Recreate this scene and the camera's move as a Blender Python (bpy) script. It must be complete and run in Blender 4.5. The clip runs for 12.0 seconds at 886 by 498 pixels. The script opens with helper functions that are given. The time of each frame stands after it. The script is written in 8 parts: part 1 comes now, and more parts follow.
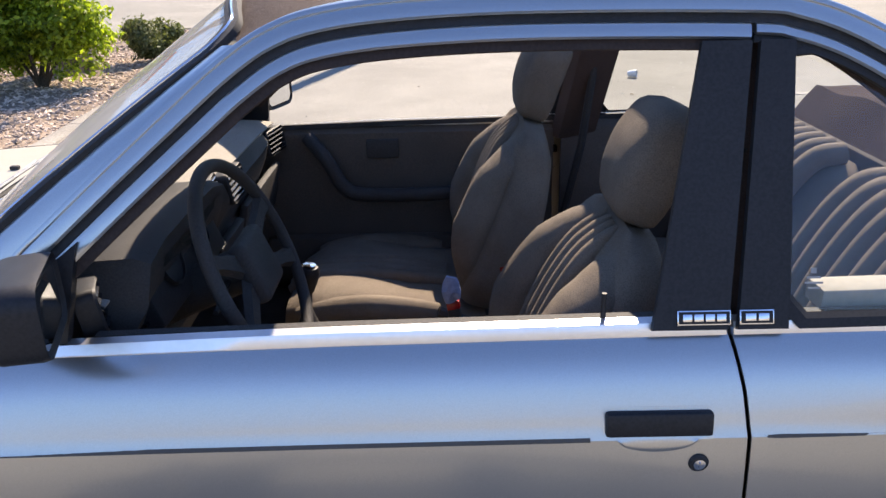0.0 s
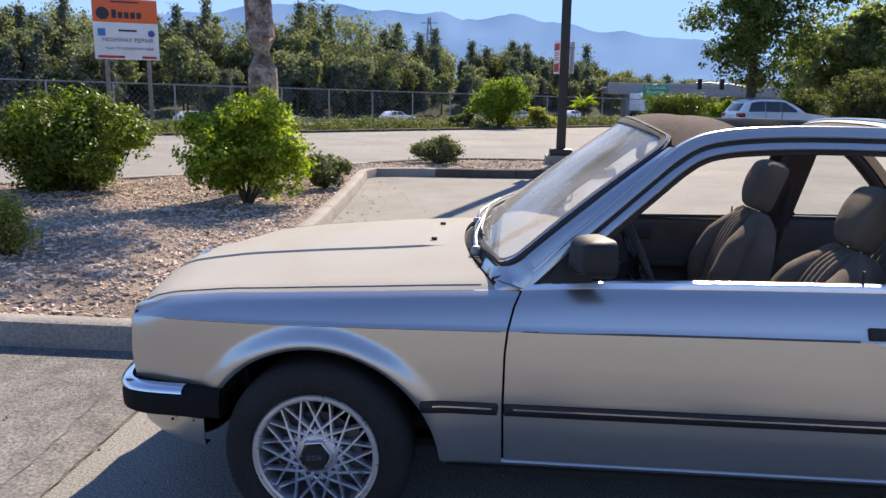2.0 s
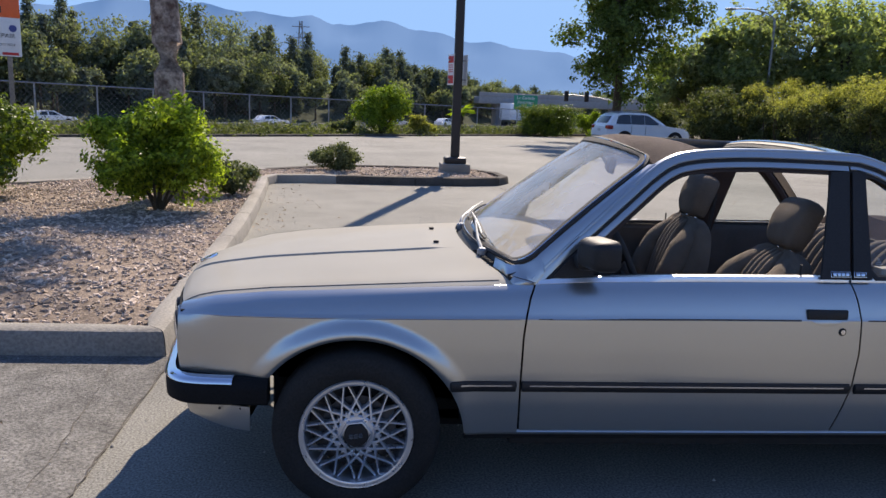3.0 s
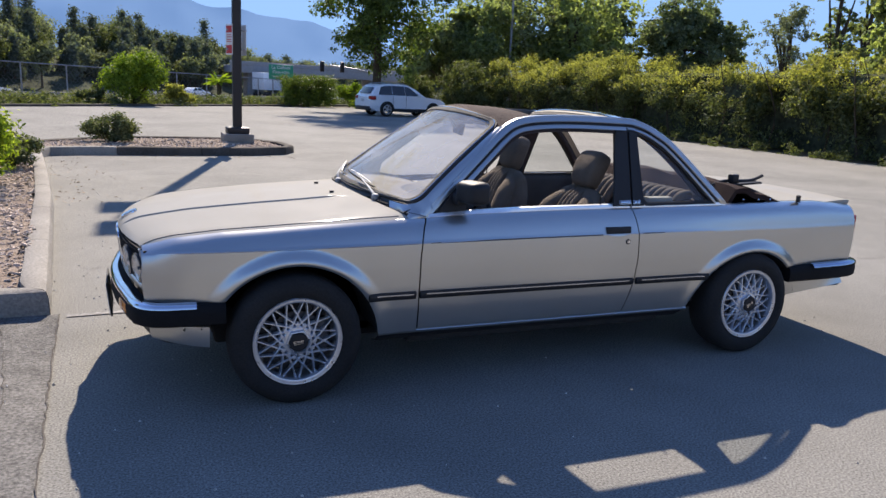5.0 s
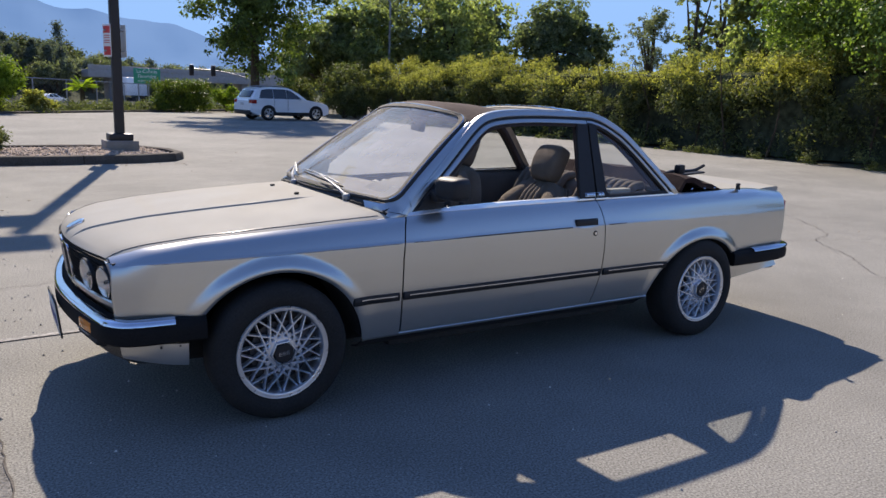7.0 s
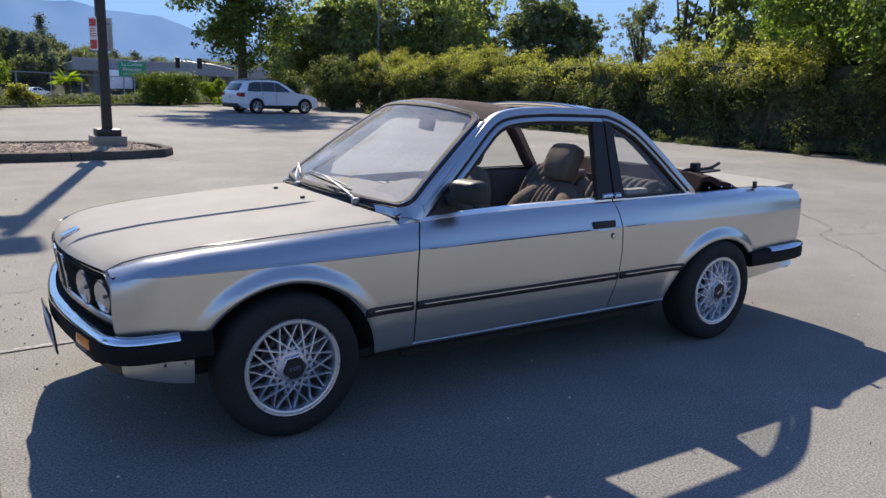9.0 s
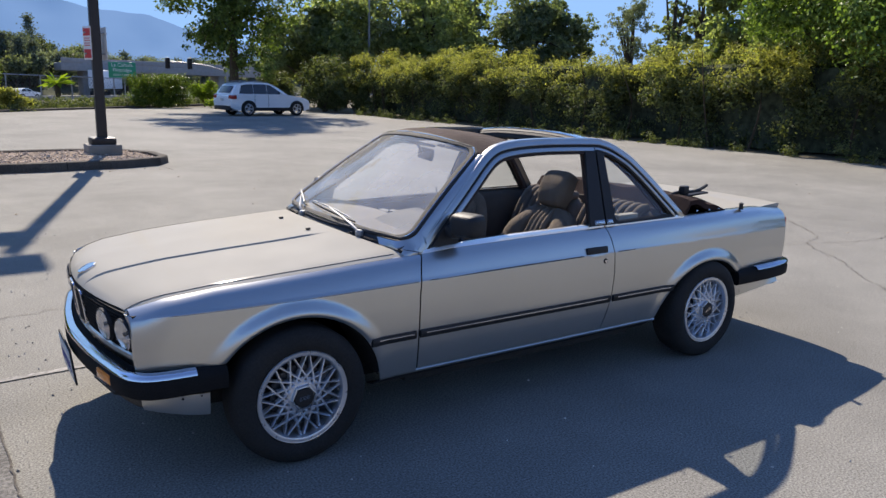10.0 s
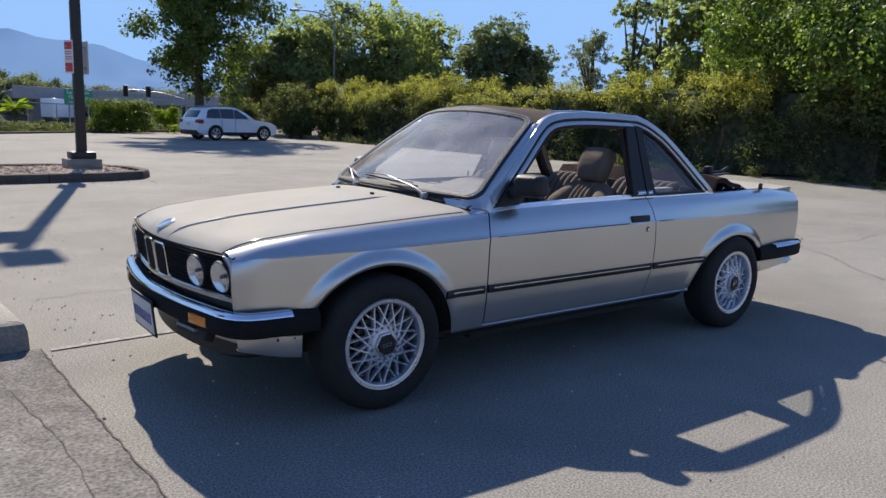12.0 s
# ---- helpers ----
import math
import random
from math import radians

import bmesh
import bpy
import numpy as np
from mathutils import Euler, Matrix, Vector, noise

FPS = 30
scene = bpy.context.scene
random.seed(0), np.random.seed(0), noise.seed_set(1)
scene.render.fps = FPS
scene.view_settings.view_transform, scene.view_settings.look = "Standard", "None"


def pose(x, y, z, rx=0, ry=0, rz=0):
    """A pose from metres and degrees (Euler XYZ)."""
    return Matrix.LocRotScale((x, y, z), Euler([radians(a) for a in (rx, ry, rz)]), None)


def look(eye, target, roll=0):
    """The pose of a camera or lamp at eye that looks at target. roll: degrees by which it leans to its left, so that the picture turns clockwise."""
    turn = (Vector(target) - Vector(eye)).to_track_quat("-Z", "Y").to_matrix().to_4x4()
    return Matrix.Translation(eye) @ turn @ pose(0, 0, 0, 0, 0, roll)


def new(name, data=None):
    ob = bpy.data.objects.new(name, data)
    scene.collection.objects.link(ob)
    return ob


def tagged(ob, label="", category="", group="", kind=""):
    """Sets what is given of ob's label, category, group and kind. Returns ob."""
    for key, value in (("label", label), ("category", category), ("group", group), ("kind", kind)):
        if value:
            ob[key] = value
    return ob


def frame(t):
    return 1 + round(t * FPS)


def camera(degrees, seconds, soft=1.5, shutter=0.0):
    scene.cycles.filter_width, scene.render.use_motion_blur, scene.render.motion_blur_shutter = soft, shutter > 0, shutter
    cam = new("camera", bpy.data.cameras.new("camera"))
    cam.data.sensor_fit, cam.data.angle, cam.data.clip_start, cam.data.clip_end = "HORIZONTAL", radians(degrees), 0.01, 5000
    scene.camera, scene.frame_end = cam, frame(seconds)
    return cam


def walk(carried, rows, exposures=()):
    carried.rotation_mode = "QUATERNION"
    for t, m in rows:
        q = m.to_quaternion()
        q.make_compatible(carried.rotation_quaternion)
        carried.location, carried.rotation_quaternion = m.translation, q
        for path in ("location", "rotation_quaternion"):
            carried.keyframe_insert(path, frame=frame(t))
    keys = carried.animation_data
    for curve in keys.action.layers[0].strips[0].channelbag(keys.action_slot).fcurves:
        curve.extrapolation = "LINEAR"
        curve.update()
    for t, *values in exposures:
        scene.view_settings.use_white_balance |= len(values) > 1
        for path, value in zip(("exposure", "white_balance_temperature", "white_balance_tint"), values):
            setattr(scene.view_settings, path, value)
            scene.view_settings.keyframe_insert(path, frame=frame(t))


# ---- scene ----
cam = camera(60.8, 12.0)
METRES, EYE, TILT, LEAN, TURN = 4.9451, 1.3708, -22.30, 1.15, -0.16
ROWS = [
    (0.0, 0.0, 0.0, 0.0, 0.0, 0.0, -0.0),
    (0.2, -0.0118, -0.0283, -0.011, 2.19, 0.92, -0.85),
    (0.5, -0.0276, -0.0659, -0.0295, 3.54, 2.88, -1.79),
    (1.0, -0.0805, -0.1192, -0.0533, 5.23, 6.27, -2.74),
    (1.5, -0.1296, -0.1805, -0.0726, 6.58, 9.77, -4.22),
    (2.0, -0.1583, -0.2322, -0.0983, 4.42, 10.85, -3.81),
    (2.5, -0.2136, -0.2646, -0.1129, 0.32, 11.58, -2.76),
    (3.0, -0.2586, -0.3012, -0.1201, -4.95, 11.74, -1.44),
    (3.5, -0.2805, -0.3371, -0.137, -9.91, 11.13, 0.24),
    (3.7, -0.2908, -0.3528, -0.1465, -11.87, 10.62, 1.0),
    (5.3, -0.4363, -0.4321, -0.1752, -24.23, 9.15, 5.64),
    (5.5, -0.4517, -0.4299, -0.1725, -25.47, 9.44, 6.28),
    (6.0, -0.4902, -0.4137, -0.166, -27.55, 9.66, 7.7),
    (6.5, -0.497, -0.3932, -0.1656, -29.08, 9.0, 8.46),
    (7.0, -0.4853, -0.3694, -0.1661, -30.84, 8.24, 8.68),
    (7.2, -0.481, -0.3588, -0.1661, -31.41, 7.93, 8.66),
    (8.8, -0.4844, -0.3269, -0.1535, -31.59, 7.34, 9.1),
    (9.0, -0.4871, -0.3327, -0.1452, -31.63, 7.49, 9.24),
    (9.5, -0.497, -0.3518, -0.1244, -31.74, 7.22, 9.45),
    (10.0, -0.5084, -0.3607, -0.1181, -32.17, 7.19, 9.8),
    (10.5, -0.529, -0.3586, -0.1305, -33.26, 8.08, 10.28),
    (11.0, -0.5713, -0.3488, -0.1556, -34.65, 9.24, 11.05),
    (11.5, -0.6037, -0.321, -0.1706, -36.41, 9.7, 11.54),
    (12.0, -0.6133, -0.3129, -0.1708, -35.42, 9.03, 10.47),
]
walk(cam, [(t, pose(1.3627, -1.6401, EYE, TILT, LEAN, TURN) @ pose(METRES * x, METRES * y, METRES * z, 90 + pitch, roll, yaw)) for t, x, y, z, yaw, pitch, roll in ROWS],
     [(t, e, k, g) for t, e, k, g in ((0.0, 1.56, 7600, 16), (0.5, 1.32, 7250, 15), (1.0, 1.42, 7200, 14), (1.5, 1.40, 7200, 15), (2.0, 1.1, 7250, 16), (2.5, 1.14, 7200, 15),
                                      (3.0, 0.78, 7100, 15), (3.5, 0.82, 7000, 15), (5.5, 0.86, 6900, 15), (7.0, 0.74, 6900, 15), (9.0, 0.80, 6850, 14), (10.5, 0.76, 6850, 13), (12.0, 0.72, 6850, 13))])

# ---- light: afternoon sun from behind the car, clear sky ----
SUN_DIR = Vector((0.300, 1.12, 1.0)).normalized()
SUN_EL = math.asin(SUN_DIR.z)
SUN_AZ = math.atan2(SUN_DIR.x, SUN_DIR.y)
world = bpy.data.worlds.new("sky")
scene.world = world
world.use_nodes = True
wn = world.node_tree.nodes
sky = wn.new("ShaderNodeTexSky")
sky.sky_type = "NISHITA"
sky.sun_disc = False
sky.sun_elevation = SUN_EL
sky.sun_rotation = SUN_AZ
sky.air_density, sky.dust_density, sky.ozone_density = 1.0, 0.02, 4.0
sky.altitude = 1500.0
vivid = wn.new("ShaderNodeHueSaturation")
vivid.inputs["Saturation"].default_value = 1.10
vivid.inputs["Hue"].default_value = 0.508
world.node_tree.links.new(sky.outputs["Color"], vivid.inputs["Color"])
calm = wn.new("ShaderNodeMix")
calm.data_type, calm.blend_type = "RGBA", "DARKEN"
calm.inputs["Factor"].default_value = 1.0
calm.inputs["B"].default_value = (1.25, 2.3, 4.15, 1)
world.node_tree.links.new(vivid.outputs["Color"], calm.inputs["A"])
world.node_tree.links.new(calm.outputs["Result"], wn["Background"].inputs["Color"])
wn["Background"].inputs["Strength"].default_value = 0.15
sun = new("sun", bpy.data.lights.new("sun", "SUN"))
sun.data.energy, sun.data.angle, sun.data.color = 4.6, radians(0.6), (1.0, 0.93, 0.82)
sun.matrix_world = look(SUN_DIR * 60, (0, 0, 0))
scene.view_settings.exposure = 0.0

# ---- small builders ----
def lerp(a, b, t):
    return a + (b - a) * t


def interp(x, table):
    return float(np.interp(x, [p[0] for p in table], [p[1] for p in table]))


def smooth01(t):
    t = min(1.0, max(0.0, t))
    return t * t * (3 - 2 * t)


def link(name, verts, faces, material, parent=None, label="", smooth=True):
    me = bpy.data.meshes.new(name)
    me.from_pydata([tuple(v) for v in verts], [], faces)
    me.materials.append(material)
    if smooth:
        me.shade_smooth()
    me.validate()
    ob = new(name, me)
    if parent is not None:
        ob.parent = parent
    if label:
        ob["label"] = label
    return ob


def part(name, bm, material, parent=None, label="", smooth=True):
    bmesh.ops.recalc_face_normals(bm, faces=bm.faces)
    me = bpy.data.meshes.new(name)
    bm.to_mesh(me)
    bm.free()
    me.materials.append(material)
    if smooth:
        me.shade_smooth()
        me.set_sharp_from_angle(angle=radians(38))
    ob = new(name, me)
    if parent is not None:
        ob.parent = parent
    if label:
        ob["label"] = label
    return ob


def empty(name, m=None):
    ob = new(name)
    ob.empty_display_size = 0.1
    if m is not None:
        ob.matrix_world = m
    return ob


def add_grid(bm, rows, closed_u=False, closed_v=False):
    vs = [[bm.verts.new(p) for p in row] for row in rows]
    nr, nc = len(vs), len(vs[0])
    for i in range(nr if closed_v else nr - 1):
        for j in range(nc if closed_u else nc - 1):
            a, b = vs[i][j], vs[i][(j + 1) % nc]
            c, d = vs[(i + 1) % nr][(j + 1) % nc], vs[(i + 1) % nr][j]
            if len({a, b, c, d}) == 4:
                try:
                    bm.faces.new((a, b, c, d))
                except ValueError:
                    pass
    return vs


def add_loft(bm, rings, caps=True):
    vs = add_grid(bm, rings, closed_u=True)
    if caps:
        bm.faces.new(vs[0][::-1])
        bm.faces.new(vs[-1])
    return vs


def add_tube(bm, path, r, n=8, caps=True):
    path = [Vector(p) for p in path]
    rings = []
    for i, p in enumerate(path):
        d = (path[min(i + 1, len(path) - 1)] - path[max(i - 1, 0)]).normalized()
        a = d.cross(Vector((0, 0, 1)))
        if a.length < 0.05:
            a = d.cross(Vector((0, 1, 0)))
        a.normalize()
        b = d.cross(a)
        rr = r[i] if isinstance(r, (list, tuple)) else r
        rings.append([p + rr * (math.cos(k * 2 * math.pi / n) * a + math.sin(k * 2 * math.pi / n) * b) for k in range(n)])
    add_loft(bm, rings, caps)


def add_box(bm, size, m=None, bevel=0.0, segs=2):
    tmp = bmesh.new()
    bmesh.ops.create_cube(tmp, size=1.0)
    bmesh.ops.scale(tmp, vec=size, verts=tmp.verts)
    if bevel:
        bmesh.ops.bevel(tmp, geom=list(tmp.edges), offset=bevel, segments=segs, profile=0.5, affect="EDGES")
    if m is not None:
        bmesh.ops.transform(tmp, matrix=m, verts=tmp.verts)
    base = [bm.verts.new(v.co) for v in tmp.verts]
    tmp.verts.index_update()
    for f in tmp.faces:
        bm.faces.new([base[v.index] for v in f.verts])
    tmp.free()


def box(name, size, m, material, parent=None, bevel=0.004, label="", segs=2):
    bm = bmesh.new()
    add_box(bm, size, m, bevel, segs)
    return part(name, bm, material, parent, label)


def tube(name, path, r, material, parent=None, label="", n=8):
    bm = bmesh.new()
    add_tube(bm, path, r, n)
    return part(name, bm, material, parent, label)


def add_lathe(bm, profile, n, m=None):
    """profile: (radius, height) along local z."""
    rings = []
    for r, h in profile:
        rings.append([Vector((r * math.cos(k * 2 * math.pi / n), r * math.sin(k * 2 * math.pi / n), h)) for k in range(n)])
    if m is not None:
        rings = [[m @ p for p in ring] for ring in rings]
    add_loft(bm, rings, caps=False)


def bezier_path(points, n=8):
    """Catmull-Rom through the points."""
    pts = [Vector(p) for p in points]
    out = []
    for i in range(len(pts) - 1):
        p0, p1, p2, p3 = pts[max(i - 1, 0)], pts[i], pts[i + 1], pts[min(i + 2, len(pts) - 1)]
        for k in range(n):
            t = k / n
            out.append(0.5 * ((2 * p1) + (p2 - p0) * t + (2 * p0 - 5 * p1 + 4 * p2 - p3) * t * t + (3 * p1 - p0 - 3 * p2 + p3) * t ** 3))
    out.append(pts[-1])
    return out


def rounded_loop(w, h, r, n=5):
    """A rounded rectangle about the origin as (x, y) points."""
    out = []
    for cx, cy, a0 in ((w / 2 - r, h / 2 - r, 0), (-w / 2 + r, h / 2 - r, 90), (-w / 2 + r, -h / 2 + r, 180), (w / 2 - r, -h / 2 + r, 270)):
        for k in range(n + 1):
            a = radians(a0 + 90 * k / n)
            out.append((cx + r * math.cos(a), cy + r * math.sin(a)))
    return out


def solid(ob, t, offset=-1.0, crease=None, angle=38):
    """Gives a sheet its thickness t with a rim, as one mesh; crease(co) names vertices on a sharp fold."""
    me = ob.data
    bm = bmesh.new()
    bm.from_mesh(me)
    bm.normal_update()
    a, b = (0.0, -t) if offset < 0 else (t / 2, -t / 2)
    base = list(bm.verts)
    nrm = [v.normal.copy() for v in base]
    co = [v.co.copy() for v in base]
    rim = [e for e in bm.edges if len(e.link_faces) == 1]
    rim = [(e.link_loops[0].vert.index, e.link_loops[0].link_loop_next.vert.index) for e in rim]
    old = [[v.index for v in f.verts] for f in bm.faces]
    bm.free()
    n = len(co)
    verts = [tuple(co[i] + nrm[i] * a) for i in range(n)] + [tuple(co[i] + nrm[i] * b) for i in range(n)]
    faces = old + [[i + n for i in f[::-1]] for f in old] + [[j, i, i + n, j + n] for i, j in rim]
    fresh = bpy.data.meshes.new(me.name)
    fresh.from_pydata(verts, [], faces)
    for m in me.materials:
        fresh.materials.append(m)
    fresh.shade_smooth()
    fresh.set_sharp_from_angle(angle=radians(angle))
    if crease:
        on = [crease(c) for c in co]
        for e in fresh.edges:
            i, j = e.vertices
            if i < n and j < n and on[i] and on[j]:
                e.use_edge_sharp = True
    ob.data = fresh
    return ob


# ---- materials ----
def mat(name, base, rough=0.6, metal=0.0, fine=(60, 0.15), coarse=(3, 0.15), bump=(120, 0.0), coat=0.0, spec=0.5, island=0.0, rough_var=0.0, tint=None, mid=None):
    """A principled surface with fine grain, coarse wear and relief. tint: the colour that the coarse wear leans to."""
    m = bpy.data.materials.new(name)
    m.use_nodes = True
    nt = m.node_tree
    n, l = nt.nodes, nt.links
    p = n["Principled BSDF"]
    tc = n.new("ShaderNodeTexCoord")
    col = None

    def noise_tex(scale, detail=4.0):
        t = n.new("ShaderNodeTexNoise")
        t.inputs["Scale"].default_value, t.inputs["Detail"].default_value = scale, detail
        l.new(tc.outputs["Object"], t.inputs["Vector"])
        r = n.new("ShaderNodeMapRange")
        r.inputs["From Min"].default_value, r.inputs["From Max"].default_value = 0.32, 0.68
        l.new(t.outputs["Fac"], r.inputs["Value"])
        return r.outputs["Result"]

    def mix(a, b, fac):
        x = n.new("ShaderNodeMix")
        x.data_type = "RGBA"
        l.new(fac, x.inputs["Factor"])
        for sock, v in ((x.inputs["A"], a), (x.inputs["B"], b)):
            if hasattr(v, "is_linked"):
                l.new(v, sock)
            else:
                sock.default_value = (*v, 1)
        return x.outputs["Result"]

    def mul(a, v):
        x = n.new("ShaderNodeMix")
        x.data_type, x.blend_type = "RGBA", "MULTIPLY"
        x.inputs["Factor"].default_value = 1.0
        l.new(a, x.inputs["A"])
        l.new(v, x.inputs["B"])
        return x.outputs["Result"]

    c2 = tint if tint else tuple(c * (1 - coarse[1]) for c in base)
    cf = noise_tex(coarse[0], 5)
    col = mix(base, c2, cf)
    if fine[1]:
        g = noise_tex(fine[0], 3)
        k = n.new("ShaderNodeMapRange")
        k.inputs["To Min"].default_value, k.inputs["To Max"].default_value = 1 - fine[1], 1 + fine[1] * 0.6
        l.new(g, k.inputs["Value"])
        col = mul(col, k.outputs["Result"])
    if mid:
        k = n.new("ShaderNodeMapRange")
        k.inputs["To Min"].default_value, k.inputs["To Max"].default_value = 1 - mid[1], 1 + mid[1] * 0.5
        l.new(noise_tex(mid[0], 8), k.inputs["Value"])
        col = mul(col, k.outputs["Result"])
    if island:
        geo = n.new("ShaderNodeNewGeometry")
        k = n.new("ShaderNodeMapRange")
        k.inputs["To Min"].default_value, k.inputs["To Max"].default_value = 1 - island, 1 + island
        l.new(geo.outputs["Random Per Island"], k.inputs["Value"])
        col = mul(col, k.outputs["Result"])
    l.new(col, p.inputs["Base Color"])
    p.inputs["Metallic"].default_value, p.inputs["Roughness"].default_value = metal, rough
    p.inputs["Coat Weight"].default_value, p.inputs["Coat Roughness"].default_value = coat, 0.04
    p.inputs["Specular IOR Level"].default_value = spec
    if rough_var:
        k = n.new("ShaderNodeMapRange")
        k.inputs["To Min"].default_value, k.inputs["To Max"].default_value = max(0.02, rough - rough_var), min(1, rough + rough_var)
        l.new(noise_tex(coarse[0] * 2.3, 6), k.inputs["Value"])
        l.new(k.outputs["Result"], p.inputs["Roughness"])
    if bump[1]:
        b = n.new("ShaderNodeBump")
        b.inputs["Strength"].default_value, b.inputs["Distance"].default_value = bump[1], 0.01
        t = n.new("ShaderNodeTexNoise")
        t.inputs["Scale"].default_value, t.inputs["Detail"].default_value = bump[0], 6
        l.new(tc.outputs["Object"], t.inputs["Vector"])
        l.new(t.outputs["Fac"], b.inputs["Height"])
        l.new(b.outputs["Normal"], p.inputs["Normal"])
    return m


def leaf_mat(name, base, sheen=0.45, through_light=0.4, yellow=None):
    """Leaves: gloss, some light let through, each leaf a little different."""
    m = bpy.data.materials.new(name)
    m.use_nodes = True
    nt = m.node_tree
    n, l = nt.nodes, nt.links
    p = n["Principled BSDF"]
    geo = n.new("ShaderNodeNewGeometry")
    mx = n.new("ShaderNodeMix")
    mx.data_type = "RGBA"
    mx.inputs["A"].default_value = (*[c * 0.6 for c in base], 1)
    mx.inputs["B"].default_value = (*(yellow if yellow else [min(1, c * 1.5) for c in base]), 1)
    l.new(geo.outputs["Random Per Island"], mx.inputs["Factor"])
    l.new(mx.outputs["Result"], p.inputs["Base Color"])
    p.inputs["Roughness"].default_value = sheen
    p.inputs["Specular IOR Level"].default_value = 0.15
    tr = n.new("ShaderNodeBsdfTranslucent")
    br = n.new("ShaderNodeMix")
    br.data_type, br.blend_type = "RGBA", "MULTIPLY"
    br.inputs["Factor"].default_value = 1
    br.inputs["B"].default_value = (1.6, 1.7, 0.7, 1)
    l.new(mx.outputs["Result"], br.inputs["A"])
    l.new(br.outputs["Result"], tr.inputs["Color"])
    ms = n.new("ShaderNodeMixShader")
    ms.inputs[0].default_value = through_light
    l.new(p.outputs[0], ms.inputs[1])
    l.new(tr.outputs[0], ms.inputs[2])
    l.new(ms.outputs[0], n["Material Output"].inputs["Surface"])
    return m


def glass_mat(name, tint=(0.9, 0.93, 0.92), ior=1.5, veil=0.0):
    """Thin window glass: clear through, mirror by the angle, a pale film of dust and glare."""
    m = bpy.data.materials.new(name)
    m.use_nodes = True
    nt = m.node_tree
    n, l = nt.nodes, nt.links
    n.remove(n["Principled BSDF"])
    tr = n.new("ShaderNodeBsdfTransparent")
    tr.inputs["Color"].default_value = (*tint, 1)
    gl = n.new("ShaderNodeBsdfGlossy")
    gl.inputs["Roughness"].default_value = 0.0
    f0 = ((ior - 1) / (ior + 1)) ** 2
    lw = n.new("ShaderNodeLayerWeight")
    lw.inputs["Blend"].default_value = 0.5
    pw = n.new("ShaderNodeMath")
    pw.operation = "POWER"
    pw.inputs[1].default_value = 5.0
    l.new(lw.outputs["Facing"], pw.inputs[0])
    fr = n.new("ShaderNodeMapRange")
    fr.inputs["To Min"].default_value, fr.inputs["To Max"].default_value = f0, 1.0
    l.new(pw.outputs[0], fr.inputs["Value"])
    ms = n.new("ShaderNodeMixShader")
    l.new(fr.outputs[0], ms.inputs[0])
    l.new(tr.outputs[0], ms.inputs[1])
    l.new(gl.outputs[0], ms.inputs[2])
    out = ms
    if veil:
        df = n.new("ShaderNodeBsdfDiffuse")
        df.inputs["Color"].default_value = (0.75, 0.72, 0.66, 1)
        m2 = n.new("ShaderNodeMixShader")
        tc, cloud, streak = n.new("ShaderNodeTexCoord"), n.new("ShaderNodeTexNoise"), n.new("ShaderNodeMapRange")
        cloud.inputs["Scale"].default_value, cloud.inputs["Detail"].default_value = 5.0, 7.0
        l.new(tc.outputs["Object"], cloud.inputs["Vector"])
        streak.inputs["From Min"].default_value, streak.inputs["From Max"].default_value = 0.3, 0.7
        streak.inputs["To Min"].default_value, streak.inputs["To Max"].default_value = veil * 0.6, veil * 1.4
        l.new(cloud.outputs["Fac"], streak.inputs["Value"])
        l.new(streak.outputs[0], m2.inputs[0])
        l.new(ms.outputs[0], m2.inputs[1])
        l.new(df.outputs[0], m2.inputs[2])
        out = m2
    l.new(out.outputs[0], n["Material Output"].inputs["Surface"])
    return m


paint = mat("champagne_paint", (0.505, 0.508, 0.492), 0.30, 0.90, fine=(900, 0.10), coarse=(1.5, 0.05), coat=1.0)
paint.node_tree.nodes["Principled BSDF"].inputs["Coat Roughness"].default_value = 0.04
paint.node_tree.nodes["Principled BSDF"].inputs["Coat IOR"].default_value = 1.5
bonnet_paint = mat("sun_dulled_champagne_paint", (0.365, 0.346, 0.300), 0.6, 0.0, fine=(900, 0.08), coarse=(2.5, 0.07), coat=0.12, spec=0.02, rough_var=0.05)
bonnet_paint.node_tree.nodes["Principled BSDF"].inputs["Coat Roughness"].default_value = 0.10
black_trim = mat("black_trim", (0.020, 0.020, 0.022), 0.5, 0, fine=(200, 0.3), coarse=(6, 0.3), bump=(900, 0.15), spec=0.3)
grille_black = mat("matt_black_grille", (0.012, 0.012, 0.013), 0.7, 0, fine=(200, 0.3), coarse=(6, 0.3), spec=0.12)
satin_black = mat("satin_black_panel", (0.030, 0.030, 0.032), 0.6, 0, fine=(200, 0.2), coarse=(5, 0.2), spec=0.2)
rubber = mat("rubber", (0.026, 0.025, 0.025), 0.75, 0, fine=(150, 0.3), coarse=(8, 0.3), bump=(300, 0.25))
brown_seal = mat("brown_window_seal", (0.050, 0.034, 0.028), 0.75, 0, fine=(200, 0.25), coarse=(7, 0.25), spec=0.25)
tyre_mat = mat("tyre_rubber", (0.023, 0.0225, 0.022), 0.85, 0, fine=(120, 0.3), coarse=(7, 0.3), bump=(250, 0.3), spec=0.3)
chrome = mat("chrome", (0.78, 0.78, 0.8), 0.12, 1.0, fine=(50, 0.03), coarse=(9, 0.06), rough_var=0.06)
bright_trim = mat("bright_anodised_trim", (0.86, 0.87, 0.89), 0.36, 1.0, fine=(80, 0.03), coarse=(9, 0.06))
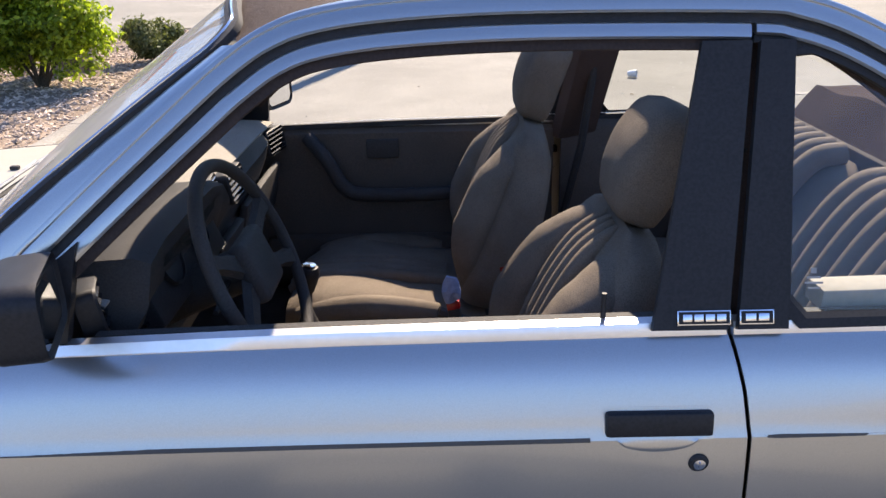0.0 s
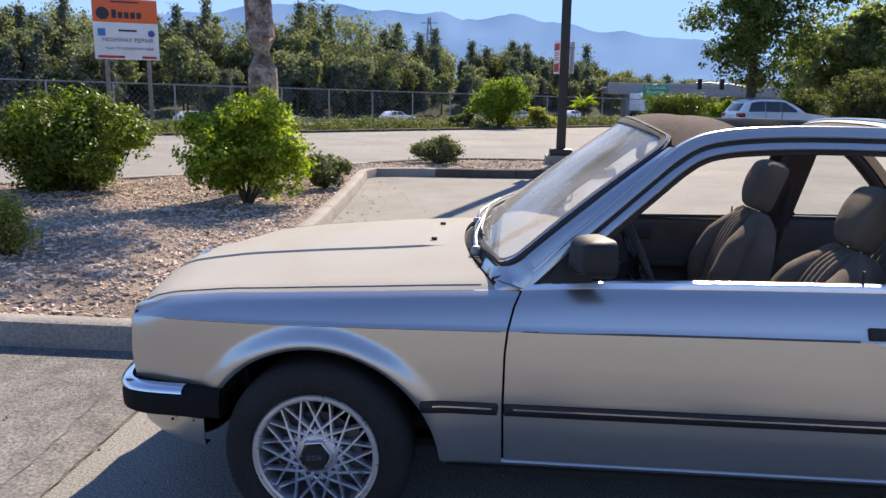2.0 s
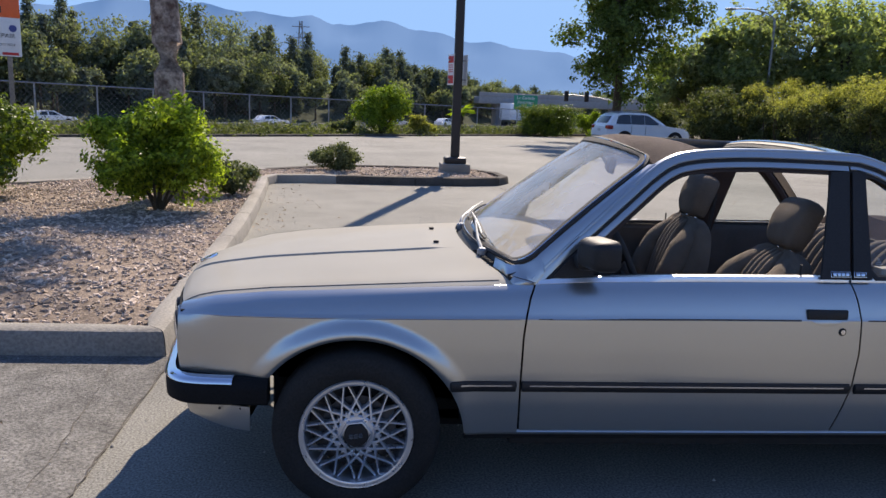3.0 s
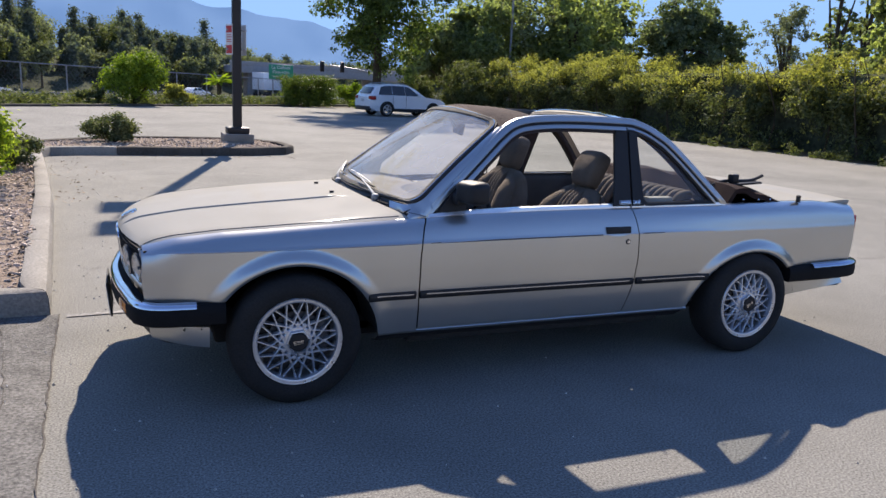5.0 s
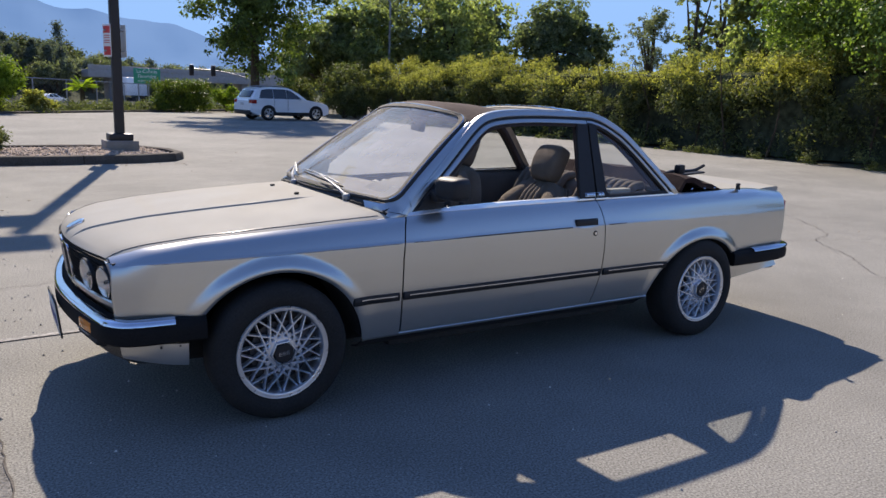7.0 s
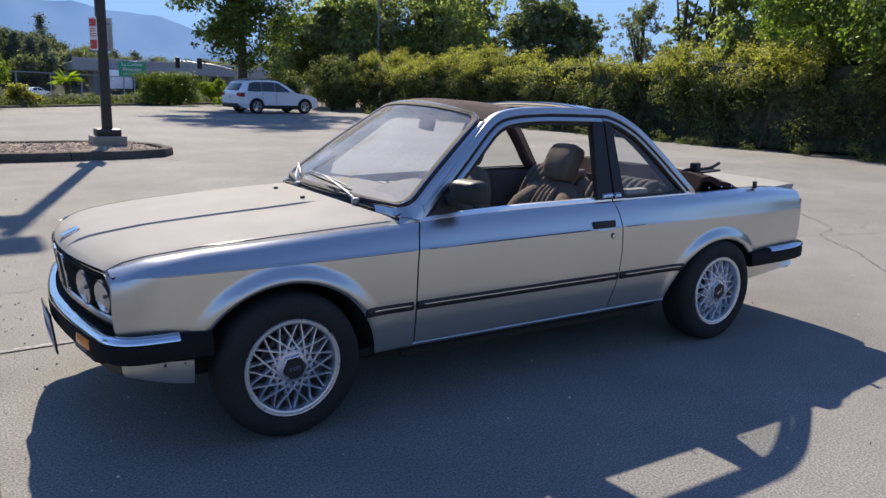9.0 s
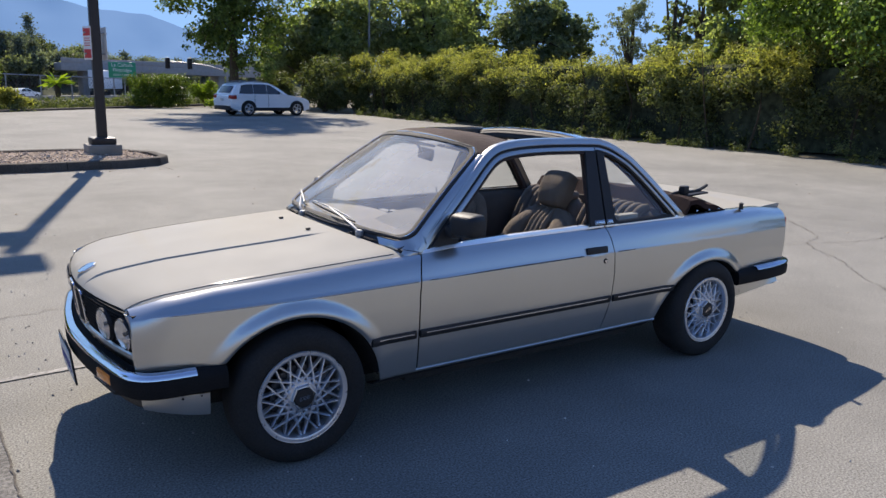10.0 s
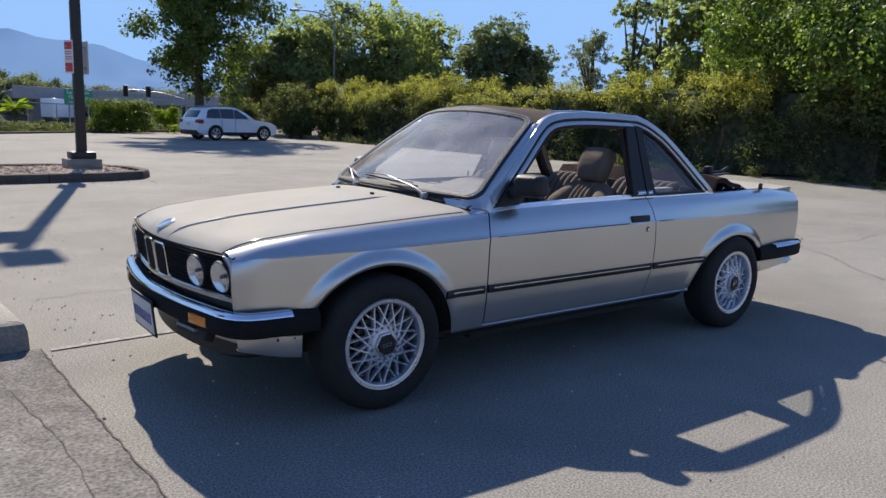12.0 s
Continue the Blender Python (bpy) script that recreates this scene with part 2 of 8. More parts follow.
dark_chrome = mat("dark_chrome", (0.42, 0.45, 0.52), 0.16, 1.0, fine=(50, 0.05), coarse=(9, 0.08))
alloy = mat("silver_alloy", (0.64, 0.67, 0.72), 0.33, 0.85, fine=(300, 0.08), coarse=(14, 0.12), rough_var=0.08)
alloy_dark = mat("brake_dust_alloy", (0.07, 0.07, 0.075), 0.5, 0.6, fine=(200, 0.2), coarse=(20, 0.3))
canvas = mat("brown_canvas", (0.080, 0.055, 0.047), 0.92, 0, fine=(700, 0.35), coarse=(5, 0.25), bump=(1400, 0.35), spec=0.2)
# darker copy of the brown canvas, shade put into the folded top's colour
shaded_canvas = mat("shaded_maroon_canvas", (0.046, 0.028, 0.025), 0.95, 0, fine=(700, 0.35), coarse=(5, 0.25), bump=(1400, 0.35), spec=0.12)
corduroy = mat("taupe_velour", (0.185, 0.150, 0.118), 0.95, 0, fine=(500, 0.3), coarse=(9, 0.25), bump=(900, 0.35), spec=0.15)
tan_cover = mat("tan_dash_cover", (0.32, 0.295, 0.255), 0.9, 0, fine=(300, 0.2), coarse=(6, 0.15), bump=(700, 0.3), spec=0.2)
dash_mat = mat("grey_black_vinyl", (0.055, 0.052, 0.050), 0.55, 0, fine=(300, 0.2), coarse=(8, 0.2), bump=(1200, 0.25), spec=0.12)
door_card_mat = mat("brown_black_door_card", (0.088, 0.070, 0.056), 0.8, 0, fine=(300, 0.25), coarse=(8, 0.2), bump=(900, 0.25))
carpet = mat("dark_carpet", (0.11, 0.095, 0.08), 1.0, 0, fine=(400, 0.4), coarse=(12, 0.3), bump=(600, 0.5), spec=0.1)
underbody = mat("underbody", (0.020, 0.019, 0.018), 0.9, 0, fine=(40, 0.3), coarse=(5, 0.3))
reflector_mat = mat("fluted_reflector", (0.80, 0.82, 0.86), 0.08, 1.0, fine=(60, 0.05), coarse=(30, 0.1), bump=(90, 0.12))
glass = glass_mat("window_glass", (0.86, 0.89, 0.88), 1.7)
# the pale film on the windscreen stands for dust and for reflected glare
windscreen_glass = glass_mat("windscreen_glass", (0.88, 0.90, 0.89), 2.1, 0.25)
lens_glass = glass_mat("lens_glass", (0.95, 0.95, 0.95), 1.6, 0.10)
amber = mat("amber_lens", (0.75, 0.22, 0.02), 0.2, 0, fine=(200, 0.15), coarse=(20, 0.1), coat=0.6)
red_lens = mat("red_lens", (0.35, 0.012, 0.012), 0.2, 0, fine=(200, 0.15), coarse=(20, 0.1), coat=0.6)
white_plastic = mat("white_print", (0.75, 0.75, 0.74), 0.5, 0, fine=(100, 0.05), coarse=(20, 0.08))
plate_mat = mat("white_number_plate", (0.56, 0.56, 0.54), 0.45, 0, fine=(100, 0.1), coarse=(14, 0.1))
plate_blue = mat("plate_ink", (0.05, 0.07, 0.25), 0.5, 0, fine=(90, 0.1), coarse=(20, 0.1))
mirror_glass = mat("mirror_glass", (0.85, 0.88, 0.9), 0.02, 1.0, fine=(20, 0.01), coarse=(5, 0.01))

asphalt = mat("worn_asphalt", (0.268, 0.259, 0.230), 0.9, 0, fine=(110, 0.52), coarse=(0.4, 0.26), bump=(260, 0.18), spec=0.2, mid=(2.5, 0.09))
# darker concrete, for the lamp island's stones and the far kerb
dark_concrete = mat("dark_kerb_concrete", (0.115, 0.10, 0.085), 0.95, 0, fine=(50, 0.4), coarse=(2.2, 0.45), bump=(90, 0.5), spec=0.2)
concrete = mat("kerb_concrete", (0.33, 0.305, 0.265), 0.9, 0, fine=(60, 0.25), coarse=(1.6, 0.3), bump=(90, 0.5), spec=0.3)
mulch_soil = mat("bark_soil", (0.32, 0.25, 0.195), 0.97, 0, fine=(45, 0.45), coarse=(1.3, 0.4), bump=(60, 1.0), spec=0.15)
chip_mat = mat("bark_chips", (0.58, 0.465, 0.37), 0.95, 0, fine=(30, 0.2), coarse=(1.1, 0.3), island=0.5, spec=0.15)
bark = mat("flaking_bark", (0.44, 0.36, 0.30), 0.95, 0, fine=(26, 0.45), coarse=(7.0, 0.5), bump=(24, 1.0), spec=0.15, tint=(0.10, 0.062, 0.048))
twig_mat = mat("twig_bark", (0.10, 0.075, 0.05), 0.95, 0, fine=(60, 0.3), coarse=(8, 0.3), spec=0.15)
pole_mat = mat("dark_bronze_steel", (0.028, 0.022, 0.02), 0.5, 0.2, fine=(60, 0.2), coarse=(3, 0.25))
galvanised = mat("galvanised_steel", (0.30, 0.31, 0.32), 0.5, 0.5, fine=(60, 0.2), coarse=(5, 0.2))

# ======== the car park ========
def sheet(name, loop, z, material, parent=None):
    bm = bmesh.new()
    f = bm.faces.new([bm.verts.new((x, y, z)) for x, y in loop])
    bmesh.ops.triangulate(bm, faces=[f])
    return part(name, bm, material, parent, smooth=False)


soil = mat("dry_soil", (0.17, 0.145, 0.10), 0.97, 0, fine=(3, 0.3), coarse=(0.05, 0.35), spec=0.2)
EDGE_P, EDGE_D, EDGE_N = Vector((-10, 23.5, 0)), Vector((0.737, 0.676, 0)), Vector((-0.676, 0.737, 0))


def along(s, off, z=0.0):
    """A point s metres along the far edge of the car park and off metres beyond it."""
    return EDGE_P + EDGE_D * s + EDGE_N * off + Vector((0, 0, z))


bm = bmesh.new()
add_grid(bm, [[along(s, o, z) for o, z in ((-3600, -0.05), (8, -0.05), (14.5, -0.14), (20, -0.8), (27, -1.72), (3600, -1.75))] for s in (-3600, -150, 0, 150, 3600)])
ground = tagged(part("ground", bm, soil), "dry soil ground falling to the motorway and reaching the hills", "ground", kind="structure")
lot_far = [along(s, 0.0) for s in (-60, 22)]
lot = [(lot_far[0].x, lot_far[0].y), (-70, -60), (17.5, -60), (17.2, 5), (16.9, 32), (15.0, 42.0), (lot_far[1].x, lot_far[1].y)]
tagged(sheet("car_park_asphalt", lot, 0.0, asphalt), "sun-bleached grey asphalt with fine cracks", "pavement", kind="structure")

# cracks and joints: thin sunken-looking ribbons of tar and dirt
crack_mat = mat("crack_dirt", (0.14, 0.125, 0.108), 0.98, 0, fine=(60, 0.3), coarse=(4, 0.3), spec=0.1)
patch_mat = mat("older_asphalt", (0.212, 0.202, 0.184), 0.92, 0, mid=(7, 0.3), fine=(70, 0.5), coarse=(0.9, 0.3), bump=(110, 0.7), spec=0.25)
line_mat = mat("worn_line_paint", (0.36, 0.34, 0.31), 0.9, 0, fine=(25, 0.45), coarse=(5, 0.4), spec=0.3)


def crack(name, pts, w, seed, z=0.004, jag=0.03):
    rng = random.Random(seed)
    path = bezier_path([(x, y, z) for x, y in pts], 14)
    verts, faces = [], []
    for i, p in enumerate(path):
        t = (path[min(i + 1, len(path) - 1)] - path[max(i - 1, 0)]).normalized()
        n = Vector((-t.y, t.x, 0))
        ww = w * rng.uniform(0.35, 1.4)
        c = p + n * rng.uniform(-jag, jag)
        verts += [c - n * ww / 2, c + n * ww / 2]
        if i:
            faces.append((2 * i - 2, 2 * i - 1, 2 * i + 1, 2 * i))
    return tagged(link(name, verts, faces, crack_mat, None, "", False), "dark jagged crack in the asphalt", "crack", "cracks", "structure")


tagged(sheet("pavement_strip", [(-13, 0.86), (-13, -9), (-1.02, -9), (-1.0, -1.0), (-1.06, 0.86)], 0.004, patch_mat), "older, coarser asphalt strip beside the kerb", "pavement", kind="structure")
crack("pavement_crack", [(-1.06, 0.86), (-1.05, 0.4), (-1.03, -0.3), (-1.0, -1.0), (-0.97, -2.5), (-0.99, -6)], 0.007, 3, 0.008, 0.006)
crack("pavement_crack", [(-1.34, 0.7), (-1.26, 0.1), (-1.19, -0.6), (-1.2, -1.5), (-1.1, -2.4)], 0.004, 8, 0.008, 0.008)
crack("pavement_crack", [(8.2, 2.6), (7.15, 1.22), (6.5, 0.9), (5.96, 0.23), (5.36, -0.4), (4.9, -1.2), (4.6, -2.6)], 0.008, 4, 0.006, 0.02)
crack("pavement_crack", [(-0.3, 2.6), (0.6, 2.45), (1.7, 2.55), (3.0, 2.4)], 0.006, 6, 0.006)
crack("pavement_crack", [(5.2, 1.2), (6.2, 1.0), (7.4, 0.7), (8.6, 0.8), (10.5, 0.3)], 0.007, 7, 0.006)
crack("pavement_crack", [(-1.0, 2.0), (-0.4, 2.05), (0.4, 1.96), (1.2, 2.0)], 0.007, 9, 0.006)
tagged(sheet("parking_line", [(-1.02, 0.79), (-0.1, 0.84), (-0.1, 0.885), (-1.02, 0.835)], 0.006, line_mat), "worn white parking line", "road marking", kind="structure")
tagged(sheet("parking_line", [(4.0, 5.2), (9.5, 5.5), (9.5, 5.6), (4.0, 5.3)], 0.006, line_mat), "worn white parking line", "road marking", kind="structure")
rng = random.Random(21)
litter_mat = mat("dry_leaf", (0.33, 0.22, 0.12), 0.9, 0, fine=(30, 0.2), coarse=(6, 0.2), island=0.4)
verts, faces = [], []
for k in range(360):
    if k < 120:
        y = rng.uniform(5.0, 10.2)
        x = -1.38 - 0.09 * (y - 5.0) + abs(rng.gauss(0, 0.3))
    elif k < 230:
        x, y = rng.uniform(-1.6, 2.3), rng.gauss(10.34, 0.14)
    else:
        x, y = rng.uniform(-3.2, 14), rng.uniform(-3.5, 16)
        if -0.9 < x < 3.5 and -1 < y < 1:
            continue
    s, a = rng.uniform(0.008, 0.028), rng.uniform(0, 6.3)
    b = len(verts)
    for du, dv, dz in ((-1, 0, 0.004), (0, -0.45, 0.012), (1, 0, 0.006), (0, 0.45, 0.010)):
        verts.append((x + s * (du * math.cos(a) - dv * math.sin(a)), y + s * (du * math.sin(a) + dv * math.cos(a)), dz + 0.004))
    faces.append((b, b + 1, b + 2, b + 3))
tagged(link("leaf_litter", verts, faces, litter_mat, None, "", False), "scattered dry leaves and bits on the asphalt", "leaves", kind="stuff")

# crumpled white paper cup on the asphalt
bm = bmesh.new()
add_lathe(bm, ((0.0, 0.0), (0.028, 0.0), (0.036, 0.05), (0.040, 0.09), (0.036, 0.088), (0.026, 0.006)), 14, Matrix.Translation((3.287, 6.329, 0.036)) @ pose(0, 0, 0, 84, 0, 60))
for v in bm.verts:
    v.co += Vector((0.006 * noise.noise(v.co * 40), 0.006 * noise.noise(v.co * 40 + Vector((5, 0, 0))), 0.0))
tagged(part("paper_cup", bm, white_plastic), "crumpled white paper cup lying on the asphalt", "litter")
# small stones and grit that lie on the asphalt
rs = np.random.RandomState(22)
grit_mat = mat("pale_grit", (0.46, 0.43, 0.38), 0.95, 0, fine=(90, 0.2), coarse=(9, 0.2), island=0.5, spec=0.15)
verts, faces = [], []
for k in range(1500):
    x, y = (rs.normal(-1.3, 0.9), rs.uniform(-5, 6)) if k < 500 else (rs.uniform(-4, 10), rs.uniform(-5, 11))
    s, a = rs.uniform(0.0025, 0.008), rs.uniform(0, 6.28)
    b = len(verts)
    for j in range(5):
        w = a + j * 1.2566
        verts.append((x + s * math.cos(w) * rs.uniform(0.7, 1.2), y + s * math.sin(w) * rs.uniform(0.7, 1.2), 0.002))
    verts.append((x, y, 0.004 + s * 0.8))
    faces += [(b + j, b + (j + 1) % 5, b + 5) for j in range(5)]
tagged(link("grit", verts, faces, grit_mat, None, "", False), "small stones and grit lying on the asphalt", "grit", kind="stuff")

# ---- planter bed with its kerb ----
BED = [(-1.12, 0.87), (-1.40, 4.9), (-1.58, 6.8), (-1.76, 8.5), (-1.93, 9.9), (-1.82, 10.30), (-1.35, 10.47), (0.3, 10.50), (1.6, 10.66), (2.22, 10.92), (2.47, 11.40), (2.42, 12.2), (2.0, 12.9), (1.0, 13.3), (-0.9, 13.1), (-2.5, 11.4), (-4.7, 8.75), (-6.3, 7.3), (-13.2, 1.3), (-13.0, 0.90)]


def loop_points(loop, step):
    out = []
    for i, p in enumerate(loop):
        q = loop[(i + 1) % len(loop)]
        d = math.hypot(q[0] - p[0], q[1] - p[1])
        n = max(1, round(d / step))
        out += [Vector((lerp(p[0], q[0], k / n), lerp(p[1], q[1], k / n), 0)) for k in range(n)]
    return out


def inside(x, y, loop):
    c = False
    for i, (x0, y0) in enumerate(loop):
        x1, y1 = loop[i - 1]
        if (y0 > y) != (y1 > y) and x < (x1 - x0) * (y - y0) / (y1 - y0) + x0:
            c = not c
    return c


def bed_z(x, y):
    return 0.115 + 0.05 * noise.noise(Vector((x * 0.6, y * 0.6, 1.7))) + 0.018 * noise.noise(Vector((x * 3, y * 3, 0)))


bm = bmesh.new()
cells = {}
st = 0.2
for i in range(-68, 16):
    for j in range(3, 71):
        x, y = i * st, j * st
        if inside(x, y, BED):
            cells[i, j] = bm.verts.new((x, y, bed_z(x, y)))
for (i, j), v in cells.items():
    q = [(i, j), (i + 1, j), (i + 1, j + 1), (i, j + 1)]
    if all(c in cells for c in q):
        bm.faces.new([cells[c] for c in q])
tagged(part("planter_soil", bm, mulch_soil), "bare brown soil and bark mulch in the planter bed", "soil", kind="structure")
tagged(sheet("planter_base", [(x, y) for x, y in BED], 0.07, mulch_soil), "brown soil filling the kerbed bed", "soil", kind="structure")
# bark chips
rs = np.random.RandomState(11)
verts, faces = [], []
n = 0
while n < 22000:
    x, y = rs.uniform(-7.5, 2.4), rs.uniform(0.95, 13.6)
    if y > 9 and rs.rand() < 0.5:
        continue
    if not inside(x + 0.1, y, BED) or not inside(x, y, BED):
        continue
    n += 1
    s = rs.uniform(0.007, 0.025) * (1.4 if rs.rand() < 0.12 else 1)
    w, h, a = s * rs.uniform(0.25, 0.6), s * 0.22, rs.uniform(0, 6.28)
    tz = rs.uniform(-0.5, 0.5)
    z = bed_z(x, y) + 0.004
    ca, sa = math.cos(a), math.sin(a)
    b = len(verts)
    for du, dv, dz in ((-1, -1, 0), (1, -1, 0), (1, 1, 0), (-1, 1, 0), (-0.8, -0.7, 2), (0.8, -0.7, 2), (0.8, 0.7, 2), (-0.8, 0.7, 2)):
        uu, vv = du * s, dv * w
        verts.append((x + uu * ca - vv * sa, y + uu * sa + vv * ca, z + dz * h + uu * tz))
    faces += [(b + 4, b + 5, b + 6, b + 7), (b, b + 1, b + 5, b + 4), (b + 1, b + 2, b + 6, b + 5), (b + 2, b + 3, b + 7, b + 6), (b + 3, b, b + 4, b + 7)]
tagged(link("bark_mulch", verts, faces, chip_mat, None, "", False), "coarse sun-bleached bark chips covering the bed", "mulch", kind="stuff")

kerb_group = tagged(empty("kerb"), "weathered concrete kerb round the planter bed", "kerb", kind="structure")
pts = loop_points(BED, 0.3)
KERB_SEC = ((-0.02, 0.0), (-0.012, 0.10), (0.004, 0.138), (0.03, 0.148), (0.12, 0.148), (0.15, 0.135), (0.155, 0.0))


def kerb_ring(i, f):
    p0, p1 = pts[i % len(pts)], pts[(i + 1) % len(pts)]
    p = p0.lerp(p1, f)
    a, b = pts[(i - 1) % len(pts)], pts[(i + 2) % len(pts)]
    t = (p1 - a).normalized().lerp((b - p0).normalized(), f).normalized()
    nrm = Vector((-t.y, t.x, 0))
    w = 0.004 * noise.noise(p * 3)
    return [p + nrm * (o + w) + Vector((0, 0, h + (w if h > 0.05 else -0.01))) for o, h in KERB_SEC]


i = 0
while i < len(pts):
    bm = bmesh.new()
    m = min(5, len(pts) - i)
    rings = [kerb_ring(i, 0.02)]
    for k in range(1, m):
        rings.append(kerb_ring(i + k, 0.0))
    rings.append(kerb_ring(i + m - 1, 0.985))
    add_loft(bm, rings)
    part("kerb_stone", bm, dark_concrete if pts[i].y > 10.3 and pts[i].x > -2.2 else concrete, kerb_group)
    i += m


# ======== plants ========
def leaf_mesh(name, c, size, rs, aspect=0.5, droop=0.25, fold=0.25, out=None, bias=1.0):
    """Leaves as two-faced folded blades at the centres c (n x 3); out: the way that their upper sides look."""
    n = len(c)
    if out is None:
        out = np.zeros((n, 3))
        bias = 0.0
    up = out * bias + rs.normal(size=(n, 3)) * 0.55
    up /= np.linalg.norm(up, axis=1)[:, None] + 1e-9
    d = rs.normal(size=(n, 3))
    d[:, 2] -= droop
    d -= up * np.sum(d * up, axis=1)[:, None]
    d /= np.linalg.norm(d, axis=1)[:, None] + 1e-9
    o = np.cross(d, up)
    s = (size * rs.uniform(0.6, 1.35, n))[:, None]
    v = np.empty((n, 4, 3))
    v[:, 0] = c - d * s * 0.5
    v[:, 1] = c + o * s * aspect * 0.5 + up * s * fold * 0.3
    v[:, 2] = c + d * s * 0.5
    v[:, 3] = c - o * s * aspect * 0.5 + up * s * fold * 0.3
    me = bpy.data.meshes.new(name)
    me.vertices.add(4 * n)
    me.vertices.foreach_set("co", v.reshape(-1).astype(np.float32))
    idx = np.arange(n)[:, None] * 4
    tri = np.concatenate([idx + np.array([[0, 1, 2]]), idx + np.array([[0, 2, 3]])], axis=1).reshape(-1)
    me.loops.add(6 * n)
    me.loops.foreach_set("vertex_index", tri.astype(np.int32))
    me.polygons.add(2 * n)
    me.polygons.foreach_set("loop_start", np.arange(0, 6 * n, 3, dtype=np.int32))
    me.update(calc_edges=True)
    return me


def unit(a):
    return a / (np.linalg.norm(a, axis=1)[:, None] + 1e-9)


def lobes_of(rs, centre, radii, k, size=(0.34, 0.55), reach=(0.45, 0.8)):
    """Rounded lobes that make up an uneven crown: rows of x, y, z, radius."""
    d = unit(rs.normal(size=(k, 3)))
    r = np.array(radii)
    c = np.array(centre) + d * r * rs.uniform(reach[0], reach[1], (k, 1))
    rad = rs.uniform(size[0], size[1], (k, 1)) * min(r[0], r[2] * 1.25)
    return np.hstack([c, rad])


def lobed(rs, lobes, clumps, per, spread, squash=0.85, gaps=0.3):
    """Leaf centres and outward directions: tufts of leaves over the skin of every lobe."""
    k = len(lobes)
    d = unit(rs.normal(size=(k * clumps, 3)))
    lob = np.repeat(lobes, clumps, axis=0)
    wob = 1 + gaps * np.sin(7 * d[:, :1] + lob[:, :1] * 3) * np.sin(6 * d[:, 1:2] + 5 * d[:, 2:3])
    cc = lob[:, :3] + d * lob[:, 3:] * rs.uniform(0.55, 1.06, (k * clumps, 1)) * wob * np.array([1, 1, squash])
    n = len(cc)
    j = rs.normal(size=(n * per, 3))
    amp = (spread * rs.uniform(0.55, 1.3, (n, 1))).repeat(per, axis=0)
    p = cc.repeat(per, axis=0) + j * amp * np.array([1, 1, 0.8])
    out = unit(0.7 * d.repeat(per, axis=0) + 0.5 * unit(j) + np.array([0, 0, 0.35]))
    return p, out


LEAF = {
    "glossy": leaf_mat("glossy_green_leaves", (0.11, 0.185, 0.026), 0.42, 0.48, (0.37, 0.45, 0.06)),
    "deep": leaf_mat("deep_green_leaves", (0.040, 0.070, 0.016), 0.42, 0.34, (0.17, 0.23, 0.035)),
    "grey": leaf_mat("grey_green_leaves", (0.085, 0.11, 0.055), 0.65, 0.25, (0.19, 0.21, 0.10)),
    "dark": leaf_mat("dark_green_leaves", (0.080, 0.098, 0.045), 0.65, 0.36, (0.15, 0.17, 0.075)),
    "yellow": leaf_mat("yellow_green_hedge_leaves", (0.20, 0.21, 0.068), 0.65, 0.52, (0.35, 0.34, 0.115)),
    "fern": leaf_mat("bright_fern_leaves", (0.12, 0.20, 0.025), 0.6, 0.4, (0.25, 0.33, 0.04)),
    # far woods: paler and greyer, aerial haze put into the leaf colour
    "wood": leaf_mat("hazy_woodland_leaves", (0.155, 0.18, 0.12), 0.8, 0.40, (0.215, 0.24, 0.155)),
    "far": leaf_mat("hazy_tree_leaves", (0.17, 0.195, 0.155), 0.8, 0.40, (0.235, 0.26, 0.20)),
    "pine": leaf_mat("hazy_pine_needles", (0.115, 0.14, 0.122), 0.85, 0.28, (0.155, 0.18, 0.15)),
    "oak": leaf_mat("oak_leaves", (0.20, 0.24, 0.13), 0.75, 0.58, (0.30, 0.345, 0.18)),
    "evergreen": leaf_mat("evergreen_oak_leaves", (0.19, 0.22, 0.135), 0.75, 0.52, (0.27, 0.31, 0.175)),
    "holm": leaf_mat("dark_oak_leaves", (0.125, 0.16, 0.10), 0.7, 0.44, (0.21, 0.25, 0.145)),
    "broad": leaf_mat("large_green_leaves", (0.060, 0.110, 0.030), 0.45, 0.38, (0.21, 0.30, 0.075)),
    "plane": leaf_mat("broad_tree_leaves", (0.07, 0.105, 0.032), 0.55, 0.32, (0.145, 0.20, 0.05)),
}


def foliage(name, mesh, material, parent):
    mesh.materials.append(material)
    ob = new(name, mesh)
    ob.parent = parent
    return ob


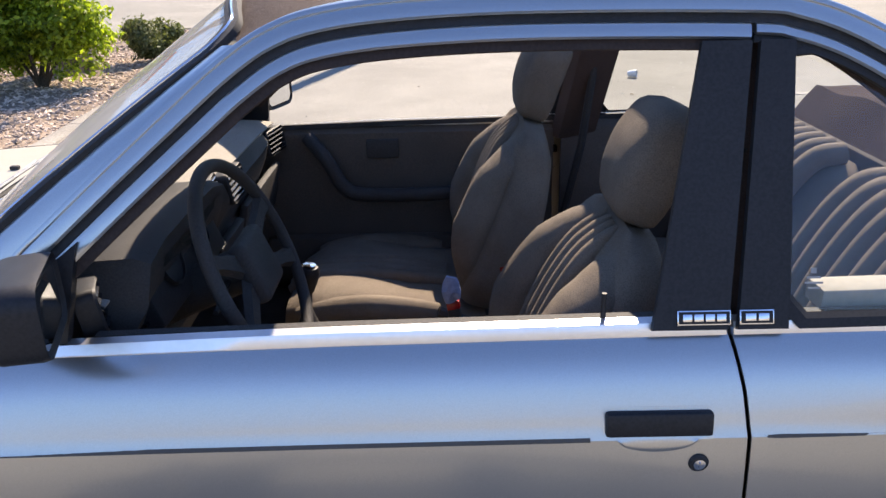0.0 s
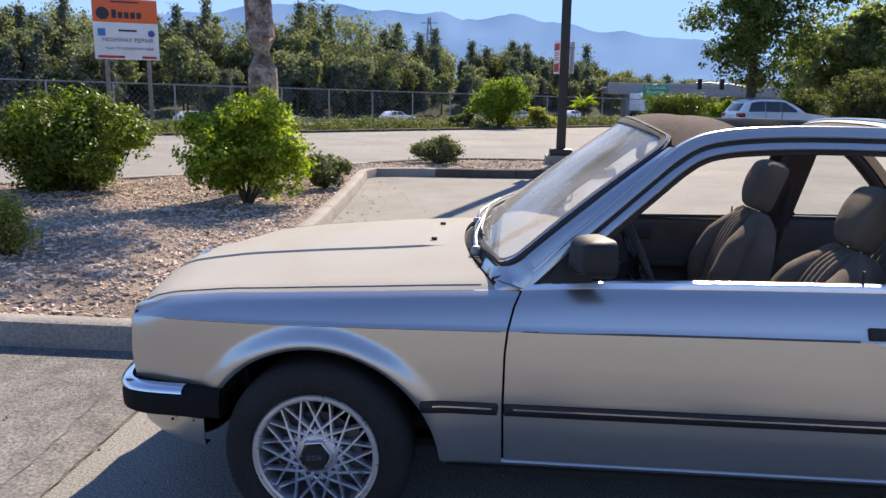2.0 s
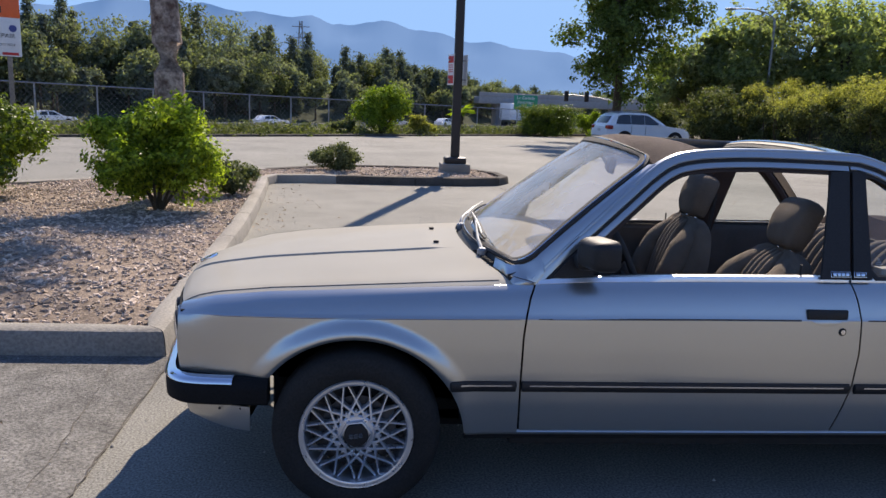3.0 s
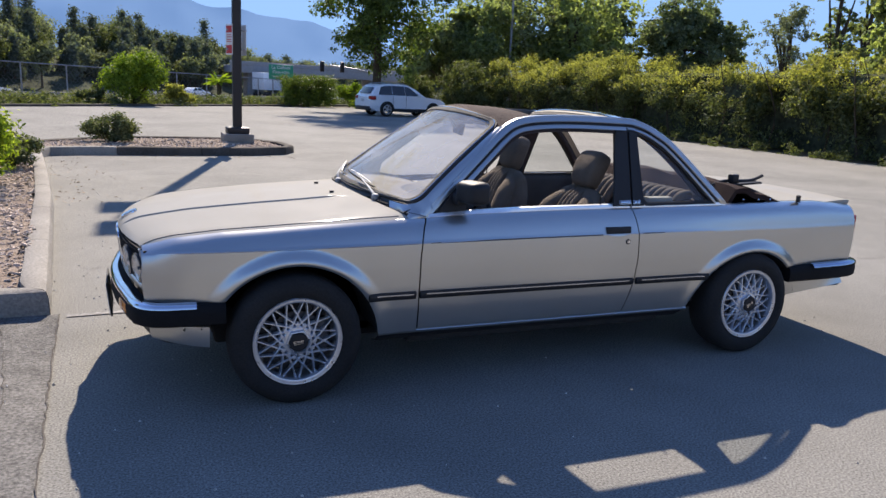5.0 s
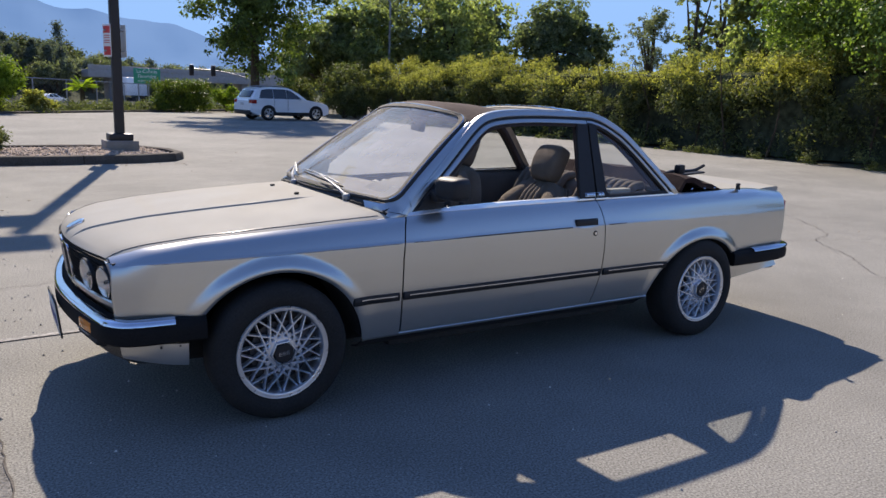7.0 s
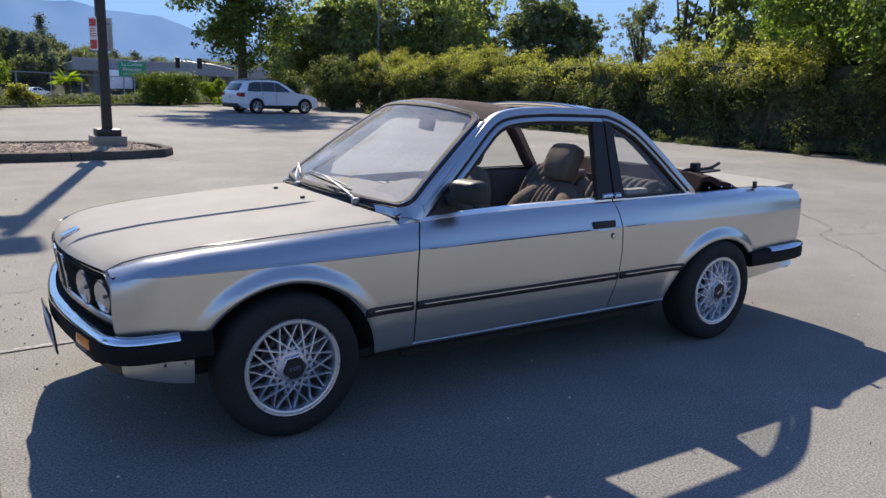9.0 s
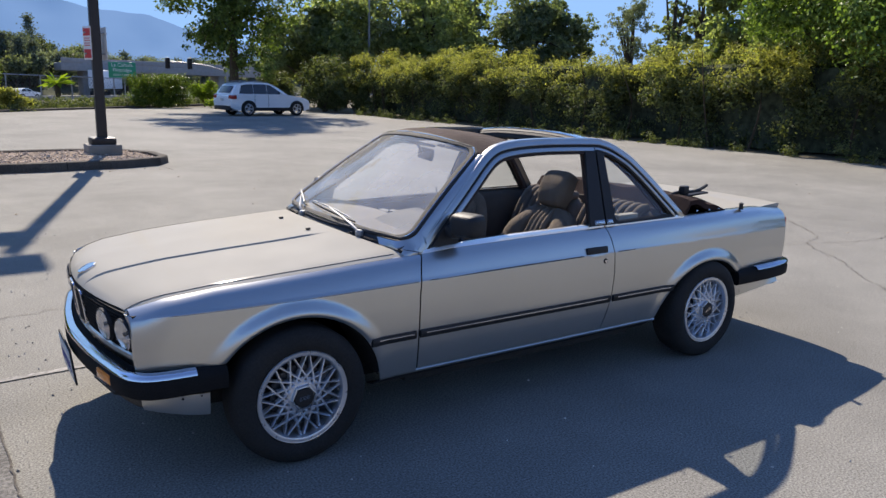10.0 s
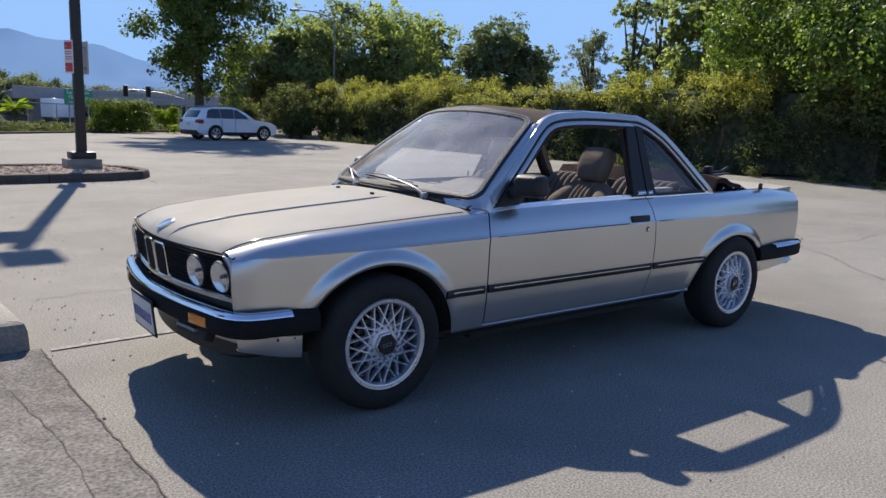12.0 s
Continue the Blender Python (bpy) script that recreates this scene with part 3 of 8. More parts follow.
def shrub(x, y, z, r, h, leaf, kind, seed, label, lobes=11, clumps=26, per=30, name="shrub", foot=0.12, spread=0.075, stems=7):
    """A dense bush: lobes of leaf tufts over short branching stems."""
    rs = np.random.RandomState(seed)
    top = tagged(empty(name, Matrix.Translation((x, y, z))), label, "bush")
    hz = (h - foot) / 2
    lb = lobes_of(rs, (0, 0, foot + hz), (r, r, hz), lobes, (0.22, 0.40), (0.5, 0.9))
    lb = np.vstack([lb, [[0, 0, foot + hz, 0.6 * min(r, hz)], [0.25 * r, 0, foot + hz * 0.8, 0.5 * min(r, hz)], [-0.3 * r, 0.1 * r, foot + hz * 0.9, 0.45 * min(r, hz)]]])
    lb[:, 2] = np.maximum(lb[:, 2], lb[:, 3] * 0.75 + foot * 0.5)
    bm = bmesh.new()
    for k in range(stems):
        c = Vector(lb[k % len(lb), :3])
        mid = Vector((c.x * 0.45, c.y * 0.45, c.z * 0.5))
        add_tube(bm, bezier_path([(rs.uniform(-0.04, 0.04), rs.uniform(-0.04, 0.04), -0.05), mid, c], 4), [f * r for f in (0.030, 0.028, 0.024, 0.021, 0.018, 0.014, 0.011, 0.008, 0.005)], 6)
    part("branchwork", bm, twig_mat, top)
    p, out = lobed(rs, lb, clumps, per, spread * r / 0.8)
    keep = p[:, 2] > 0.03
    p, out = p[keep], out[keep]
    foliage("leaf_mass", leaf_mesh("leaf_mass", p, np.full(len(p), leaf), rs, 0.52, 0.2, 0.25, out), LEAF[kind], top)
    return top


shrub(-2.58, 5.85, 0.12, 0.76, 1.27, 0.058, "glossy", 1, "bright green glossy-leaved bush in the mulch bed", 34, 26, 30, foot=0.10, spread=0.052)
shrub(-5.02, 6.4, 0.10, 0.98, 1.36, 0.060, "deep", 2, "dense dark and bright green broad-leaved bush", 40, 28, 30, foot=0.0, spread=0.052)
shrub(-2.06, 7.55, 0.12, 0.38, 0.56, 0.045, "grey", 3, "small rounded grey-green shrub by the kerb", 15, 24, 24, foot=0.0)
shrub(-0.88, 11.75, 0.12, 0.56, 0.52, 0.05, "grey", 4, "low spreading grey-green shrub on the lamp island", 18, 20, 22, foot=0.0)
shrub(-3.35, 2.6, 0.12, 0.45, 0.42, 0.035, "yellow", 5, "low yellow-green shrub in the mulch", 8, 20, 22, foot=0.0)
shrub(-7.7, 6.3, 0.10, 1.1, 1.45, 0.085, "deep", 6, "dense dark green broad-leaved bush", 14, 30, 28, foot=0.05)


def tree(name, x, y, h, trunk_r, crown_z, radii, leaf, kind, seed, label, lobes=16, clumps=22, per=26, spread=0.3, lean=(0, 0), z=0.0, limbs=9, trunk_mat=None, size=(0.30, 0.46), reach=(0.4, 0.85), shift=(0, 0)):
    rs = np.random.RandomState(seed)
    top = tagged(empty(name, Matrix.Translation((x, y, z))), label, "tree")
    bm = bmesh.new()
    fork = crown_z - radii[2] * 0.45
    pts_t = [(0, 0, -0.1), (lean[0] * 0.25 + 0.03, lean[1] * 0.2, fork * 0.3), (lean[0] * 0.6 - 0.03, lean[1] * 0.6, fork * 0.65), (lean[0], lean[1], fork), (lean[0] * 1.1, lean[1] * 1.1, crown_z + radii[2] * 0.5)]
    path = bezier_path(pts_t, 5)
    knots = [1 + 0.045 * noise.noise(Vector((seed, i * 0.9, 0))) for i in range(len(path))]
    add_tube(bm, path, [trunk_r * knots[i] * (1.25 if i == 0 else 1.0 - 0.72 * (i / (len(path) - 1)) ** 1.3) for i in range(len(path))], 14)
    lb = lobes_of(rs, (lean[0] * 1.05, lean[1] * 1.05, crown_z), radii, lobes, size, reach)
    lb[:, 2] = crown_z + (lb[:, 2] - crown_z) * radii[2] / max(0.1, np.max(lb[:, 2] + 0.85 * lb[:, 3]) - crown_z)
    grow = radii[0] / max(0.1, np.max(np.hypot(lb[:, 0], lb[:, 1]) + 0.8 * lb[:, 3]))
    lb[:, :2] *= max(1.0, grow)
    lb[:, 0] += shift[0]
    lb[:, 1] += shift[1]
    for k in range(limbs):
        c = Vector(lb[k % len(lb), :3])
        s = path[int(len(path) * rs.uniform(0.5, 0.85))]
        add_tube(bm, bezier_path([s, s.lerp(c, 0.5) + Vector((0, 0, 0.08 * radii[2])), c], 4), [trunk_r * f for f in (0.5, 0.45, 0.4, 0.34, 0.28, 0.22, 0.16, 0.11, 0.06)], 7)
    part("trunk", bm, trunk_mat or twig_mat, top)
    p, out = lobed(rs, lb, clumps, per, spread)
    foliage("crown", leaf_mesh("crown", p, np.full(len(p), leaf), rs, 0.6, 0.3, 0.25, out), LEAF[kind], top)
    return top


# the flaking trunk behind the bush, its unseen crown shifted to dapple the bed
tree("street_tree", -2.74, 7.0, 8, 0.215, 6.2, (2.3, 2.5, 1.7), 0.12, "plane", 31, "tree with flaking brown and grey bark in the planter bed", 20, 16, 16, 0.15, (-0.10, 0.1), 0.1, 12, bark, (0.16, 0.28), (0.3, 0.9), (1.2, 2.4))
tree("street_tree", -8.6, 4.6, 8, 0.18, 5.6, (2.6, 2.6, 1.8), 0.11, "plane", 32, "tree with flaking bark and an airy crown", 30, 22, 22, 0.15, (0.1, 0.0), 0.1, 9, bark, (0.20, 0.34))
# broad tree over the parked white car
tree("shade_tree", 12.0, 36.2, 15, 0.26, 8.6, (4.0, 4.0, 7.0), 0.18, "plane", 33, "broad dark green tree shading the parked white car", 84, 32, 24, 0.17, (0.2, 0), 0, 14, None, (0.18, 0.30), (0.2, 0.95))

# hedge along the side of the car park: bushes grown into one another
rs = np.random.RandomState(41)
hedge = tagged(empty("hedge", Matrix.Translation((18.6, 18, 0))), "tall overgrown hedge with sunlit yellow-green tops along the car park", "hedge")
top_lobes, low_lobes = [], []
y = -24.5
while y < 16.5:
    r = rs.uniform(1.0, 1.7)
    h = rs.uniform(2.7, 3.45)
    x = rs.uniform(-0.15, 0.3)
    mound = lobes_of(rs, (x, y, h - 1.25), (1.3, r, 1.2), 22, (0.24, 0.38), (0.55, 0.9))
    top_lobes += [tuple(q) for q in mound if q[2] > 1.35]
    for k in range(5):
        top_lobes.append((x + rs.uniform(0.5, 2.4), y + rs.uniform(-r, r), h - rs.uniform(0.4, 0.8), rs.uniform(0.35, 0.6)))
    for k in range(7):
        low_lobes.append((x - 0.55 + rs.uniform(0.0, 0.5), y + rs.uniform(-r, r), rs.uniform(0.1, 1.9), rs.uniform(0.3, 0.5)))
    y += r * 1.62
p, out = lobed(rs, np.array(top_lobes), 24, 20, 0.085, 0.9)
# sun and shade put into colour: bright leaves high and upturned, dark below
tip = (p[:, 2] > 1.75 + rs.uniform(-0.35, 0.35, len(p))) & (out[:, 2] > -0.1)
foliage("lit_hedge_top", leaf_mesh("lit_hedge_top", p[tip], np.full(np.sum(tip), 0.085), rs, 0.5, 0.1, 0.25, out[tip]), LEAF["yellow"], hedge)
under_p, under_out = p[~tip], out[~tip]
p, out = lobed(rs, np.array(low_lobes), 13, 16, 0.15, 0.9)
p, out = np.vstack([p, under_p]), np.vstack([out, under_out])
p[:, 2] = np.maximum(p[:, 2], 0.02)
foliage("shaded_hedge_face", leaf_mesh("shaded_hedge_face", p, np.full(len(p), 0.11), rs, 0.5, 0.2, 0.25, out), LEAF["dark"], hedge)
for k in range(40):
    bm = bmesh.new()
    y = rs.uniform(-24, 16)
    x = rs.uniform(-0.7, 0.8)
    add_tube(bm, bezier_path([(x, y, 0), (x + rs.uniform(-0.3, 0.2), y + rs.uniform(-0.3, 0.3), 1.2), (x + rs.uniform(-0.6, 0.3), y + rs.uniform(-0.6, 0.6), 2.7)], 3), [0.04, 0.036, 0.032, 0.026, 0.02, 0.015, 0.01], 5)
    part("stem", bm, twig_mat, hedge)
# backing sheet within the hedge, coloured dark for the shade between leaves
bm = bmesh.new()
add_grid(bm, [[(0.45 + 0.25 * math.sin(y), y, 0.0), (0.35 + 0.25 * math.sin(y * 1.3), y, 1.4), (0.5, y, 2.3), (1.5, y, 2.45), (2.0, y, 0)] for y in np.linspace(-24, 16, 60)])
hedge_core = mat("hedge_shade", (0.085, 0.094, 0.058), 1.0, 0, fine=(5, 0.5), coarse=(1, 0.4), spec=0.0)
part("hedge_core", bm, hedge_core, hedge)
# weeds and ivy at its foot
rs = np.random.RandomState(43)
wl = [(rs.normal(17.05, 0.22), rs.uniform(-6, 33), rs.uniform(0.0, 0.16), rs.uniform(0.10, 0.34)) for k in range(80)]
p, out = lobed(rs, np.array(wl), 9, 18, 0.06, 0.9)
p[:, 2] = np.maximum(p[:, 2], 0.02)
weeds = leaf_mesh("weeds", p, np.full(len(p), 0.06), rs, 0.5, -0.1, 0.25, out)
weeds.materials.append(LEAF["dark"])
tagged(new("weeds", weeds), "ragged weeds and ivy along the foot of the hedge", "weeds", kind="stuff")

# bigger trees behind the hedge
def back_tree(name, bearing, dist, top, half_w, leaf, kind, seed, label, lobes=20, slim=0.36, size=(0.28, 0.44), clumps=30):
    a = radians(bearing)
    tree(name, -1.7 + dist * math.sin(a), -3.4 + dist * math.cos(a), top, 0.25, top * 0.56, (half_w * 1.15, half_w * 1.15, top * 0.44), leaf, kind, seed, label, lobes, clumps, 24, 0.065 * half_w, limbs=10, size=size)


OAK = "dense grey-green oak behind the hedge"
back_tree("oak_tree", 24.0, 52, 6.4, 2.6, 0.24, "evergreen", 50, OAK, 24)
back_tree("oak_tree", 26.8, 52, 8.0, 2.9, 0.24, "oak", 51, OAK, 24)
back_tree("oak_tree", 29.8, 54, 9.4, 3.2, 0.24, "evergreen", 52, OAK, 24)
back_tree("oak_tree", 33.2, 52, 9.3, 3.2, 0.24, "oak", 53, OAK, 24)
back_tree("oak_tree", 36.0, 56, 8.4, 1.7, 0.24, "evergreen", 54, OAK, 24)
back_tree("oak_tree", 40.3, 55, 8.6, 2.5, 0.22, "holm", 55, "rounded dark green oak behind the hedge", 34)
back_tree("oak_tree", 42.7, 57, 7.9, 2.0, 0.22, "holm", 56, "rounded green oak behind the hedge", 24)
back_tree("poplar_tree", 47.6, 50, 7.5, 1.5, 0.13, "far", 57, "slim pale green tree behind the hedge", 34, 0.36, (0.22, 0.42), 11)
back_tree("eucalyptus_tree", 50.4, 46, 10.5, 1.3, 0.18, "evergreen", 58, "tall thin airy eucalyptus tree", 30, 0.42, (0.3, 0.55), 12)
back_tree("eucalyptus_tree", 52.2, 47, 10.0, 1.0, 0.18, "evergreen", 63, "tall thin airy eucalyptus tree", 30, 0.42, (0.3, 0.55), 12)
back_tree("oak_tree", 55.2, 40, 8.6, 1.9, 0.24, "oak", 59, OAK, 24)
back_tree("broadleaf_tree", 60.4, 25.0, 7.4, 2.2, 0.115, "broad", 60, "green broad-leaved tree rising over the hedge", 34, clumps=52)
back_tree("broadleaf_tree", 66.5, 22.5, 7.6, 2.7, 0.115, "broad", 61, "green broad-leaved tree rising over the hedge", 34, clumps=52)
back_tree("oak_tree", 59.0, 36, 9.0, 2.6, 0.24, "oak", 62, OAK, 24)

# plain wall on the open side opposite the car, added unseen for its reflection
stucco = mat("pale_stucco", (0.30, 0.28, 0.245), 0.95, 0, fine=(20, 0.15), coarse=(0.5, 0.2), bump=(60, 0.4), spec=0.1)
tagged(box("reflection_wall", (130, 0.4, 4.2), Matrix.Translation((2, -36, 2.05)), stucco, None, 0.02), "plain pale stucco wall, unseen, added opposite the car to reflect in its paint", "wall", kind="structure")

# ---- far edge: kerb, ground cover, bushes ----
far_kerb = bmesh.new()
add_loft(far_kerb, [[along(s, o, z) for o, z in ((-0.02, -0.03), (-0.01, 0.08), (0.02, 0.10), (0.14, 0.10), (0.15, -0.03))] for s in np.linspace(-40, 34, 40)])
tagged(part("far_kerb", far_kerb, dark_concrete), "dark concrete kerb at the far edge of the car park", "kerb", kind="structure")
rs = np.random.RandomState(45)
gl = []
for k in range(900):
    o = rs.uniform(0.2, 6.0)
    q = along(rs.uniform(-38, 36), o)
    gl.append((q.x, q.y, rs.uniform(0.02, 0.12), rs.uniform(0.22, 0.5)))
p, out = lobed(rs, np.array(gl), 9, 12, 0.10, 0.9)
p[:, 2] = np.maximum(p[:, 2], 0.04)
cover = leaf_mesh("ground_cover", p, np.full(len(p), 0.13), rs, 0.5, -0.1, 0.25, out)
cover.materials.append(LEAF["dark"])
tagged(new("ground_cover", cover), "low dark green ground cover along the far verge", "ground cover", kind="stuff")
shrub(-0.15, 34.4, 0.05, 1.38, 2.45, 0.13, "fern", 71, "feathery bright yellow-green bush on the far verge", 16, 24, 24, foot=0.0)
shrub(1.9, 35.4, 0.05, 0.9, 0.95, 0.12, "yellow", 72, "low dry yellow-green shrub on the far verge", 8, 20, 20, foot=0.0)
shrub(-1.9, 34.0, 0.05, 0.8, 0.8, 0.12, "dark", 73, "low green shrub on the far verge", 8, 20, 20, foot=0.0)
shrub(12.2, 42.0, 0.05, 0.9, 1.4, 0.12, "fern", 75, "loose bright green shrub on the far verge", 9, 18, 20, foot=0.2)
shrub(12.8, 39.6, 0.0, 1.1, 0.75, 0.11, "fern", 76, "low bright green shrub behind the parked white car", 9, 20, 20, foot=0.0)
for k, (x, y, r, h) in enumerate(((16.9, 35.6, 1.5, 2.9), (18.4, 37.2, 1.7, 3.4), (18.2, 34.3, 1.3, 2.6), (15.2, 38.6, 1.2, 2.2))):
    shrub(x, y, 0.0, r, h, 0.13, "dark", 110 + k, "overgrown dark green shrub at the end of the hedge", 16, 22, 20, foot=0.0)
# clipped hedge bush: a leafy block with a flat top on a dark body
rs = np.random.RandomState(74)
clipped = tagged(empty("clipped_bush", Matrix.Translation((9.3, 40.6, 0.05)) @ pose(0, 0, 0, 0, 0, 8)), "clipped flat-topped green hedge bush on the far verge", "bush")
cl = np.array([(a, b, c, 0.34) for a in np.linspace(-1.25, 1.25, 7) for b in (-0.5, 0, 0.5) for c in (0.35, 0.85, 1.35)]) + rs.normal(size=(63, 4)) * np.array([0.08, 0.08, 0.05, 0.02])
p, out = lobed(rs, cl, 14, 20, 0.09, 1.0)
foliage("leaf_mass", leaf_mesh("leaf_mass", p, np.full(len(p), 0.10), rs, 0.5, 0.1, 0.25, out), LEAF["deep"], clipped)
tube("branchwork", [(0, 0, -0.1), (0.05, 0, 0.9)], 0.09, twig_mat, clipped)
# young palm on the verge
rs = np.random.RandomState(77)
palm = tagged(empty("palm", Matrix.Translation((4.7, 44.0, 0.0))), "young fan palm on the far verge", "palm")
tube("trunk", [(0, 0, -0.1), (0, 0, 1.15)], 0.14, twig_mat, palm)
bm = bmesh.new()
for k in range(26):
    a, e = rs.uniform(0, 6.28), rs.uniform(-0.2, 1.2)
    d = Vector((math.cos(a) * math.cos(e), math.sin(a) * math.cos(e), math.sin(e)))
    o = d.cross(Vector((0, 0, 1))).normalized()
    s = Vector((0, 0, 1.15))
    m1, tip = s + d * 0.55, s + d * 1.05 - Vector((0, 0, 0.25))
    vs = [bm.verts.new(q) for q in (s, m1 - o * 0.16, m1 + o * 0.16, tip)]
    bm.faces.new((vs[0], vs[1], vs[3]))
    bm.faces.new((vs[0], vs[3], vs[2]))
part("frond_crown", bm, LEAF["fern"], palm, smooth=False)

# ---- chain-link fence beyond the verge ----
fence = tagged(empty("chain_link_fence", Matrix.Translation(along(0, 13.6))), "grey chain-link fence along the motorway", "fence")
f0 = along(0, 13.6)


def fence_z(s):
    return -0.15 - 0.011 * (s + 12)


for s in np.arange(-24, 46, 3.0):
    p = along(s, 13.6) - f0
    tube("fence_post", [p + Vector((0, 0, fence_z(s) - 0.2)), p + Vector((0, 0, fence_z(s) + 2.25))], 0.045, galvanised, fence)
bm = bmesh.new()
add_tube(bm, [along(s, 13.6, fence_z(s) + 2.22) - f0 for s in np.arange(-24, 46, 3.0)], 0.04, 6)
part("top_rail", bm, galvanised, fence)
fence_wire = mat("weathered_wire", (0.16, 0.16, 0.155), 0.7, 0.2, fine=(60, 0.2), coarse=(2, 0.3))
verts, faces = [], []
for s in np.arange(-24, 43, 0.30):
    for sg in (-1, 1):
        h = 2.2
        a = along(s, 13.6, fence_z(s)) - f0
        b = along(s + sg * h, 13.6, fence_z(s) + h) - f0
        w = EDGE_D * 0.010
        i = len(verts)
        verts += [a - w, a + w, b + w, b - w]
        faces.append((i, i + 1, i + 2, i + 3))
link("wire_mesh", verts, faces, fence_wire, fence, "", False)

# ---- motorway beyond, with its traffic standing ----
road_mat = mat("motorway_concrete", (0.22, 0.215, 0.205), 0.9, 0, fine=(2, 0.1), coarse=(0.1, 0.15))
ql = [along(-160, 30), along(320, 30), along(320, 72), along(-160, 72)]
tagged(sheet("motorway", [(p.x, p.y) for p in ql], -1.68, road_mat), "pale concrete motorway", "road", kind="structure")
bm = bmesh.new()
add_loft(bm, [[along(s, 44 + o, z - 1.66) for o, z in ((-0.3, -0.05), (-0.15, 0.3), (-0.1, 0.8), (0.1, 0.8), (0.15, 0.3), (0.3, -0.05))] for s in (-120, -60, 0, 60, 120, 260)])
tagged(part("median_barrier", bm, concrete), "concrete barrier along the motorway", "barrier", kind="structure")

car_white = mat("white_car_paint", (0.78, 0.79, 0.8), 0.3, 0, fine=(60, 0.03), coarse=(2, 0.04), coat=0.8)
car_grey = mat("silver_car_paint", (0.45, 0.47, 0.5), 0.3, 0.5, fine=(60, 0.03), coarse=(2, 0.04), coat=0.8)
dark_glass = mat("dark_tinted_glass", (0.012, 0.014, 0.017), 0.06, 0, fine=(20, 0.05), coarse=(2, 0.1), spec=0.7)


def prism(bm, prof, half_w):
    """A side profile (x, z) drawn out across the car; half_w(x, z) gives the half width."""
    rings = []
    for f in (-1, -0.96, -0.5, 0, 0.5, 0.96, 1):
        k = 1 if abs(f) < 0.97 else 0
        cx, cz = sum(p[0] for p in prof) / len(prof), sum(p[1] for p in prof) / len(prof)
        s = 1.0 if k else 0.975
        rings.append([(cx + (x - cx) * s, f * half_w(x, z), cz + (z - cz) * s) for x, z in prof])
    add_loft(bm, rings)


def small_car(m, body_mat, label, prof, roof, wheel_x, r, half, win):
    """A parked or distant car: body, cabin glass, wheels with rims, lights."""
    top = tagged(empty("passenger_car", m), label, "car")
    bm = bmesh.new()
    prism(bm, prof, lambda x, z: half * (1 - 0.035 * ((x - 2.3) / 2.3) ** 4) * (1 - 0.02 * abs(z - 0.65)))
    part("body", bm, body_mat, top)
    bm = bmesh.new()
    prism(bm, roof, lambda x, z: half * (0.93 - 0.17 * (z - 1.0) / 0.65))
    part("roof", bm, body_mat, top)
    for sg in (-1, 1):
        for w in win:
            bm = bmesh.new()
            add_loft(bm, [[(x, sg * (half * (0.93 - 0.17 * (z - 1.0) / 0.65) + o), z) for x, z in w] for o in (-0.01, 0.008)])
            part("side_window", bm, dark_glass, top)
        for wx in wheel_x:
            wm = Matrix.Translation((wx, sg * (half + 0.004), r)) @ pose(0, 0, 0, -90 * sg if sg > 0 else 90)
            bm = bmesh.new()
            add_lathe(bm, ((r * 0.62, -0.2), (r * 0.95, -0.2), (r, -0.15), (r, -0.03), (r * 0.95, 0.015), (r * 0.70, 0.02), (r * 0.66, 0.0)), 32, wm)
            wheel = part("wheel", bm, tyre_mat, top)
            bm = bmesh.new()
            add_lathe(bm, ((r * 0.68, -0.02), (r * 0.68, 0.012), (r * 0.60, 0.012), (r * 0.58, -0.03)), 32, wm)
            for k in range(5):
                for d in (-0.16, 0.16):
                    a = 2 * math.pi * k / 5 + d
                    add_box(bm, (r * 0.58, 0.035, 0.02), wm @ pose(0, 0, 0, 0, 0, math.degrees(a)) @ Matrix.Translation((r * 0.33, 0, 0.0)), 0.004)
            add_lathe(bm, ((r * 0.14, -0.02), (r * 0.14, 0.012), (0, 0.014)), 14, wm)
            part("rim", bm, alloy, wheel)
            bm = bmesh.new()
            ring = [(wx + (r + 0.06) * math.cos(a), (r + 0.06) * math.sin(a) + r) for a in np.linspace(-0.25, math.pi + 0.25, 18)]
            add_loft(bm, [[(x, sg * (half + o), max(z, 0.22)) for x, z in ring] for o in (-0.12, 0.004)])
            part("wheel_arch", bm, underbody, top)
    return top


SUV_M = Matrix.Translation((9.70, 30.85, 0)) @ pose(0, 0, 0, 0, 0, 10) @ Matrix.Scale(0.9, 4)
# local x runs from the tail (0) to the nose (4.65)
suv = small_car(SUV_M, car_white, "white compact sport utility car parked in the shade of a tree",
                [(0.02, 0.42), (0.0, 0.62), (0.05, 0.98), (0.14, 1.06), (1.2, 1.10), (3.05, 1.08), (3.25, 1.06), (4.2, 0.93), (4.52, 0.80), (4.62, 0.62), (4.60, 0.36), (4.35, 0.26), (0.35, 0.26)],
                [(0.10, 1.04), (0.22, 1.22), (0.42, 1.50), (0.62, 1.60), (1.1, 1.66), (1.8, 1.67), (2.3, 1.62), (2.75, 1.42), (3.28, 1.07), (3.2, 1.02), (0.2, 1.02)],
                (0.98, 3.78), 0.36, 0.94,
                [[(0.50, 1.10), (0.66, 1.50), (0.95, 1.56), (1.30, 1.57), (1.31, 1.09)], [(1.33, 1.09), (1.32, 1.57), (2.06, 1.57), (2.07, 1.09)], [(2.09, 1.09), (2.08, 1.57), (2.32, 1.52), (3.00, 1.09)]])
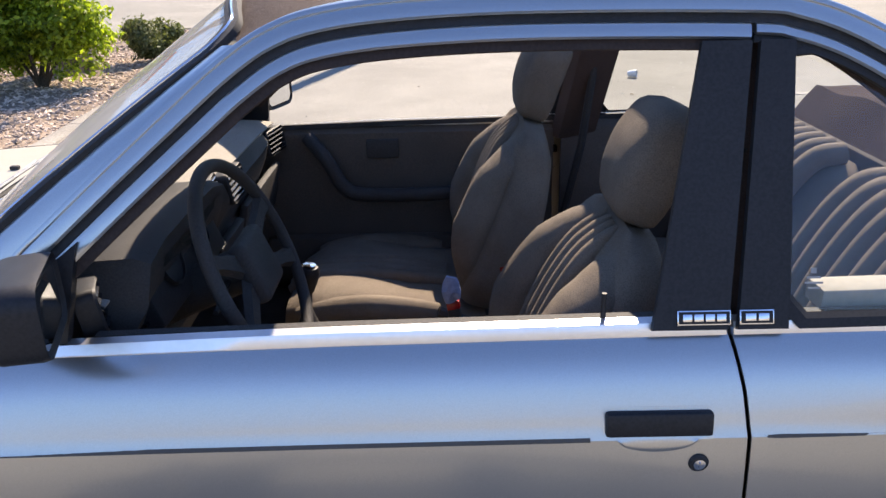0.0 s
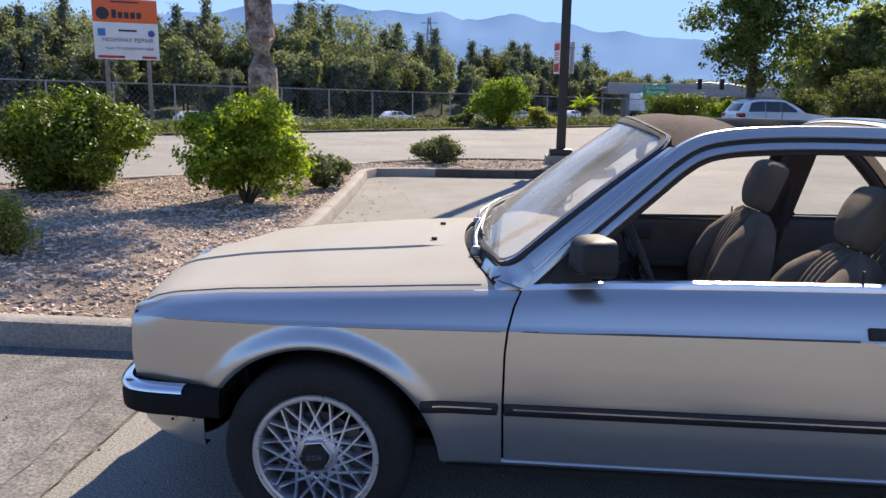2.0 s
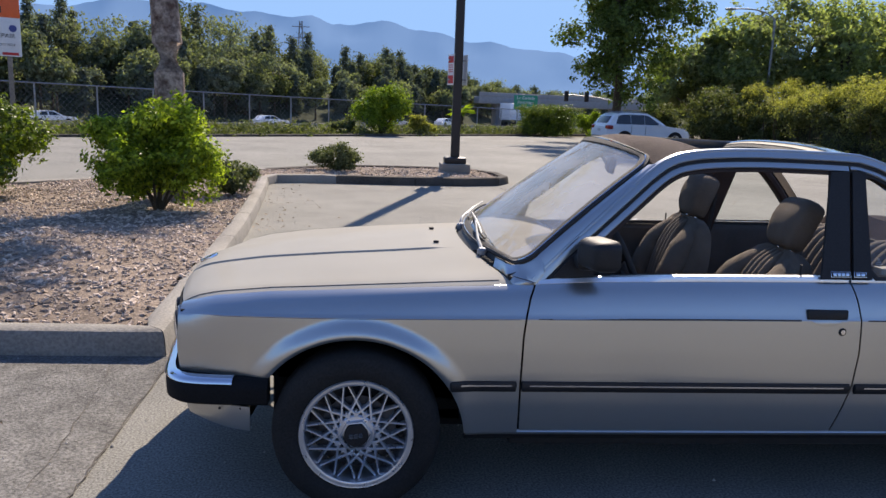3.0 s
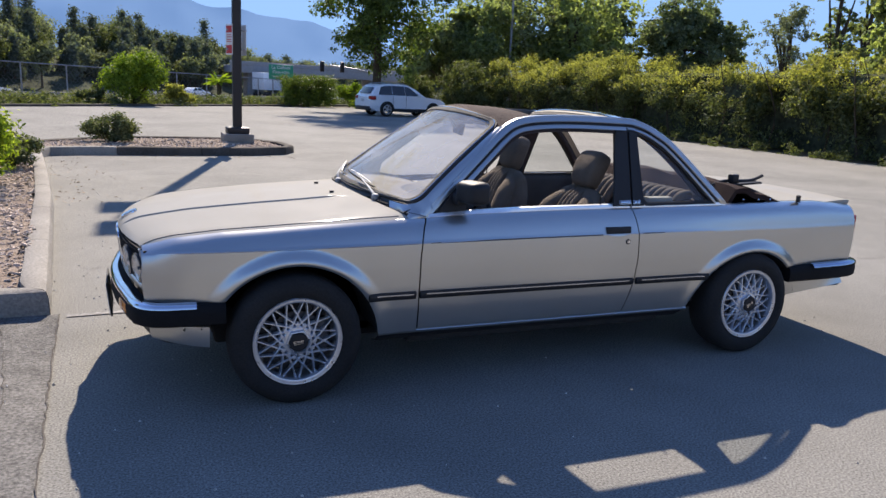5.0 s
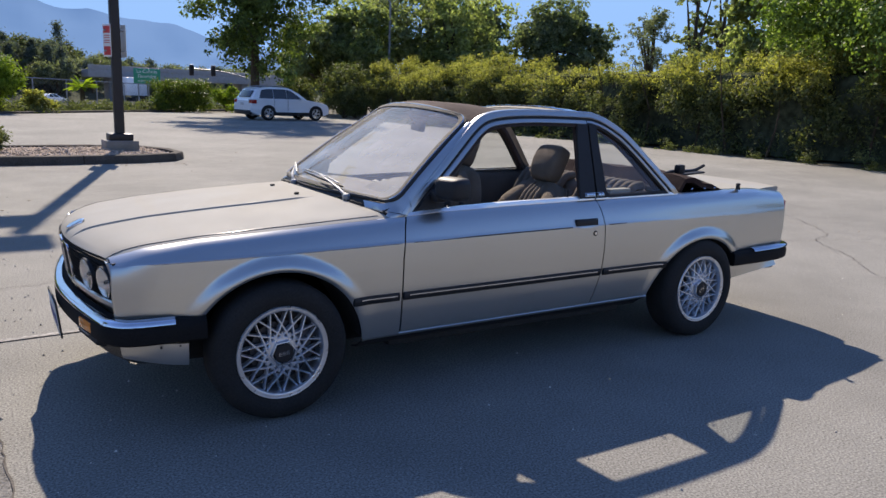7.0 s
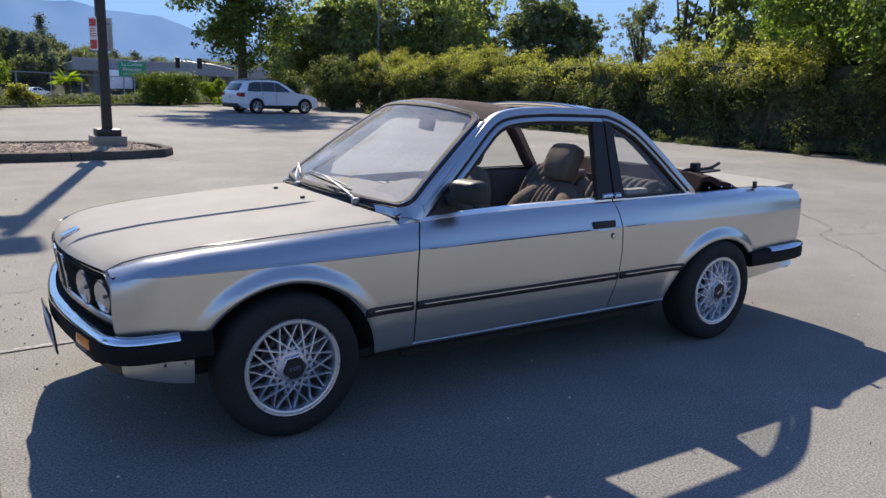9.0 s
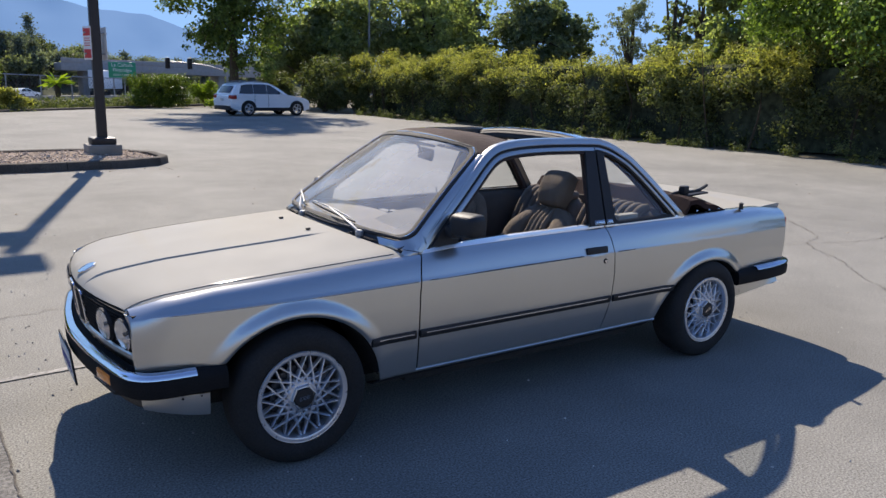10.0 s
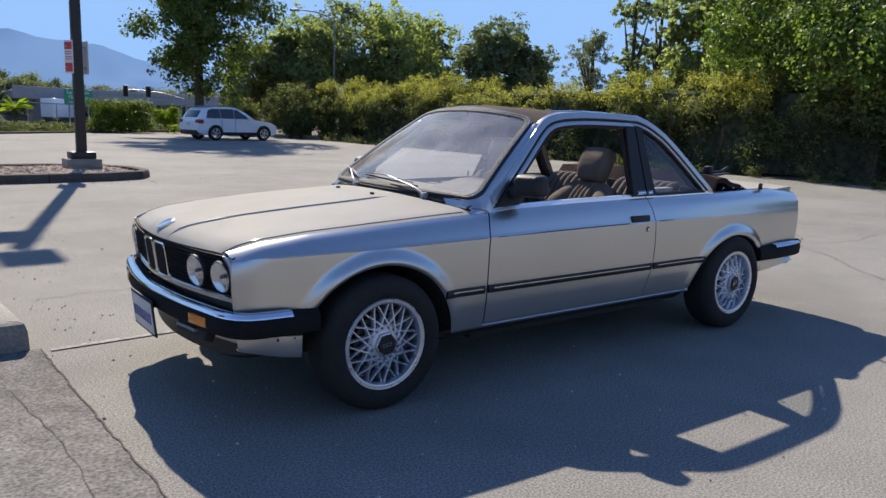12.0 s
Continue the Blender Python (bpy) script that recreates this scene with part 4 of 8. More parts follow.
for sg in (-1, 1):
    box("tail_light", (0.30, 0.34, 0.20), Matrix.Translation((0.18, sg * 0.775, 0.93)), red_lens, suv, 0.03, "red tail light")
    box("headlight", (0.30, 0.12, 0.13), Matrix.Translation((4.32, sg * 0.80, 0.80)), lens_glass, suv, 0.03, "clear headlight")
    box("door_mirror", (0.12, 0.20, 0.13), Matrix.Translation((2.85, sg * 1.0, 1.12)), car_white, suv, 0.03)
    tube("roof_rail", bezier_path([(0.6, sg * 0.66, 1.60), (1.0, sg * 0.66, 1.70), (1.8, sg * 0.66, 1.71), (2.25, sg * 0.67, 1.63)], 4), 0.02, galvanised, suv)
    for x in (1.32, 2.10):
        box("door_seam", (0.012, 0.01, 0.62), Matrix.Translation((x, sg * 0.936, 0.76)), underbody, suv, 0.0)
    box("sill_moulding", (2.2, 0.05, 0.16), Matrix.Translation((2.4, sg * 0.93, 0.34)), black_trim, suv, 0.02)
    for x in (1.42, 2.22):
        box("door_handle", (0.18, 0.03, 0.03), Matrix.Translation((x + 0.05, sg * 0.95, 0.99)), car_white, suv, 0.01)
box("rear_window", (0.03, 1.20, 0.40), Matrix.Translation((0.245, 0, 1.30)) @ pose(0, 0, 0, 0, 32), dark_glass, suv, 0.01)
box("windscreen", (0.03, 1.30, 0.62), Matrix.Translation((2.88, 0, 1.34)) @ pose(0, 0, 0, 0, -56), dark_glass, suv, 0.01)
box("rear_bumper_trim", (0.10, 1.70, 0.22), Matrix.Translation((0.05, 0, 0.40)), black_trim, suv, 0.03)
box("number_plate", (0.02, 0.32, 0.14), Matrix.Translation((-0.005, 0, 0.80)), plate_mat, suv, 0.004, "white number plate")

FAR_PROF = ([(0.0, 0.45), (0.05, 0.9), (0.5, 0.95), (3.2, 0.95), (4.2, 0.85), (4.4, 0.6), (4.4, 0.28), (0.1, 0.28)],
            [(0.25, 0.92), (0.75, 1.38), (1.4, 1.45), (2.2, 1.42), (3.15, 0.93), (3.0, 0.9), (0.4, 0.9)])
FAR_WIN = [[(0.75, 1.0), (0.95, 1.34), (1.55, 1.38), (1.6, 1.0)], [(1.7, 1.0), (1.65, 1.38), (2.15, 1.36), (2.75, 1.0)]]
yaw = math.degrees(math.atan2(EDGE_D.y, EDGE_D.x))
for s, off, mt, lab in ((16, 54, car_white, "white car on the motorway"), (27, 57, car_grey, "silver car on the motorway"), (41, 53, car_white, "white car on the motorway"), (-6, 55, car_grey, "silver car on the motorway"), (64, 55, car_grey, "silver car on the motorway"), (78, 58, car_white, "white car on the motorway")):
    tagged(small_car(Matrix.Translation(along(s, off, -1.68)) @ pose(0, 0, 0, 0, 0, yaw), mt, lab, FAR_PROF[0], FAR_PROF[1], (0.85, 3.5), 0.32, 0.88, FAR_WIN), group="traffic")
# box trailer
trailer = tagged(empty("box_trailer", Matrix.Translation((23.5, 136.8, -1.68)) @ pose(0, 0, 0, 0, 0, yaw)), "white box trailer on the motorway", "trailer")
box("trailer_box", (5.4, 2.5, 3.0), Matrix.Translation((0, 0, 2.85)), car_white, trailer, 0.05)
for x in (-2.0, -1.0, 1.9):
    for sg in (-1, 1):
        bm = bmesh.new()
        add_lathe(bm, ((0.25, -0.15), (0.5, -0.15), (0.5, 0.15), (0.25, 0.15), (0.0, 0.1)), 20, Matrix.Translation((x, sg * 1.1, 0.5)) @ pose(0, 0, 0, 90))
        part("wheel", bm, tyre_mat, trailer)

# ---- signs ----
orange = mat("orange_sign_paint", (0.80, 0.13, 0.03), 0.5, 0, fine=(20, 0.05), coarse=(3, 0.08))
sign_white = mat("white_sign_paint", (0.72, 0.72, 0.72), 0.5, 0, fine=(20, 0.05), coarse=(3, 0.08))
sign_green = mat("green_sign_sheet", (0.012, 0.27, 0.14), 0.45, 0, fine=(20, 0.05), coarse=(3, 0.08))
sign_black = mat("black_sign_ink", (0.02, 0.02, 0.025), 0.5, 0, fine=(20, 0.1), coarse=(3, 0.1))
sign_blue = mat("blue_sign_ink", (0.02, 0.18, 0.45), 0.5, 0, fine=(20, 0.1), coarse=(3, 0.1))
sign_red = mat("red_sign_ink", (0.55, 0.03, 0.03), 0.5, 0, fine=(20, 0.1), coarse=(3, 0.1))
wood_post = mat("weathered_wood", (0.30, 0.25, 0.20), 0.9, 0, fine=(40, 0.3), coarse=(4, 0.3), bump=(60, 0.4))


def lettering(text, size, m, material, parent, name="lettering", align="CENTER"):
    cu = bpy.data.curves.new(name, "FONT")
    cu.body, cu.size, cu.extrude, cu.align_x, cu.align_y = text, size, 0.002, align, "CENTER"
    cu.resolution_u = 3
    tmp = bpy.data.objects.new(name, cu)
    scene.collection.objects.link(tmp)
    dg = bpy.context.evaluated_depsgraph_get()
    me = bpy.data.meshes.new_from_object(tmp.evaluated_get(dg))
    bpy.data.objects.remove(tmp)
    me.materials.clear()
    me.materials.append(material)
    ob = new(name, me)
    ob.parent = parent
    ob.matrix_local = m
    return ob


def facing(px, py, ex, ey):
    """Turn about z so that local -y looks from (px, py) to (ex, ey)."""
    return math.degrees(math.atan2(ey - py, ex - px)) + 90


MS = (-13.7, 24.6)
ms = tagged(empty("project_sign", Matrix.Translation((*MS, 0)) @ pose(0, 0, 0, 0, 0, facing(*MS, 0.5, -6) + 4)), "orange and white road works sign board on two posts", "sign")
for x in (-0.72, 0.72):
    box("sign_post", (0.15, 0.15, 4.2), Matrix.Translation((x, 0.09, 2.08)), wood_post, ms, 0.01)
box("sign_board", (2.20, 0.03, 2.14), Matrix.Translation((0, 0, 3.70)), sign_white, ms, 0.004)
box("orange_panel", (2.20, 0.012, 0.83), Matrix.Translation((0, -0.018, 4.355)), orange, ms, 0.002)
bm = bmesh.new()
add_lathe(bm, ((0.22, -0.004), (0.22, 0.004), (0, 0.004)), 28, Matrix.Translation((-0.76, -0.03, 4.24)) @ pose(0, 0, 0, 90))
part("round_logo", bm, sign_black, ms)
upright = pose(0, 0, 0, 90)
for k in range(5):
    box("name_bar", (0.16, 0.006, 0.22 if k else 0.30), Matrix.Translation((-0.38 + 0.21 * k, -0.027, 4.20 + (0 if k else 0.04))), sign_black, ms, 0.0)
box("title_bar", (0.95, 0.006, 0.05), Matrix.Translation((0, -0.027, 4.66)), sign_black, ms, 0.0)
box("small_bars", (0.62, 0.006, 0.07), Matrix.Translation((0.05, -0.02, 3.66)), sign_black, ms, 0.0)
lettering("HIGHWAY REPAIR", 0.215, Matrix.Translation((0.05, -0.022, 3.32)) @ upright, sign_black, ms)
lettering("YEAR OF COMPLETION 2024", 0.13, Matrix.Translation((0.08, -0.022, 3.02)) @ upright, sign_black, ms)
box("blue_emblem", (0.26, 0.006, 0.26), Matrix.Translation((-0.83, -0.02, 3.58)), sign_blue, ms, 0.0)
bm = bmesh.new()
add_lathe(bm, ((0.12, -0.003), (0.12, 0.003), (0, 0.003)), 24, Matrix.Translation((0.86, -0.022, 3.58)) @ pose(0, 0, 0, 90))
part("round_emblem", bm, plate_blue, ms)
for x, w in ((-0.55, 0.9), (0.75, 0.5)):
    box("red_bar", (w, 0.006, 0.09), Matrix.Translation((x, -0.02, 2.72)), sign_red, ms, 0.0)

GS = (15.95, 84.0)
gs = tagged(empty("guide_sign", Matrix.Translation((*GS, 0)) @ pose(0, 0, 0, 0, 0, facing(*GS, -1, -4))), "green motorway guide sign with white letters", "sign")
for x in (-0.9, 0.9):
    tube("sign_post", [(x, 0.08, -1.8), (x, 0.08, 3.1)], 0.07, galvanised, gs)
box("sign_panel", (2.70, 0.05, 1.62), Matrix.Translation((0, 0, 2.35)), sign_green, gs, 0.01)
lettering("La Cañada", 0.50, Matrix.Translation((0, -0.03, 2.85)) @ upright, sign_white, gs)
lettering("Flintridge", 0.50, Matrix.Translation((0, -0.03, 2.33)) @ upright, sign_white, gs)
lettering("NEXT 3 EXITS", 0.30, Matrix.Translation((0, -0.03, 1.82)) @ upright, sign_white, gs)

# ---- lamp post on the island ----
LP = (1.50, 12.32)
lp = tagged(empty("lamp_post", Matrix.Translation((*LP, 0.12))), "dark bronze car park lamp post on a concrete foot", "lamp post")
bm = bmesh.new()
add_box(bm, (0.60, 0.60, 0.20), Matrix.Translation((0, 0, 0.08)), 0.02)
part("foot", bm, concrete, lp)
box("base_cover", (0.44, 0.44, 0.14), Matrix.Translation((0, 0, 0.24)), pole_mat, lp, 0.03)
bm = bmesh.new()
add_loft(bm, [[(w * a, w * b, z) for a, b in ((-1, -0.7), (-0.7, -1), (0.7, -1), (1, -0.7), (1, 0.7), (0.7, 1), (-0.7, 1), (-1, 0.7))] for w, z in ((0.088, 0.2), (0.086, 3), (0.082, 7.20), (0.03, 7.25))])
part("pole", bm, pole_mat, lp)
for sg in (-1, 1):
    tube("arm", [(0, 0, 7.05), (0, sg * 0.42, 7.12)], 0.035, pole_mat, lp)
    box("lamp_head", (0.46, 0.62, 0.16), Matrix.Translation((-0.03, sg * 0.60, 7.13)), pole_mat, lp, 0.03)
m = Matrix.Translation((-0.15, -0.05, 2.05)) @ pose(0, 0, 0, 0, 0, -66)
box("notice", (0.25, 0.004, 0.60), m, sign_white, lp, 0.001, "white and red parking notice")
box("red_print", (0.21, 0.003, 0.13), m @ Matrix.Translation((0, -0.004, 0.20)), sign_red, lp, 0.0)
box("red_print", (0.21, 0.003, 0.16), m @ Matrix.Translation((0, -0.004, -0.19)), sign_red, lp, 0.0)
for z in (0.09, 0.05, 0.0, -0.04):
    box("print_bar", (0.17, 0.003, 0.015), m @ Matrix.Translation((0, -0.004, z)), sign_red, lp, 0.0)
m = Matrix.Translation((0.14, 0.03, 2.05)) @ pose(0, 0, 0, 0, 0, 108)
box("notice", (0.25, 0.004, 0.60), m, sign_white, lp, 0.001, "white and red parking notice")
for z in (1.86, 2.24):
    box("bracket", (0.40, 0.06, 0.03), Matrix.Translation((0, 0, z)), galvanised, lp, 0.004)

# tall street lamp far behind the hedge
sl = tagged(empty("street_lamp", Matrix.Translation((22.3, 40.5, 0))), "grey street lamp with a curved arm behind the hedge", "street lamp")
tube("pole", [(0, 0, -0.1), (0, 0, 3.6), (0, 0, 7.1)], [0.10, 0.085, 0.07], galvanised, sl)
tube("arm", bezier_path([(0, 0, 7.05), (-0.35, 0.17, 7.42), (-1.1, 0.55, 7.68), (-2.0, 1.0, 7.74)], 5), 0.04, galvanised, sl)
box("lamp_head", (0.6, 0.26, 0.13), Matrix.Translation((-2.2, 1.1, 7.72)) @ pose(0, 0, 0, 0, 0, -27), galvanised, sl, 0.04)

# traffic signals on a mast arm by the bridge ramp
ts = tagged(empty("traffic_signal", Matrix.Translation((25.9, 80.0, -1.7))), "grey mast arm with two black traffic signals", "traffic signal")
tube("pole", [(0, 0, -0.1), (0, 0, 4.6)], [0.14, 0.11], galvanised, ts)
tube("arm", bezier_path([(0, 0, 4.2), (-2.0, 0.8, 4.75), (-4.2, 1.7, 5.0), (-6.0, 2.4, 5.05)], 4), 0.07, galvanised, ts)
for x, y in ((-3.6, 1.45), (-5.7, 2.3)):
    head = box("signal_head", (0.45, 0.35, 1.15), Matrix.Translation((x, y - 0.15, 4.9)), pole_mat, ts, 0.05)
    for z in (-0.34, 0, 0.34):
        bm = bmesh.new()
        add_lathe(bm, ((0.14, 0.0), (0.15, 0.12), (0.13, 0.12), (0.0, 0.02)), 14, Matrix.Translation((x, y - 0.33, 4.9 + z)) @ pose(0, 0, 0, 90))
        part("signal_hood", bm, underbody, head)

# ---- bridge over the motorway ----
bridge = tagged(empty("road_bridge", Matrix.Translation((34, 142, 0))), "grey concrete road bridge across the motorway", "bridge")
bc = mat("bridge_concrete", (0.30, 0.30, 0.30), 0.9, 0, fine=(2, 0.1), coarse=(0.2, 0.15))
box("deck", (34, 9, 1.3), Matrix.Translation((0, 0, 3.0)) @ pose(0, 0, 0, 0, 0.6), bc, bridge, 0.1)
box("parapet", (34, 0.3, 0.8), Matrix.Translation((0, -4.4, 4.0)) @ pose(0, 0, 0, 0, 0.6), bc, bridge, 0.05)
for x in (-13, -2, 10):
    box("pier", (1.2, 6, 5.0), Matrix.Translation((x, 0, 0.2)), bc, bridge, 0.2)

# ---- woods across the motorway and hills behind ----
rs = np.random.RandomState(81)
# height of the wood's edge, in degrees over the eye, by bearing
WOOD_EL = ((-48, 5.5), (-40, 6.2), (-30, 6.3), (-24, 6.0), (-22, 6.2), (-20, 5.0), (-16.5, 5.6), (-14.4, 7.0), (-11.3, 6.2), (-9.8, 5.5), (-7, 4.5), (-4.8, 3.8), (-2, 3.6), (0, 3.9), (2, 2.9), (4, 2.8), (5.8, 2.5), (7.6, 2.1), (9.5, 1.6), (14, 1.5), (30, 1.6))
SKY_TREES = ((-31, 6.6, 1), (-27.2, 6.3, 0), (-24, 6.0, 1), (-22, 6.5, 1), (-18.7, 5.5, 0), (-15.6, 6.5, 1), (-14.4, 6.95, 0), (-11.3, 6.2, 0), (-9.8, 5.6, 0), (-8.6, 5.3, 1), (-7, 4.6, 1), (-5.9, 4.9, 1), (-3.2, 4.0, 1), (-2.1, 3.6, 1), (-0.2, 4.1, 1), (0.2, 3.7, 1), (0.8, 3.9, 1), (1.9, 3.0, 1), (3.1, 2.9, 0), (5.1, 3.85, 1), (5.7, 2.6, 1), (4.6, 2.7, 0), (7.6, 2.2, 0), (9.5, 1.7, 1), (10.8, 1.7, 1))
woods = {"far": [], "wood": [], "pine": [], "dark": []}
stems = bmesh.new()


def wood_tree(az, el, conifer, depth):
    a = radians(az)
    den = max(0.35, EDGE_N.x * math.sin(a) + EDGE_N.y * math.cos(a))
    base = (72 + depth - (EDGE_N.x * 10.3 + EDGE_N.y * -26.6)) / den
    if base > 300:
        return
    x, y = 0.3 + base * math.sin(a), -3.1 + base * math.cos(a)
    H = 1.37 + base * math.tan(radians(el))
    k = base / 90
    if conifer:
        r = H * rs.uniform(0.15, 0.24)
        t = np.linspace(0.06, 1.0, 15)
        ang = rs.uniform(0, 6.28, 15)
        lb = np.column_stack([x + np.cos(ang) * r * (1 - t) * 0.45, y + np.sin(ang) * r * (1 - t) * 0.45, H * (0.04 + 0.93 * t), r * (1.08 - t) * 0.85])
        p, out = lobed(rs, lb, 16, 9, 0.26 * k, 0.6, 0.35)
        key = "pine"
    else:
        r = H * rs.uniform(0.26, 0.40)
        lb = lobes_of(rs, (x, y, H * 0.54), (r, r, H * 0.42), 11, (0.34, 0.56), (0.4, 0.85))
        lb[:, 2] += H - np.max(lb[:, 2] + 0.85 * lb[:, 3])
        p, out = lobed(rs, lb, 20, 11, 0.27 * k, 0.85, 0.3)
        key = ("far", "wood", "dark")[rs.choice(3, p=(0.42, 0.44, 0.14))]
    woods[key].append(np.hstack([p, out]))
    add_tube(stems, [(x, y, -1.8), (x, y, H * 0.8)], [0.2, 0.05], 5)


for az, el, conifer in SKY_TREES:
    wood_tree(az, el, conifer, 14)
for k in range(420):
    az = rs.uniform(-47, 26)
    depth = rs.uniform(0, 26)
    wood_tree(az, interp(az, WOOD_EL) * (rs.uniform(0.22, 0.66) if depth < 9 else rs.uniform(0.62, 0.95)), rs.rand() < 0.4, depth)
for k in range(46):
    az = rs.uniform(-0.5, 6.4)
    wood_tree(az, interp(az, WOOD_EL) * rs.uniform(0.55, 1.0), rs.rand() < 0.75, rs.uniform(4, 20))
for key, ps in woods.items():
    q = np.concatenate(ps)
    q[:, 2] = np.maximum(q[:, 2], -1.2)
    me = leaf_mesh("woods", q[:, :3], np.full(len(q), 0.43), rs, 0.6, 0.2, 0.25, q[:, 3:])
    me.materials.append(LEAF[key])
    tagged(new("woods", me), "mixed haze-greyed green trees on the slope across the motorway", "woods", kind="stuff")
tagged(part("wood_trunks", stems, twig_mat), "trunks of the far woods", "woods", kind="stuff")
# bank under the woods
bm = bmesh.new()
add_grid(bm, [[along(s, o, z) for o, z in ((70, -1.8), (78, 0.4), (92, 3.2), (112, 5.2), (140, 5.6))] for s in np.linspace(-160, 330, 30)])
bank_mat = mat("wooded_bank", (0.085, 0.095, 0.06), 1.0, 0, fine=(0.8, 0.4), coarse=(0.1, 0.4), spec=0.05)
tagged(part("wooded_bank", bm, bank_mat), "shaded leafy bank under the woods", "bank", kind="structure")

# power pylon on the skyline
py_e = tagged(empty("power_pylon", Matrix.Translation((-24, 215, 0))), "steel lattice power pylon on the skyline", "pylon")
bm = bmesh.new()
for a, b in ((-1, -1), (1, -1), (1, 1), (-1, 1)):
    add_tube(bm, [(a * 1.6, b * 1.6, 0), (a * 0.3, b * 0.3, 23.5)], 0.14, 5)
for k in range(9):
    z0, z1 = k * 2.6, (k + 1) * 2.6
    w0, w1 = lerp(1.6, 0.3, z0 / 23.5), lerp(1.6, 0.3, z1 / 23.5)
    add_tube(bm, [(-w0, -w0, z0), (w1, -w1, z1)], 0.07, 4)
    add_tube(bm, [(w0, -w0, z0), (-w1, -w1, z1)], 0.07, 4)
for z in (16, 19, 22):
    add_tube(bm, [(-2.4, 0, z), (2.4, 0, z)], 0.1, 4)
part("lattice", bm, galvanised, py_e)

# mountains, the blue haze of distance put into their colour and glow
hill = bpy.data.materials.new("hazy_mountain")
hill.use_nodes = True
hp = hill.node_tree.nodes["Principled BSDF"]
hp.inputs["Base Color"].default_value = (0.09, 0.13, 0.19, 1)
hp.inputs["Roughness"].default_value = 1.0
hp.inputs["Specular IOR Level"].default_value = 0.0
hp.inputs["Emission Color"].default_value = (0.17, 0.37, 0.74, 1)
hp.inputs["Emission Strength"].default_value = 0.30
RIDGE = ((-60, 3.5), (-45, 4.2), (-35, 5.0), (-30, 5.2), (-25, 5.5), (-21.2, 5.93), (-18.7, 6.38), (-16, 6.5), (-13.3, 6.74), (-11, 6.23), (-8.4, 6.21), (-7, 5.99), (-5.3, 6.31), (-4.1, 5.64), (-2.2, 5.81), (-0.4, 6.2), (2.3, 5.66), (4.7, 5.1), (5.9, 4.8), (7.5, 4.98), (9, 4.6), (11.4, 4.42), (13.4, 4.1), (16, 3.3), (20, 2.6), (30, 2.0), (50, 1.6), (70, 1.2))
bm = bmesh.new()
rows = []
for az in np.arange(-60, 70.1, 0.5):
    el = interp(az, RIDGE) + 0.13 * noise.noise(Vector((az * 0.9, 0, 0))) + 0.06 * noise.noise(Vector((az * 2.7, 3, 0)))
    row = []
    for k in range(9):
        t = k / 8
        d = lerp(2300, 3400, t) + 130 * noise.noise(Vector((az * 0.35, t * 4, 5)))
        z = math.tan(radians(el)) * 3400 * t ** 1.15 * (1 + 0.10 * noise.noise(Vector((az * 0.5, t * 3, 9))) * math.sin(math.pi * t))
        row.append((d * math.sin(radians(az)), d * math.cos(radians(az)), z - 3))
    rows.append(row)
add_grid(bm, rows)
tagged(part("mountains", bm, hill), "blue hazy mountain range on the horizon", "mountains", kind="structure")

# ======== the champagne cabriolet ========
body_line_mat = mat("dark_body_line", (0.07, 0.06, 0.05), 0.5, 0, fine=(200, 0.1), coarse=(9, 0.2))
# x: towards the tail from the front axle, y: towards its right side, z: up
car = tagged(empty("car"), "champagne beige metallic two-door open-top car with black trim", "car")
FW, RW = 0.0, 2.57          # axles
ARCH = ((-0.003, 0.256, 0.377), (2.575, 0.158, 0.435))   # x, z, radius of the openings
FENDER_TOP = ((-0.62, 0.708), (-0.5, 0.741), (-0.3, 0.765), (0.0, 0.785), (0.3, 0.801), (0.56, 0.812))
BELT = ((0.56, 0.812), (0.62, 0.822), (0.8, 0.833), (1.2, 0.843), (1.72, 0.850), (2.3, 0.853), (2.8, 0.854), (3.15, 0.849), (3.44, 0.826))
CREASE = ((-0.62, 0.684), (-0.5, 0.691), (0.0, 0.701), (0.56, 0.708), (1.2, 0.715), (1.76, 0.719), (2.2, 0.721), (3.4, 0.715))
LOW = ((-0.62, 0.285), (0.3, 0.285), (2.2, 0.285), (3.4, 0.34))


def top_z(x):
    return interp(x, FENDER_TOP) if x < 0.56 else interp(x, BELT)


def taper(x):
    t = 0.0
    if x < 0.25:
        t += 0.085 * ((0.25 - x) / 0.87) ** 2.2
    if x < -0.40:
        t += 0.030 * ((-0.40 - x) / 0.22) ** 2
    if x > 2.2:
        t += 0.075 * ((x - 2.2) / 1.24) ** 2
    return t


